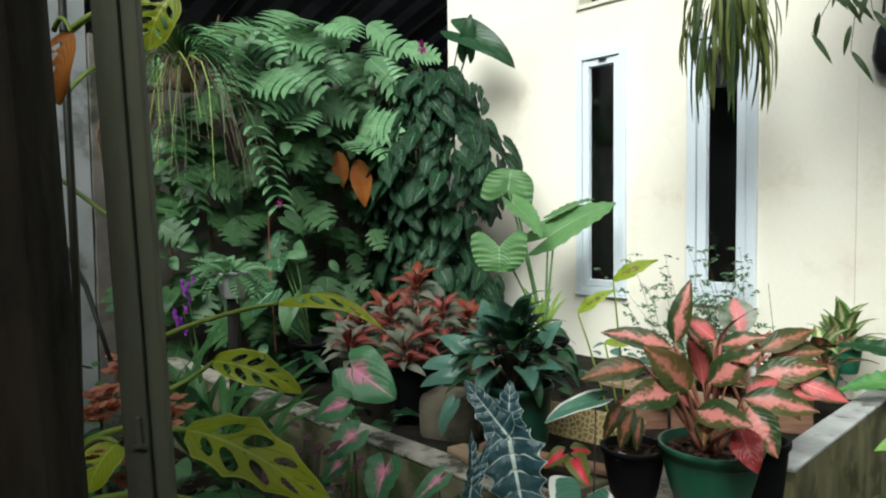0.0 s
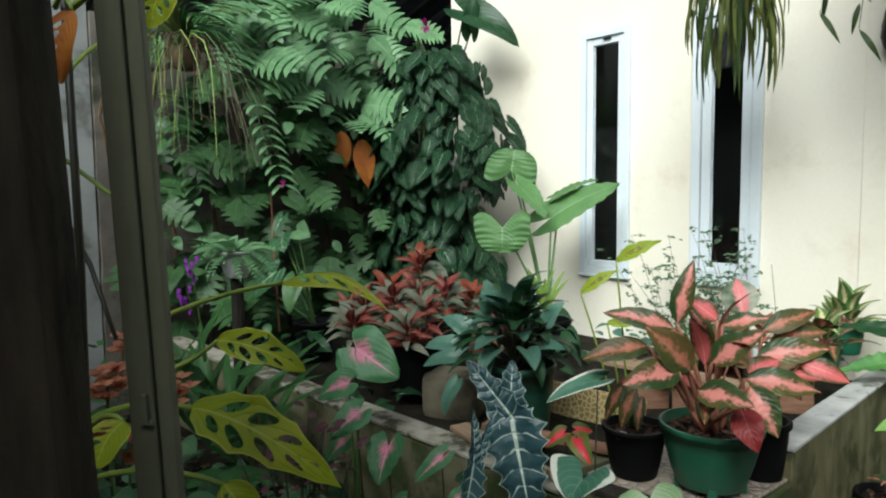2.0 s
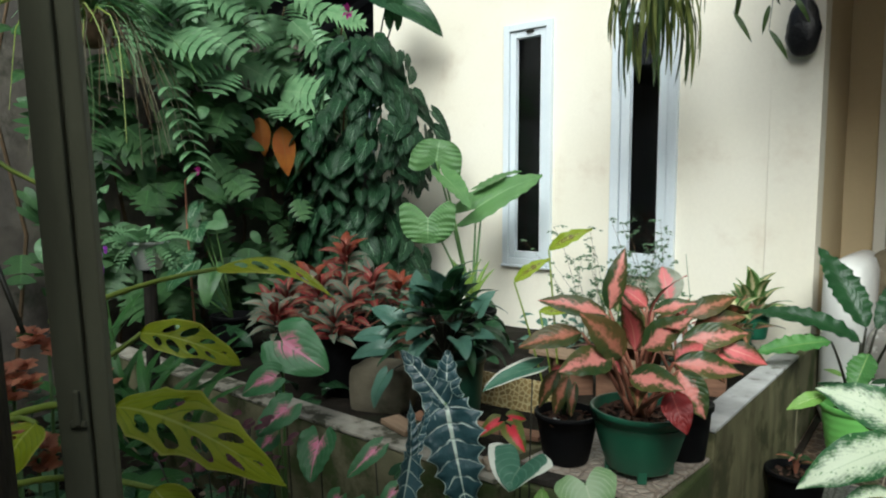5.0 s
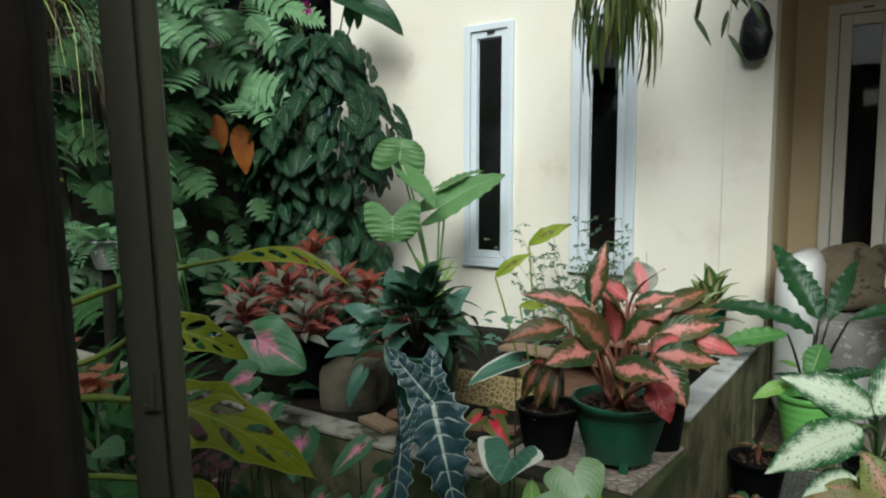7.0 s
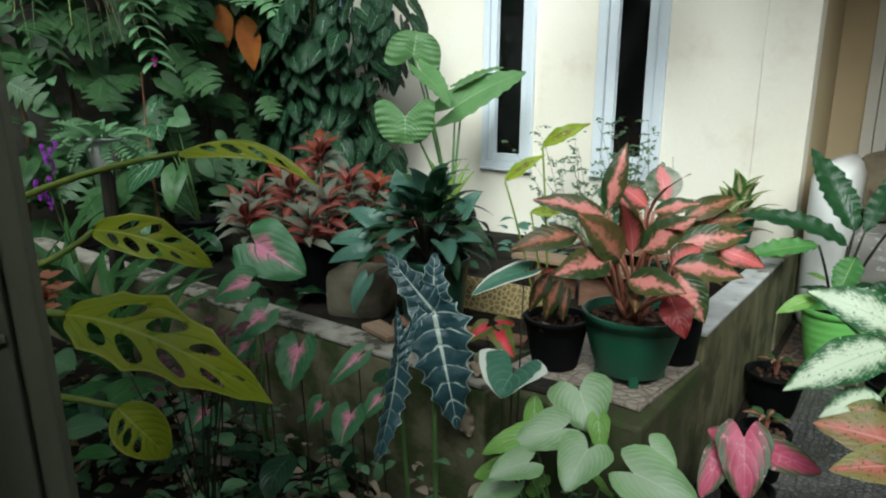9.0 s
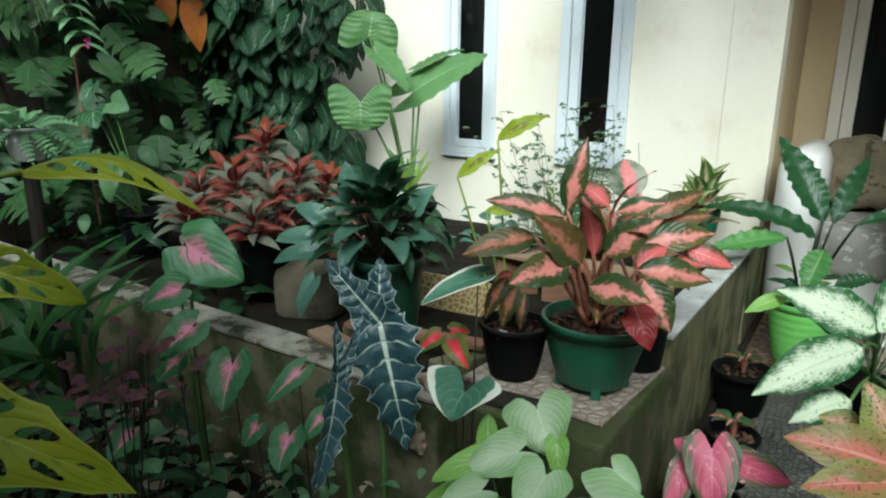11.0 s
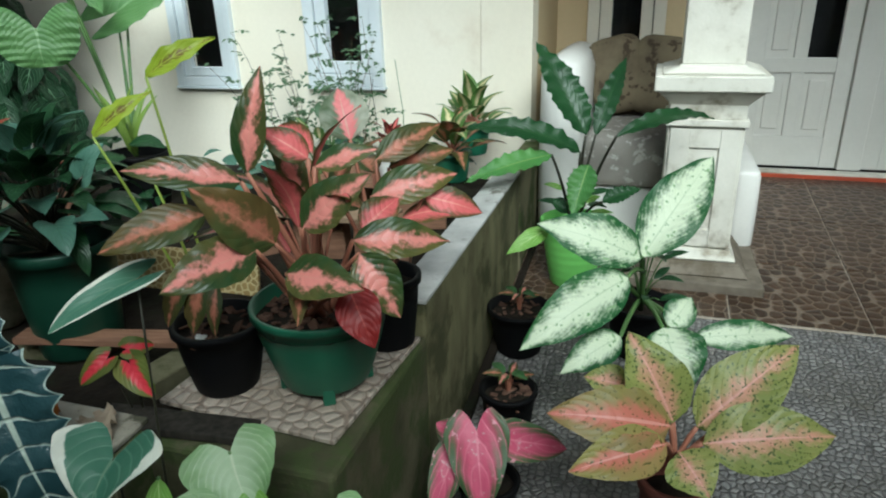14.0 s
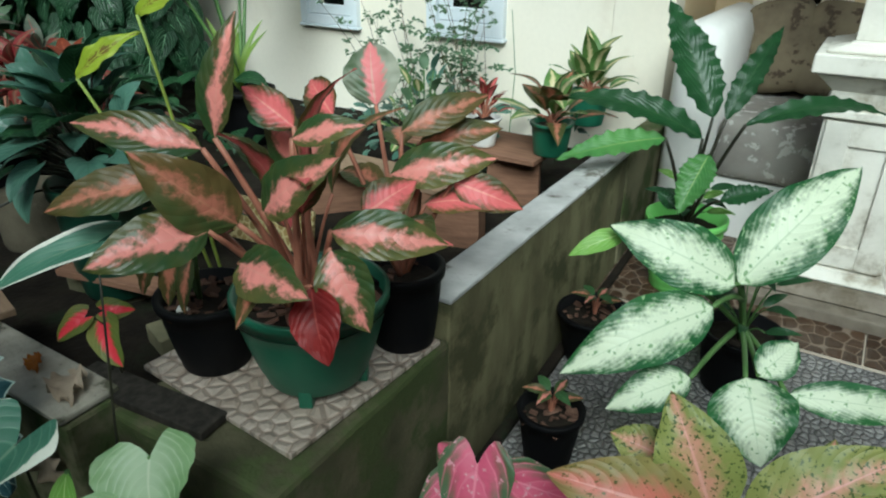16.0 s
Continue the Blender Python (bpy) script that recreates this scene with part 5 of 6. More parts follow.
joined("bed_foliage", 80, bed_leaf(-1.5, 0.9, -4.2, -2.9, 0.1, 0.6, 0.08, 0.2), L_STRAP, "mixed green leaves in the shaded bed")
joined("overhanging_foliage", 60, bed_leaf(0.8, 1.5, -4.15, -3.85, 1.62, 2.1, 0.1, 0.2), L_SPATH, "dark leaves hanging over the post")
joined("pond_foliage", 200, bed_leaf(-1.4, 0.5, -2.4, -0.6, 0.16, 0.5, 0.07, 0.16), L_SPATH, "dark low leaves inside the pond")
joined("pond_foliage", 90, bed_leaf(0.3, 1.7, -0.75, -0.15, 0.16, 0.36, 0.05, 0.11), L_SPATH_B, "low leaves along the foot of the house wall")

stone_rnd = random.Random(77)
verts, faces = [], []
for i in range(260):
    bm = bmesh.new()
    bmesh.ops.create_icosphere(bm, subdivisions=1, radius=1.0)
    r = stone_rnd.uniform(0.008, 0.028)
    at = (stone_rnd.uniform(-0.3, 1.9), stone_rnd.uniform(-3.5, -2.6), -0.222)
    if at[0] > 1.55 and at[1] < -3.1:
        at = (at[0] - 1.0, *at[1:])
    bm.transform(Matrix.Translation(at) @ pose(0, 0, 0, stone_rnd.uniform(0, 90), 0, stone_rnd.uniform(0, 360)) @ Matrix.Diagonal((r, r * 0.8, r * 0.55, 1)))
    k = len(verts)
    verts += [tuple(v.co) for v in bm.verts]
    faces += [tuple(k + v.index for v in f.verts) for f in bm.faces]
    bm.free()
me = bpy.data.meshes.new("gravel")
me.from_pydata(verts, [], faces)
me.polygons.foreach_set("use_smooth", [True] * len(me.polygons))
me.materials.append(STONE_TAN)
tagged(new("gravel", me), "small loose stones on the damp soil", "gravel", kind="stuff")

# ---- yellow monstera by the post ----
mons = empty("yellow_monstera", (1.45, -3.85, -0.225), "yellow-green monstera with holed leaves on long stalks", "plant")
HOLES = [(0.24, -0.42, 0.050, 0.27), (0.41, -0.48, 0.060, 0.30), (0.59, -0.45, 0.050, 0.30), (0.75, -0.40, 0.036, 0.22), (0.31, 0.42, 0.058, 0.28), (0.50, 0.44, 0.055, 0.31), (0.68, 0.38, 0.042, 0.25), (0.84, 0.22, 0.020, 0.11)]
leaf(mons, (1.530, -3.625, 0.917), (1.680, -3.528, 0.878), 0.072, "ellipse", L_MONS, (1.47, -3.72, 0.86), STALK_YELLOW, 0.004, -0.01, hint=(0.35, -0.75, 0.75), holes=HOLES, nu=84, nv=26, ruffle=0.06, waves=2.0, scallop=0.10, teeth=3.5, arch=0.13, fold=0.25)
leaf(mons, (1.730, -3.595, 1.045), (1.888, -3.487, 1.033), 0.056, "lance", L_MONS, (1.47, -3.75, 0.95), STALK_YELLOW, 0.004, 0.012, hint=(0.1, -0.35, 1), holes=HOLES[:4], nu=40, nv=20, arch=0.16, fold=-0.3)
leaf(mons, (1.755, -3.775, 0.868), (1.976, -3.658, 0.793), 0.098, "lance", L_MONS, (1.50, -3.86, 0.80), STALK_YELLOW, 0.005, 0.02, hint=(0.35, -0.7, 0.9), holes=HOLES, nu=84, nv=26, ruffle=0.05, waves=2.5, scallop=0.16, teeth=4.5, arch=0.17, fold=0.12)
leaf(mons, (1.661, -3.846, 0.843), (1.682, -3.900, 0.79), 0.08, "ellipse", L_MONS, (1.50, -3.86, 0.78), STALK_YELLOW, 0.004, 0.02, hint=(0.35, -0.7, 0.9), holes=HOLES[:3], nu=36, nv=20)
leaf(mons, (1.800, -3.748, 0.752), (1.857, -3.72, 0.693), 0.062, "ellipse", L_MONS, (1.50, -3.86, 0.7), STALK_YELLOW, 0.004, 0.02, hint=(0.35, -0.7, 0.9), holes=HOLES[:3], nu=36, nv=20)
leaf(mons, (1.671, -3.736, 1.559), (1.636, -3.775, 1.470), 0.085, "ellipse", L_MONS, (1.54, -3.86, 1.5), STALK_YELLOW, 0.004, 0.02, hint=(0.6, -0.7, 0.3), holes=HOLES, nu=40, nv=20)
leaf(mons, (1.612, -3.875, 1.484), (1.596, -3.900, 1.374), 0.055, "ellipse", L_ORANGE, (1.54, -3.88, 1.5), STALK_YELLOW, 0.003, 0.02, hint=(0.6, -0.7, 0.3), holes=HOLES[:3], nu=36, nv=20)
leaf(mons, (1.408, -3.726, 1.498), (1.410, -3.718, 1.575), 0.08, "ellipse", L_MONS, (1.5, -3.86, 1.4), STALK_YELLOW, 0.003, 0.02, hint=(0.6, -0.7, 0.3), holes=HOLES[:3], nu=36, nv=20)
bm = tube([(1.45, -3.85, -0.225), (1.50, -3.86, 0.6), (1.53, -3.86, 1.1), (1.55, -3.87, 1.7)], 0.009, 0.006)
bm.transform(Matrix.Translation((-1.45, 3.85, 0.225)))
part("stem", bm, STALK_DARK, mons, smooth=True)
for pts, r, k in (([(0.773, -3.750, 1.367), (0.997, -3.750, 1.297), (1.327, -3.750, 1.208), (1.536, -3.750, 1.165)], 0.006, STALK_YELLOW), ([(1.224, -3.800, 1.145), (1.369, -3.800, 1.067), (1.496, -3.800, 0.943)], 0.007, STALK_DARK)):
    bm = tube(pts, r, r * 0.6)
    bm.transform(Matrix.Translation((-1.45, 3.85, 0.225)))
    part("aerial_root", bm, k, mons, smooth=True)

# salmon flowers among the monstera
for n, (fx, fy, fz) in enumerate(((1.50, -3.82, 0.86), (1.53, -3.71, 0.83), (1.51, -3.82, 0.76), (1.43, -3.74, 0.90), (1.47, -3.78, 0.72))):
    k = empty("flowering_kalanchoe", (fx, fy, -0.225), "kalanchoe with clusters of small salmon flowers", "plant", "kalanchoe plants")
    bm = tube(bow((fx, fy, -0.225), (fx, fy, fz), 0.0), 0.004, 0.003)
    bm.transform(Matrix.Translation((-fx, -fy, 0.225)))
    part("stem", bm, STALK_GREEN, k, smooth=True)
    for i in range(16):
        b = Vector((fx, fy, fz)) + Vector((rnd.uniform(-0.03, 0.03), rnd.uniform(-0.03, 0.03), rnd.uniform(-0.02, 0.025)))
        for a in (0, 1.57, 3.14, 4.71):
            w = Vector((math.cos(a + i), math.sin(a + i), 0.5)) * 0.021
            o = leaf(k, b, b + w, 0.016, "ellipse", L_FLOWER_O, nu=4, nv=2)
            o.name = "petal"
    for i in range(6):
        a = i * 2.4
        b = Vector((fx, fy, fz - 0.10 - 0.04 * i))
        leaf(k, b, b + Vector((0.07 * math.cos(a), 0.07 * math.sin(a), 0.01)), 0.05, "ellipse", L_CUT, nu=8, nv=4)

# ---- plants standing inside the pond ----
red = empty("potted_red_bush", (0.19, -1.90, 0.13), "bushy plant with red and grey-green leaves in a black pot", "potted plant")
pot(red, (0.19, -1.90, 0.13), 0.15, 0.32, POT_BLACK, 0.78)
rnd = random.Random(21)
tops = [(0.19, -1.90, 0.86)] + [(0.19 + 0.27 * math.cos(a) * s, -1.90 + 0.27 * math.sin(a) * s, 0.82 - 0.15 * s) for a, s in ((0, .7), (0.8, 1), (1.7, .8), (2.5, 1.1), (3.3, .8), (4.1, 1.1), (4.9, .8), (5.6, 1.1), (0.4, 1.5), (3.7, 1.5), (4.6, 1.5), (5.4, 1.5), (2.9, 1.5))]
for n, top in enumerate(tops):
    bm = tube(bow((0.19, -1.90, 0.40), top, 0.03), 0.006, 0.004)
    bm.transform(Matrix.Translation(-red.location))
    part("stem", bm, STALK_PINK, red, smooth=True)
    for i in range(18):
        a, q = i * 2.4 + n, i / 17
        w = Vector((math.cos(a) * (0.5 + 0.6 * q), math.sin(a) * (0.5 + 0.6 * q), 0.75 - 0.95 * q)).normalized()
        L = rnd.uniform(0.09, 0.155)
        b = Vector(top) - Vector((0, 0, 0.10 * q)) + w * 0.01
        leaf(red, b, b + w * L, L * 0.36, "lance", L_RED_TOP if (q < 0.25 and n in (0, 2, 5)) else rnd.choice((L_RED, L_RED, L_RED_G, L_RED_G)), arch=0.14, fold=0.2, nu=8, nv=4)
SX, SY = 0.985, -2.05
spath = empty("potted_foliage_plant", (SX, SY, 0.13), "dark glossy foliage plant in a green pot coloured for shade", "potted plant")
# green pot standing in shade, drawn with the darkened plastic
pot(spath, (SX, SY, 0.16), 0.14, 0.33, POT_GREEN_SHADED, 0.78)
part("pot_foot", lathe([(0.09, 0.0), (0.10, 0.031)], 24), STONE_TAN, spath)
rosette(spath, (SX - 0.03, SY, 0.46), 64, 0.135, 0.095, "heart", (L_SPATH, L_SPATH, L_SPATH_B), STALK_DARK, reach=0.15, rise=0.30, seed=3, spread=(35, 125), lobe=0.2, fold=0.2, nu=10, nv=4)
for b, tip, w in (((-0.13, -0.03, 0.24), (-0.145, -0.06, 0.37), 0.10), ((-0.20, -0.10, 0.15), (-0.33, -0.14, 0.21), 0.09), ((-0.24, -0.14, 0.09), (-0.38, -0.21, 0.08), 0.085), ((-0.20, -0.18, 0.05), (-0.34, -0.26, 0.01), 0.075),
                  ((-0.04, -0.16, 0.08), (0.0, -0.23, -0.02), 0.075), ((0.14, 0.0, 0.22), (0.20, 0.02, 0.31), 0.08), ((0.16, -0.05, 0.13), (0.29, -0.11, 0.16), 0.06), ((-0.11, -0.27, -0.02), (-0.14, -0.33, -0.15), 0.07),
                  ((-0.07, -0.04, 0.27), (-0.10, -0.12, 0.34), 0.08)):
    leaf(spath, (SX + b[0], SY + b[1], 0.46 + b[2]), (SX + tip[0], SY + tip[1], 0.46 + tip[2]), w * 1.15, "heart", L_SPATH_B, (SX - 0.03, SY - 0.02, 0.46), STALK_DARK, 0.003, 0.03, hint=(0.2, -0.7, 0.7), fold=0.2, lobe=0.22)
colo = empty("potted_colocasia", (0.15, -0.78, 0.13), "tall colocasia with large round light-green leaves", "potted plant")
pot(colo, (0.15, -0.78, 0.13), 0.15, 0.27, POT_BLACK, 0.78)
for b, tip, w, hint, s in (((0.005, -1.05, 0.99), (0.022, -1.07, 0.835), 0.35, (0.55, -0.8, 0.35), "round"), ((-0.185, -0.74, 1.355), (-0.178, -0.71, 1.50), 0.35, (0.6, -0.8, 0.1), "round"),
                           ((-0.067, -0.80, 1.25), (0.19, -0.85, 1.055), 0.20, (0.6, -0.3, 0.7), "heart"), ((0.042, -0.60, 1.04), (0.378, -0.32, 1.274), 0.30, (0.2, -0.8, 0.55), "heart"),
                           ((0.038, -0.50, 1.186), (0.231, -0.35, 1.30), 0.17, (0.1, -0.3, 1), "heart")):
    leaf(colo, b, tip, w, s, L_COLO, (0.15, -0.78, 0.38), STALK_GREEN, 0.005, 0.04, hint=hint, stalk_r0=0.011, arch=0.04, fold=0.10, ruffle=0.03, waves=7, lobe=0.75 if s == "round" else 0.42, nu=26, nv=14)
for a, L in ((0.4, 0.42), (1.3, 0.48), (2.4, 0.40), (3.4, 0.42), (4.6, 0.45), (5.5, 0.5), (5.0, 0.38), (3.9, 0.5)):
    b = Vector((0.15, -0.78, 0.38))
    leaf(colo, b, b + Vector((0.12 * math.cos(a), 0.12 * math.sin(a), L * 0.7)), 0.035, "strap", L_STRAP_Y, nu=10, nv=4, fold=0.5)
canna = empty("yellow_green_caladium", (1.42, -2.10, 0.13), "yellow-green caladium leaves with brown blotches on thin stalks", "plant")
for b, tip, w in (((1.488, -2.348, 0.865), (1.585, -2.283, 0.950), 0.045), ((1.565, -2.258, 0.97), (1.685, -2.187, 1.045), 0.052), ((1.537, -2.265, 0.762), (1.620, -2.217, 0.761), 0.035)):
    leaf(canna, b, tip, w, "lance", L_CANNA, (1.56, -2.12, 0.13), STALK_YELLOW, 0.003, 0.04, hint=(0.3, -0.9, 0.4), arch=0.09, fold=0.3, ruffle=0.08, waves=3.0, scallop=0.12, teeth=5, nu=26, nv=8)

# back row along the house wall
backagl = empty("potted_aglaonema", (1.72, -0.30, 0.35), "cream-veined aglaonema in a green pot by the wall", "potted plant")
pot(backagl, (1.72, -0.30, 0.352), 0.085, 0.14, POT_GREEN, 0.78)
rosette(backagl, (1.72, -0.30, 0.46), 20, 0.16, 0.085, "lance", (L_CREAM,), STALK_PINK, reach=0.07, rise=0.12, seed=4, spread=(8, 85), nu=10, nv=4)
backagl2 = empty("potted_aglaonema", (1.80, -0.72, 0.35), "red-flecked aglaonema in a green pot", "potted plant")
pot(backagl2, (1.76, -0.78, 0.353), 0.075, 0.12, POT_GREEN, 0.78)
rosette(backagl2, (1.76, -0.78, 0.45), 20, 0.15, 0.08, "lance", (L_AGL_BROWN, L_CREAM), STALK_PINK, reach=0.07, rise=0.10, seed=9, spread=(20, 95), nu=10, nv=4)
redwhite = empty("potted_red_plant", (1.50, -0.82, 0.352), "small red-leaved plant in a white pot", "potted plant")
pot(redwhite, (1.50, -0.82, 0.352), 0.06, 0.11, POT_WHITE, 0.72)
rosette(redwhite, (1.50, -0.82, 0.44), 18, 0.08, 0.035, "lance", (L_AGL_RED, L_RED), STALK_PINK, reach=0.05, rise=0.12, seed=12, spread=(10, 85), nu=8, nv=4)
trail = empty("trailing_plant", (1.15, -0.5, 0.13), "leafy clump of white and green leaves by the wall", "plant")
rosette(trail, (1.05, -0.55, 0.16), 30, 0.09, 0.05, "ellipse", (L_TINY, L_SPATH_B, L_CREAM), STALK_GREEN, reach=0.22, rise=0.35, seed=14, spread=(20, 100), nu=8, nv=4)
shrub = empty("wiry_shrub", (1.0, -0.35, 0.13), "thin wiry shrub with tiny leaves before the window", "shrub")
rnd = random.Random(31)
tiny = leaf_mesh("leaf", blade(0.026, 0.015, "ellipse", nu=4, nv=2), L_TINY)
count = 0
for i in range(34):
    x0, y0 = 0.95 + rnd.uniform(-0.3, 0.35), -0.30 + rnd.uniform(-0.12, 0.1)
    end = Vector((x0 + rnd.uniform(-0.45, 0.45), y0 + rnd.uniform(-0.2, 0.12), rnd.uniform(0.45, 0.98)))
    pts = bow((x0, y0, 0.13), end, rnd.uniform(0.0, 0.12), 8)
    bm = tube(pts, 0.0022, 0.0008, seg=4)
    bm.transform(Matrix.Translation(-shrub.location))
    twig = part("twig", bm, STALK_BROWN, shrub)
    for p in pts[3:]:
        side = Vector((rnd.uniform(-1, 1), rnd.uniform(-1, 1), rnd.uniform(-0.3, 0.5))).normalized()
        for k in range(8):
            if count < 1400:
                q = p + side * 0.017 * (k // 2 + 1)
                o = new("leaf", tiny)
                o.parent = twig
                o.matrix_local = facing(q - shrub.location, (rnd.uniform(-1, 1), rnd.uniform(-1, 1), rnd.uniform(-0.4, 0.4)))
                count += 1
for x, y in ((1.35, -0.3),):
    k = empty("garden_stake", (x, y, 0.13), "thin green plant stake pushed into the soil", "stake", "plant stakes")
    part("rod", tube([(0, 0, 0), (0.02, 0, 0.4), (-0.01, 0, 0.66)], 0.0025, 0.0015), STALK_GREEN, k)

# ---- plants on the paving ----
dieff = empty("potted_dieffenbachia", (2.56, -1.13, ground_z(-1.13)), "dieffenbachia with large pale mottled leaves in a black pot", "potted plant")
pot(dieff, (2.56, -1.13, ground_z(-1.13)), 0.115, 0.20, POT_BLACK, 0.76)
DIEFFENBACHIA = [
    (2.549, -1.485, 0.358, 2.735, -1.243, 0.628, 0.156),
    (2.546, -1.505, 0.366, 2.256, -1.570, 0.479, 0.137),
    (2.515, -1.569, 0.328, 2.255, -1.823, 0.202, 0.139),
    (2.620, -1.646, 0.218, 2.697, -1.756, 0.083, 0.163),
    (2.708, -1.576, 0.159, 3.003, -1.458, 0.149, 0.081),
    (2.510, -1.664, 0.186, 2.364, -1.799, 0.128, 0.092),
    (2.642, -1.547, 0.168, 2.704, -1.448, 0.233, 0.083),
    (2.275, -1.506, 0.432, 2.167, -1.601, 0.383, 0.050),
]
for i, r in enumerate(DIEFFENBACHIA):
    leaf(dieff, r[:3], r[3:6], r[6] * 1.14, "lance", L_DIEFF if i < 7 else L_SYN_B, (2.555, -1.36, 0.26) if i < 3 else (2.558, -1.22, 0.10), STALK_GREEN, 0.006, 0.015,
         hint=(0.1, -0.75, 0.65), stalk_r0=0.009, arch=0.07, fold=0.14, ruffle=0.035, waves=3.5, nu=24)
bm = tube([(0, 0, 0.15), (0.0, -0.10, 0.28), (-0.004, -0.21, 0.40), (-0.008, -0.32, 0.50)], 0.012, 0.008)
part("stem", bm, STALK_GREEN, dieff, smooth=True)
for i in range(12):
    a = i * 2.4
    b = Vector((2.56 + 0.06 * math.cos(a), -1.20 + 0.06 * math.sin(a), 0.09 + 0.018 * i))
    leaf(dieff, b, b + Vector((0.09 * math.cos(a), 0.09 * math.sin(a), 0.03)), 0.028, "lance", L_FERN, (2.56, -1.15, 0.03), STALK_GREEN, 0.002, 0.02, nu=8, nv=4)

spot = empty("potted_spotted_aglaonema", (2.655, -2.10, ground_z(-2.10)), "yellow and pink spotted aglaonema in a terracotta pot", "potted plant")
pot(spot, (2.66, -2.09, ground_z(-2.10)), 0.075, 0.29, TERRACOTTA, 0.74, label="worn terracotta pot")
SPOTTED_AGLAONEMA = [
    (2.642, -2.098, 0.230, 2.538, -2.063, 0.416, 0.130),
    (2.637, -2.120, 0.232, 2.390, -2.215, 0.290, 0.124),
    (2.693, -2.088, 0.216, 2.893, -1.960, 0.382, 0.133),
    (2.705, -2.122, 0.200, 2.970, -2.067, 0.236, 0.136),
    (2.630, -2.160, 0.215, 2.444, -2.281, 0.201, 0.099),
    (2.548, -2.057, 0.274, 2.445, -2.063, 0.291, 0.072),
    (2.656, -2.168, 0.203, 2.719, -2.238, 0.160, 0.103),
    (2.786, -2.007, 0.210, 2.793, -1.902, 0.320, 0.066),
]
for i, r in enumerate(SPOTTED_AGLAONEMA):
    leaf(spot, r[:3], r[3:6], r[6] * 1.12, "lance", L_SPOT_RED if i in (1, 4) else L_SPOT, (2.655, -2.105, 0.12), STALK_PINK, 0.005, 0.01, hint=(0.05, -0.7, 0.75),
         stalk_r0=0.008, arch=0.06, fold=0.16, ruffle=0.02, nu=18)
fern = empty("potted_wavy_leaf_plant", (2.262, -0.66, ground_z(-0.66)), "plant with dark wavy-edged strap leaves in a lime green pot", "potted plant")
pot(fern, (2.262, -0.66, ground_z(-0.66)), 0.138, 0.29, POT_LIME, 0.66, 0.012, ribs=7, label="ribbed lime green plastic pot")
WAVY = [
    (2.295, -0.706, 0.546, 2.069, -0.568, 0.902, 0.156),
    (2.282, -0.742, 0.483, 1.842, -0.881, 0.630, 0.122),
    (2.177, -0.812, 0.487, 1.882, -1.030, 0.429, 0.107),
    (2.425, -0.919, 0.593, 2.783, -0.674, 0.657, 0.078),
    (2.321, -0.807, 0.453, 2.284, -0.962, 0.293, 0.119),
    (2.330, -0.660, 0.538, 2.420, -0.423, 0.827, 0.094),
    (2.382, -0.797, 0.301, 2.526, -0.726, 0.349, 0.079),
    (2.254, -0.856, 0.267, 2.187, -0.855, 0.316, 0.059),
]
for i, r in enumerate(WAVY):
    leaf(fern, r[:3], r[3:6], r[6], "lance", L_FERN_LIGHT if i in (2, 4) else L_FERN, (2.262, -0.68, 0.12), STALK_DARK, 0.005, 0.03, hint=(0.1, -0.6, 0.8),
         arch=0.10 if i in (1, 3) else 0.04, fold=0.25, ruffle=0.05, waves=7, scallop=0.14, teeth=10, nu=50, nv=8)
for i in range(10):
    a = i * 2.4
    b = Vector((2.262 + 0.06 * math.cos(a), -0.66 + 0.06 * math.sin(a), 0.20 + 0.010 * i))
    leaf(fern, b, b + Vector((0.10 * math.cos(a), 0.10 * math.sin(a), 0.02)), 0.035, "lance", L_FERN if i % 3 else L_SYN_B, (2.262, -0.66, 0.12), STALK_GREEN, 0.002, 0.02, nu=8, nv=4)
pinkcal = empty("potted_pink_caladium", (2.22, -2.06, ground_z(-2.06)), "bright pink caladium with green leaf margins in a black pot", "potted plant")
pot(pinkcal, (2.22, -2.06, ground_z(-2.06)), 0.075, 0.16, POT_BLACK, 0.75)
for b, tip, w, k in (((2.218, -2.200, 0.19), (2.258, -2.300, 0.045), 0.165, L_PINKCAL), ((2.291, -2.161, 0.15), (2.425, -2.095, 0.10), 0.11, L_PINKCAL),
                     ((2.164, -2.218, 0.12), (2.139, -2.317, 0.02), 0.10, L_PINKCAL), ((2.170, -2.186, 0.15), (2.108, -2.174, 0.174), 0.088, L_PINKCAL)):
    b, tip = Vector(b) + Vector((-0.012, 0.08, -0.055)), Vector(tip) + Vector((-0.012, 0.08, -0.055))
    leaf(pinkcal, b, tip, w * 1.05, "heart", k, (2.22, -2.06, -0.08), STALK_PINK, 0.003, 0.05, hint=(0.15, -0.8, 0.7), arch=0.05, fold=0.1, lobe=0.35, nu=18, nv=10)
for nm, x, y, r, h, lab in (("a", 2.135, -1.215, 0.112, 0.18, "small wilting plant in a black pot of bark"), ("b", 2.194, -1.69, 0.083, 0.185, "small pink-leaved seedling in a narrow black pot")):
    g = ground_z(y)
    p = empty("potted_seedling", (x, y, g), lab, "potted plant", "small pots on the paving")
    pot(p, (x, y, g), r, h, POT_BLACK, 0.7, chips=30)
    for i in range(6):
        a = i * 1.05 + 0.4
        b = Vector((x + 0.015 * math.cos(a), y + 0.015 * math.sin(a), g + h + 0.03 + 0.006 * i))
        leaf(p, b, b + Vector((0.065 * math.cos(a), 0.065 * math.sin(a), 0.012)), 0.028, "lance", (L_AGL_BROWN, L_AGL, L_CUT_D)[i % 3], (x, y, g + h - 0.03), STALK_PINK, 0.003, 0.01, nu=8, nv=4)

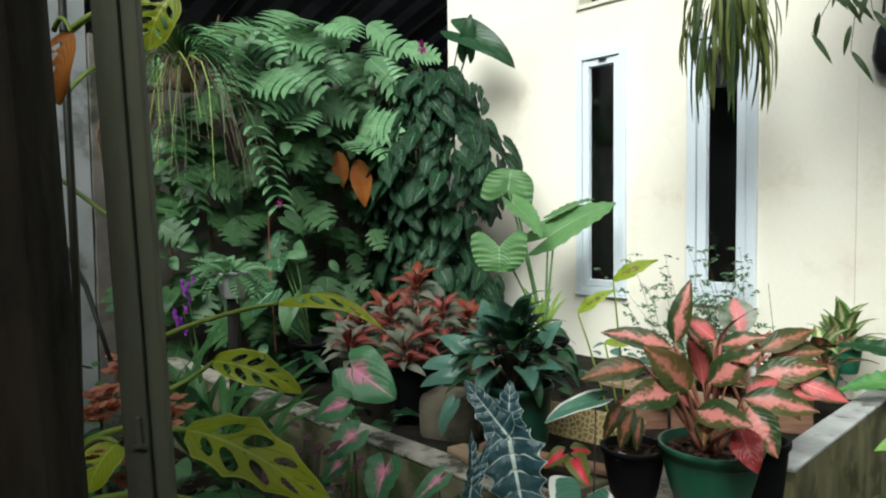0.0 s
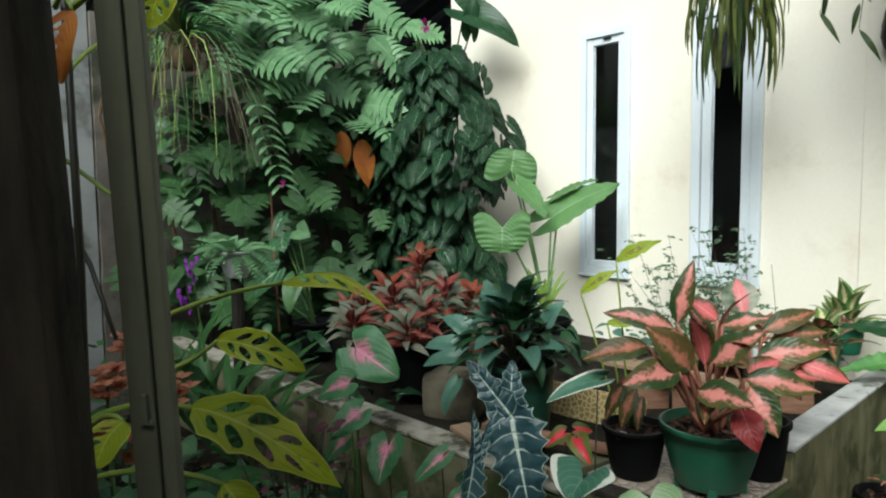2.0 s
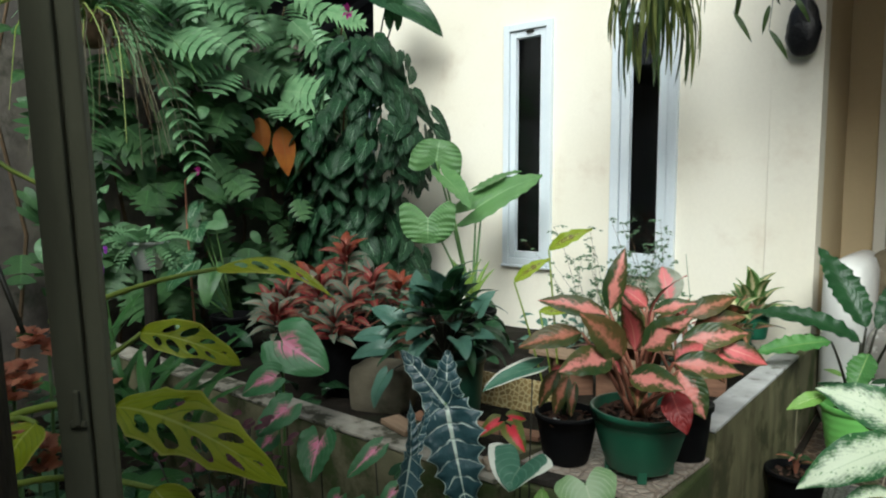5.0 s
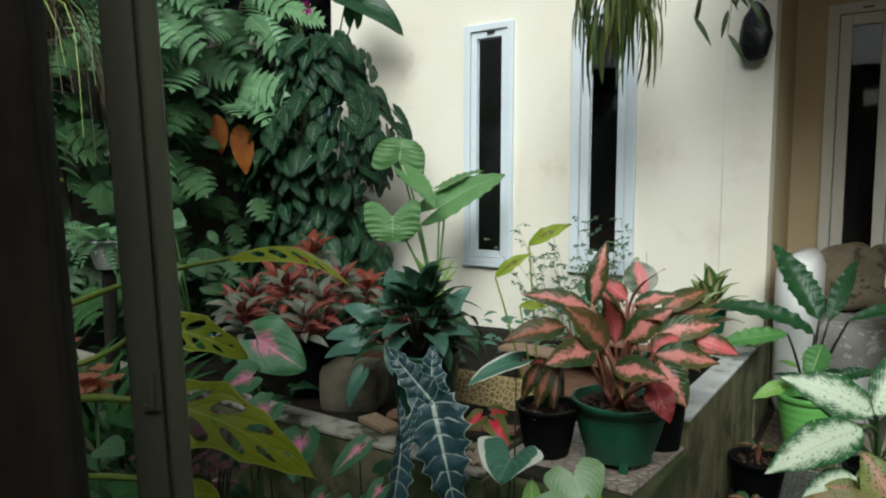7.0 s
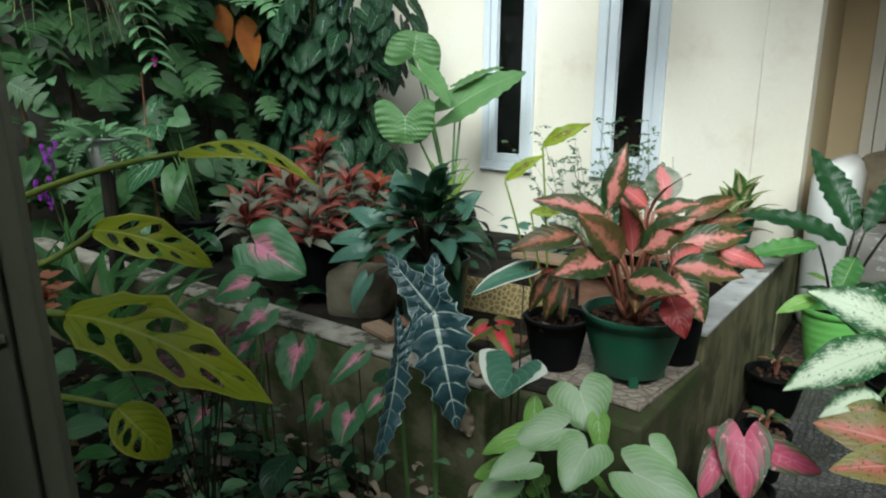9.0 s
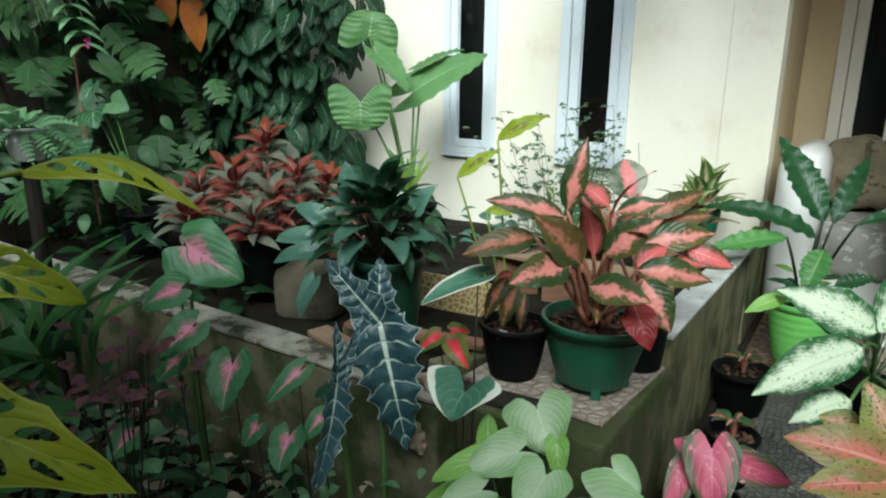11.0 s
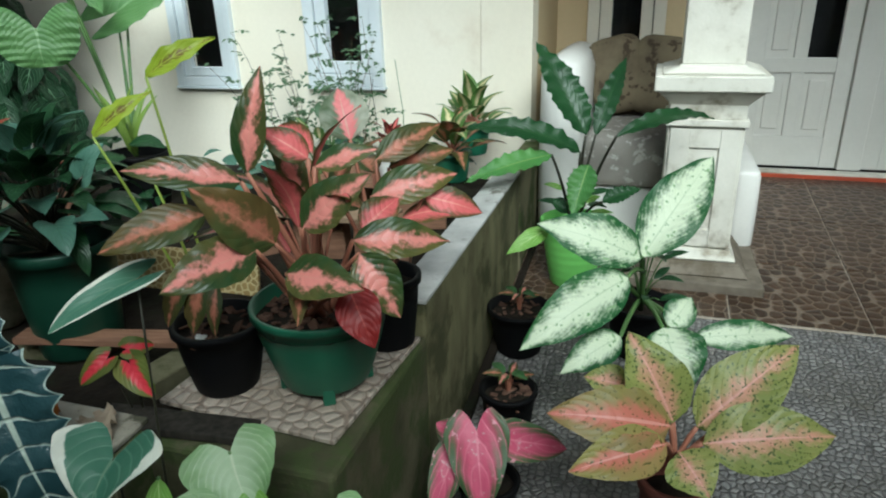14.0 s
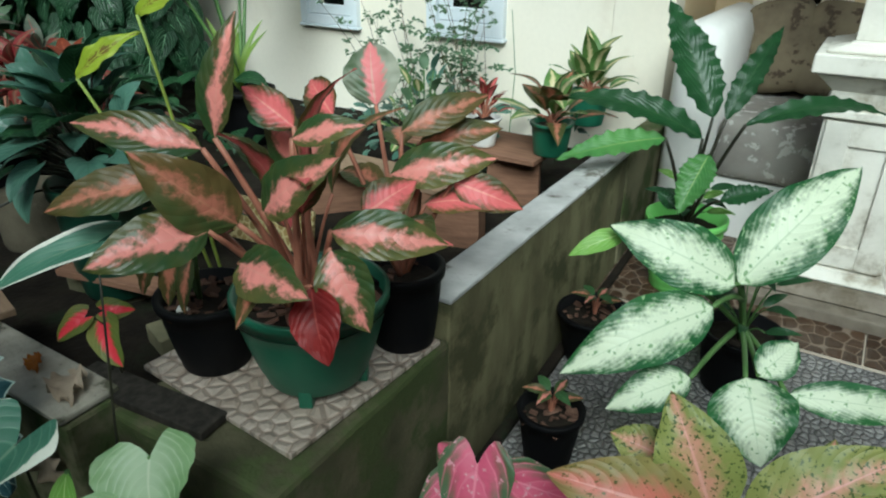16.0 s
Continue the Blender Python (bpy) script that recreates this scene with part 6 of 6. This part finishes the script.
# ---- left corner plants ----
fernpot = empty("potted_fern", (-0.33, -2.66, -0.225), "ferny plant in a white bowl on a dark stand", "potted plant")
pot(fernpot, (-0.33, -2.66, 0.80), 0.085, 0.13, POT_WHITE, 0.6)
bm = tube([(-0.33, -2.66, -0.225), (-0.33, -2.66, 0.80)], 0.03, 0.03, seg=12)
bm.transform(Matrix.Translation(-fernpot.location))
part("stand", bm, DARK_WOOD, fernpot)
rnd = random.Random(41)
frond = [leaf_mesh("frond", cut_blade(0.20, 0.07, 9, gap=0.3, seed=s), L_CUT) for s in range(3)]
for i in range(44):
    a = i * 2.4
    o = new("frond", rnd.choice(frond))
    o.parent = fernpot
    o.matrix_local = facing(Vector((0.04 * math.cos(a), 0.04 * math.sin(a), 1.145)), (math.cos(a), math.sin(a), rnd.uniform(-0.9, 0.8))) @ Matrix.Diagonal((0.8, 0.8, 0.8, 1))
orchid = empty("flowering_orchid", (-0.1, -2.9, -0.05), "orchid with long strap leaves and purple flower spikes", "plant")
for sx, sy, sz in ((-0.08, -3.0, 0.93), (-0.10, -3.01, 0.80)):
    bm = tube(bow((-0.1, -2.92, 0.3), (sx, sy, sz), 0.05), 0.004, 0.002)
    bm.transform(Matrix.Translation(-orchid.location))
    part("flower_stalk", bm, STALK_GREEN, orchid)
    for i in range(9):
        b = Vector((sx + rnd.uniform(-0.03, 0.03), sy + rnd.uniform(-0.03, 0.03), sz - 0.012 * i))
        for j in range(5):
            a = j * 1.257
            o = leaf(orchid, b, b + Vector((0.6 * math.cos(a), -0.4, math.sin(a))) * 0.02, 0.018, "ellipse", L_FLOWER_P, nu=4, nv=2)
            o.name = "petal"
for i in range(26):
    a = i * 2.4
    L = rnd.uniform(0.3, 0.6)
    b = Vector((0.1 + rnd.uniform(-0.35, 0.35), -2.92 + rnd.uniform(-0.1, 0.1), 0.15))
    leaf(orchid, b, b + Vector((0.5 * math.cos(a), 0.5 * math.sin(a), rnd.uniform(0.6, 1.1))) * L, 0.045, "strap", L_STRAP, arch=0.18, fold=0.3, nu=12, nv=4)
anth = empty("potted_anthurium", (0.02, -2.25, 0.13), "velvet anthurium with pale-veined leaves in a black pot", "potted plant")
pot(anth, (0.02, -2.25, 0.13), 0.13, 0.27, POT_BLACK, 0.8)
L_ANTH = leafy("velvet_anthurium_leaf", (0.04, 0.12, 0.05), (0.055, 0.15, 0.06), rib=(0.34, 0.46, 0.30), rib_w=0.06, vein=(0.28, 0.40, 0.25), vein_n=4, slant=0.6, vein_w=0.06)
for b, tip, w, k in (((-0.16, -2.36, 0.93), (-0.06, -2.42, 0.86), 0.2, L_ANTH), ((-0.08, -2.30, 0.98), (0.05, -2.30, 0.95), 0.17, L_CUT), ((-0.22, -2.32, 1.06), (-0.2, -2.40, 0.94), 0.1, L_ANTH),
                     ((-0.1, -2.45, 0.72), (-0.25, -2.55, 0.55), 0.18, L_ANTH), ((0.05, -2.40, 0.68), (0.12, -2.5, 0.5), 0.16, L_CUT_D), ((-0.25, -2.5, 0.6), (-0.4, -2.55, 0.45), 0.17, L_CUT_D)):
    leaf(anth, b, tip, w, "heart", k, (0.02, -2.25, 0.36), STALK_GREEN, 0.004, 0.04, hint=(0.5, -0.8, 0.5), lobe=0.35, fold=0.1, nu=16)
bm = tube([(-0.25, -2.35, 0.3), (-0.28, -2.36, 0.9), (-0.27, -2.37, 1.22), (-0.2, -2.36, 1.27), (-0.13, -2.36, 1.27)], 0.007, 0.004)
bm.transform(Matrix.Translation(-anth.location))
part("flower_stalk", bm, STALK_PINK, anth, "tall orange-pink flower stalk", True)
for j in range(5):
    a = j * 1.257
    b = Vector((-0.12, -2.36, 1.28))
    o = leaf(anth, b, b + Vector((0.03 * math.cos(a), -0.02, 0.03 * math.sin(a))), 0.025, "ellipse", L_MAGENTA, nu=4, nv=2)
    o.name = "petal"
anth.location = (-0.895, -1.856, 0.13)

# ---- epiphyte with long hanging roots on the wall ----
epi = empty("epiphyte", (-0.95, -2.62, 2.0), "epiphyte with strap leaves and long drooping stems", "plant")
part("root_ball", rough_up(lathe([(0.02, -0.10), (0.07, -0.08), (0.09, 0.0), (0.07, 0.06), (0.02, 0.09)], 16), 0.03, 12, 1), STALK_BROWN, epi, smooth=True)
bm = tube([(-0.85, 0, 0.02), (-0.4, 0.02, -0.03), (0, 0, -0.05)], 0.02, 0.02)
part("bracket", bm, DARK_WOOD, epi)
rnd = random.Random(51)
for i in range(60):
    a = rnd.uniform(0, 6.28)
    L = rnd.uniform(0.18, 0.42)
    b = epi.location + Vector((0.05 * math.cos(a), 0.05 * math.sin(a), 0.08))
    leaf(epi, b, b + Vector((math.cos(a), math.sin(a), rnd.uniform(-0.1, 0.9))).normalized() * L, 0.03, "strap", rnd.choice((L_CUT, L_HANG, L_STRAP)), arch=0.2, fold=0.3, nu=10, nv=4)
for i in range(46):
    a = rnd.uniform(-2.2, 2.4)
    out = rnd.uniform(0.12, 0.5)
    drop = rnd.uniform(0.35, 0.85)
    pts = [(0.06 * math.cos(a), 0.06 * math.sin(a), 0.0)]
    pts += [(math.cos(a) * out * q ** 0.6, math.sin(a) * out * q ** 0.6 + 0.10 * q + 0.03 * math.sin(i * 1.7 + 5 * q), 0.05 + 0.10 * math.sin(q * 2.4) - drop * q * q) for q in (0.2, 0.4, 0.6, 0.8, 1.0)]
    part("hanging_stem", tube(pts, rnd.uniform(0.0025, 0.005), 0.0016, seg=5), (L_ROOT, STALK_GREEN, L_ROOT, STALK_BROWN, STALK_YELLOW)[i % 5], epi)
for s, (dx, dy) in enumerate(((0.05, -0.10), (0.30, 0.28))):
    for i in range(9):
        for side in (-1, 1):
            b = epi.location + Vector((dx + 0.01 * i, dy + 0.012 * i, -0.30 - 0.055 * i))
            leaf(epi, b, b + Vector((0.04, side * 0.10, -0.05)), 0.045, "lance", L_CUT_D if s == 0 else L_CUT, nu=6, nv=4)

# ---- strands hanging from the eave and the black bag ----
hang = empty("hanging_plant", (1.33, -0.80, 2.55), "hanging plant with olive drooping strap leaves", "hanging plant")
rnd = random.Random(61)
part("hanger", tube([(0, 0, 0), (0, 0, 0.6)], 0.003, 0.003), DARK_WOOD, hang)
part("bracket", tube([(0, -0.02, 0.6), (0, 0.81, 0.6)], 0.012, 0.012), DARK_WOOD, hang)
part("basket", lathe([(0.04, -0.10), (0.10, -0.06), (0.13, 0.03), (0.12, 0.04)], 20), POT_BLACK, hang, smooth=True)
for i in range(110):
    a, q = rnd.uniform(0, 6.28), rnd.random()
    r0 = 0.02 + 0.17 * rnd.random() ** 0.7
    z0 = rnd.uniform(-0.45, 0.0)
    L = rnd.uniform(0.25, 0.5) * (1.25 - 1.9 * r0)
    b = hang.location + Vector((r0 * math.cos(a), r0 * math.sin(a), z0))
    leaf(hang, b, b + Vector((0.06 * math.cos(a) + rnd.uniform(-0.03, 0.03), 0.06 * math.sin(a), -L)), rnd.uniform(0.014, 0.028), "strap", rnd.choice((L_HANG, L_HANG, L_HANG_D)),
         hint=(math.cos(a), math.sin(a) - 0.3, 0.2), arch=0.06, fold=0.3, nu=10, nv=2, twist=rnd.uniform(-1.5, 1.5))
sprig = empty("hanging_sprig", (1.86, -0.80, 2.5), "thin hanging stems with narrow dark leaves", "hanging plant")
for i, (dx, dz) in enumerate(((0.0, -0.75), (-0.16, -0.62), (0.08, -0.55), (-0.05, -0.42), (0.18, -0.4))):
    pts = [(0.1 - 0.02 * i, 0, 0.5), (0.06, 0, 0.0), (dx * 0.5 + 0.02, 0, dz * 0.5), (dx, 0, dz * 0.8)]
    part("stem", tube(pts, 0.003, 0.0015, seg=5), STALK_DARK, sprig)
    for j in range(4):
        b = sprig.location + Vector((dx * (0.4 + 0.2 * j), 0, dz * (0.35 + 0.15 * j)))
        s = 1 if j % 2 else -1
        leaf(sprig, b, b + Vector((0.06 * s + 0.03, rnd.uniform(-0.04, 0.04), -0.09 - 0.02 * j)), 0.024, "lance", L_HANG_D, hint=(0.2, -1, 0.3), nu=8, nv=4)
bag = empty("black_bag", (1.855, -0.075, 1.885), "black plastic bag hung on a nail in the wall", "bag")
bm = bmesh.new()
bmesh.ops.create_uvsphere(bm, u_segments=24, v_segments=16, radius=1.0)
for v in bm.verts:
    z = v.co.z
    v.co = Vector((v.co.x * 0.085 * (1 - 0.3 * z), v.co.y * 0.05, z * 0.165))
    v.co += noise.noise_vector(v.co * 16) * 0.014
bm.transform(Matrix.Translation((0, 0, 0.165)))
part("body", bm, BLACK_BAG, bag, smooth=True)
part("handle", tube([(-0.04, 0, 0.33), (-0.035, 0.0, 0.42), (0, 0.01, 0.45), (0.035, 0, 0.42), (0.04, 0, 0.33)], 0.008, 0.008), BLACK_BAG, bag)
part("nail", tube([(0, -0.02, 0.455), (0, 0.065, 0.45)], 0.004, 0.004), DARK_WOOD, bag)

# ---- climbers on the old wall ----
rnd = random.Random(71)
dark_me = [leaf_mesh("leaf", blade(0.155, 0.125, "heart", arch=0.05, fold=0.14, lobe=0.3, ruffle=0.02, nu=12, nv=8, phase=p), L_DARKHEART) for p in (0, 2)]
ivy = empty("dark_climber", (-1.30, -0.50, 0.12), "dense dark climber with overlapping heart-shaped leaves", "climber")
for k in range(6):
    bm = tube([(-1.36 + 0.05 * k, -0.65 + 0.08 * k, 0.1), (-1.3 + 0.06 * k, -0.6 + 0.06 * k, 1.0), (-1.25 + 0.05 * k, -0.55 + 0.04 * k, 2.2)], 0.012, 0.007)
    bm.transform(Matrix.Translation(-ivy.location))
    part("vine_stem", bm, STALK_BROWN, ivy)


def ivy_spot():
    """A place on the climber's bulging outer side."""
    z = rnd.uniform(0.35, 2.25)
    a = radians(rnd.uniform(-125, 15))
    r = (0.50 + 0.10 * math.sin(z * 5)) * (1.0 - 0.05 * max(0, z - 1.2)) * rnd.uniform(0.75, 1.05)
    return Vector((-1.22 + r * math.cos(a) * 1.48, -0.55 + r * math.sin(a) * 0.9, z)), Vector((math.cos(a), math.sin(a), 0))


for i in range(290):
    p, n = ivy_spot()
    o = new("leaf", dark_me[i % 2])
    o.parent = ivy
    s = rnd.uniform(0.75, 1.25)
    side = Vector((-n.y, n.x, 0))
    o.matrix_local = facing(p - ivy.location, Vector((0, 0, -1)) + n * rnd.uniform(0.3, 0.8) + side * rnd.uniform(-0.9, 0.9), n + Vector((0, 0, 0.5))) @ Matrix.Diagonal((s, s, s, 1))


def more_ivy():
    p, n = ivy_spot()
    p -= n * 0.12
    return blade(0.14, 0.10, "heart", lobe=0.22, nu=6, nv=4), facing(p, Vector((rnd.uniform(-0.5, 0.5), rnd.uniform(-0.5, 0.5), -1)) + n * 0.4, n + Vector((0, 0, 0.5)))


joined("climber_foliage", 420, more_ivy, L_DARKHEART, "dark inner leaves of the dense climber")

cut_me = [leaf_mesh("leaf", cut_blade(0.38, 0.33, 6, arch=0.05, droop=0.12, seed=s, gap=0.16, lean=0.30), L_CUT) for s in range(4)]
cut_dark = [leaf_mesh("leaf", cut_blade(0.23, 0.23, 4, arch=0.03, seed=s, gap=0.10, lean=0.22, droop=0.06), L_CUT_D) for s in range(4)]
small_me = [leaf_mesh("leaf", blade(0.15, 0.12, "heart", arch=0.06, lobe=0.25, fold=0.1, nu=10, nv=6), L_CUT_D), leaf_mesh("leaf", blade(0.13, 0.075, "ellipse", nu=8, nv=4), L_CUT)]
climber = empty("cut_leaf_climber", (-1.72, -1.2, 0.0), "rampant climber with large deeply cut green leaves", "climber")
for k in range(9):
    y = -2.8 + 0.3 * k
    bm = tube([(-1.72, y, 0.0), (-1.70, y + 0.1, 0.9), (-1.68, y - 0.05, 1.7), (-1.55, y + 0.1, 2.55)], 0.014, 0.008)
    bm.transform(Matrix.Translation(-climber.location))
    part("vine_stem", bm, STALK_BROWN, climber)


def hang_leaf(meshes, y, z, x, s, tilt):
    o = new("leaf", rnd.choice(meshes))
    o.parent = climber
    p = Vector((x, y, z))
    way = Vector((0.45, rnd.uniform(-1.1, 0.9), tilt - 0.15))
    o.matrix_local = facing(p - climber.location, way, (0.8, -0.6 + rnd.uniform(-0.3, 0.3), rnd.uniform(0.2, 0.8))) @ Matrix.Diagonal((s, s, s, 1))


for i in range(58):
    q = rnd.random()
    y = -2.1 + 1.75 * q
    hang_leaf(cut_me, y, rnd.uniform(1.75, 2.75) if q > 0.3 else rnd.uniform(2.0, 2.55), -1.55 + rnd.uniform(-0.05, 0.25), rnd.uniform(0.65, 1.1), rnd.uniform(-0.55, 0.15))
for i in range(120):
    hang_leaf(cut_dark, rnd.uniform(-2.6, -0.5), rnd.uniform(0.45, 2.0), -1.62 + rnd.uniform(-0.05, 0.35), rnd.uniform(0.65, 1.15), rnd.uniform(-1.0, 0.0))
for i in range(110):
    hang_leaf(small_me, rnd.uniform(-2.75, -0.5), rnd.uniform(0.3, 2.4), -1.65 + rnd.uniform(0, 0.4), rnd.uniform(0.7, 1.3), rnd.uniform(-1.0, 0.2))


def more_wall():
    p = Vector((-1.70 + rnd.uniform(0, 0.12), rnd.uniform(-2.75, -0.2), rnd.uniform(0.2, 2.6)))
    d = cut_blade(0.24, 0.22, 3, arch=0.04, droop=0.08, gap=0.06, lean=0.2, seed=rnd.randrange(9)) if rnd.random() < 0.4 else blade(0.15, 0.10, "heart", lobe=0.2, nu=5, nv=4)
    return d, facing(p, (0.5, rnd.uniform(-0.7, 0.7), rnd.uniform(-1.0, 0.2)), (0.7, -0.3, 0.6))


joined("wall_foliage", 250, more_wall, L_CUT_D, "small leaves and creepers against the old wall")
for y, z, x, L, w in ((-1.15, 1.62, -1.30, 0.36, 0.16), (-1.28, 1.68, -1.38, 0.28, 0.13)):
    p = Vector((x, y, z))
    leaf(climber, p, p + Vector((0.12, 0.06, -1)) * L, w, "lance", L_ORANGE, hint=(0.8, -0.6, 0.2), arch=0.06, ruffle=0.06, nu=14)
ear = empty("dark_elephant_ear", (-1.05, -0.35, 1.9), "dark elephant-ear leaf beside the house wall", "plant")
for b, tip, w in (((-0.93, -0.42, 2.60), (-0.50, -0.28, 2.33), 0.30), ((-0.88, -0.40, 2.45), (-0.80, -0.45, 2.72), 0.16), ((-1.1, -0.62, 2.15), (-0.95, -0.75, 1.80), 0.24), ((-1.0, -0.5, 2.3), (-0.8, -0.62, 2.12), 0.2)):
    leaf(ear, b, tip, w, "heart", L_SPATH, (-1.3, -0.3, 1.7), STALK_DARK, 0.006, 0.05, hint=(0.5, -0.7, 0.6), lobe=0.35, fold=0.15, nu=16)
b = Vector((-1.0, -0.75, 2.45))
for j in range(8):
    a = j * 0.785
    o = leaf(ear, b, b + Vector((0.03, -0.05 + 0.06 * math.cos(a), 0.06 * math.sin(a))), 0.03, "lance", L_MAGENTA, nu=4, nv=2)
    o.name = "petal"
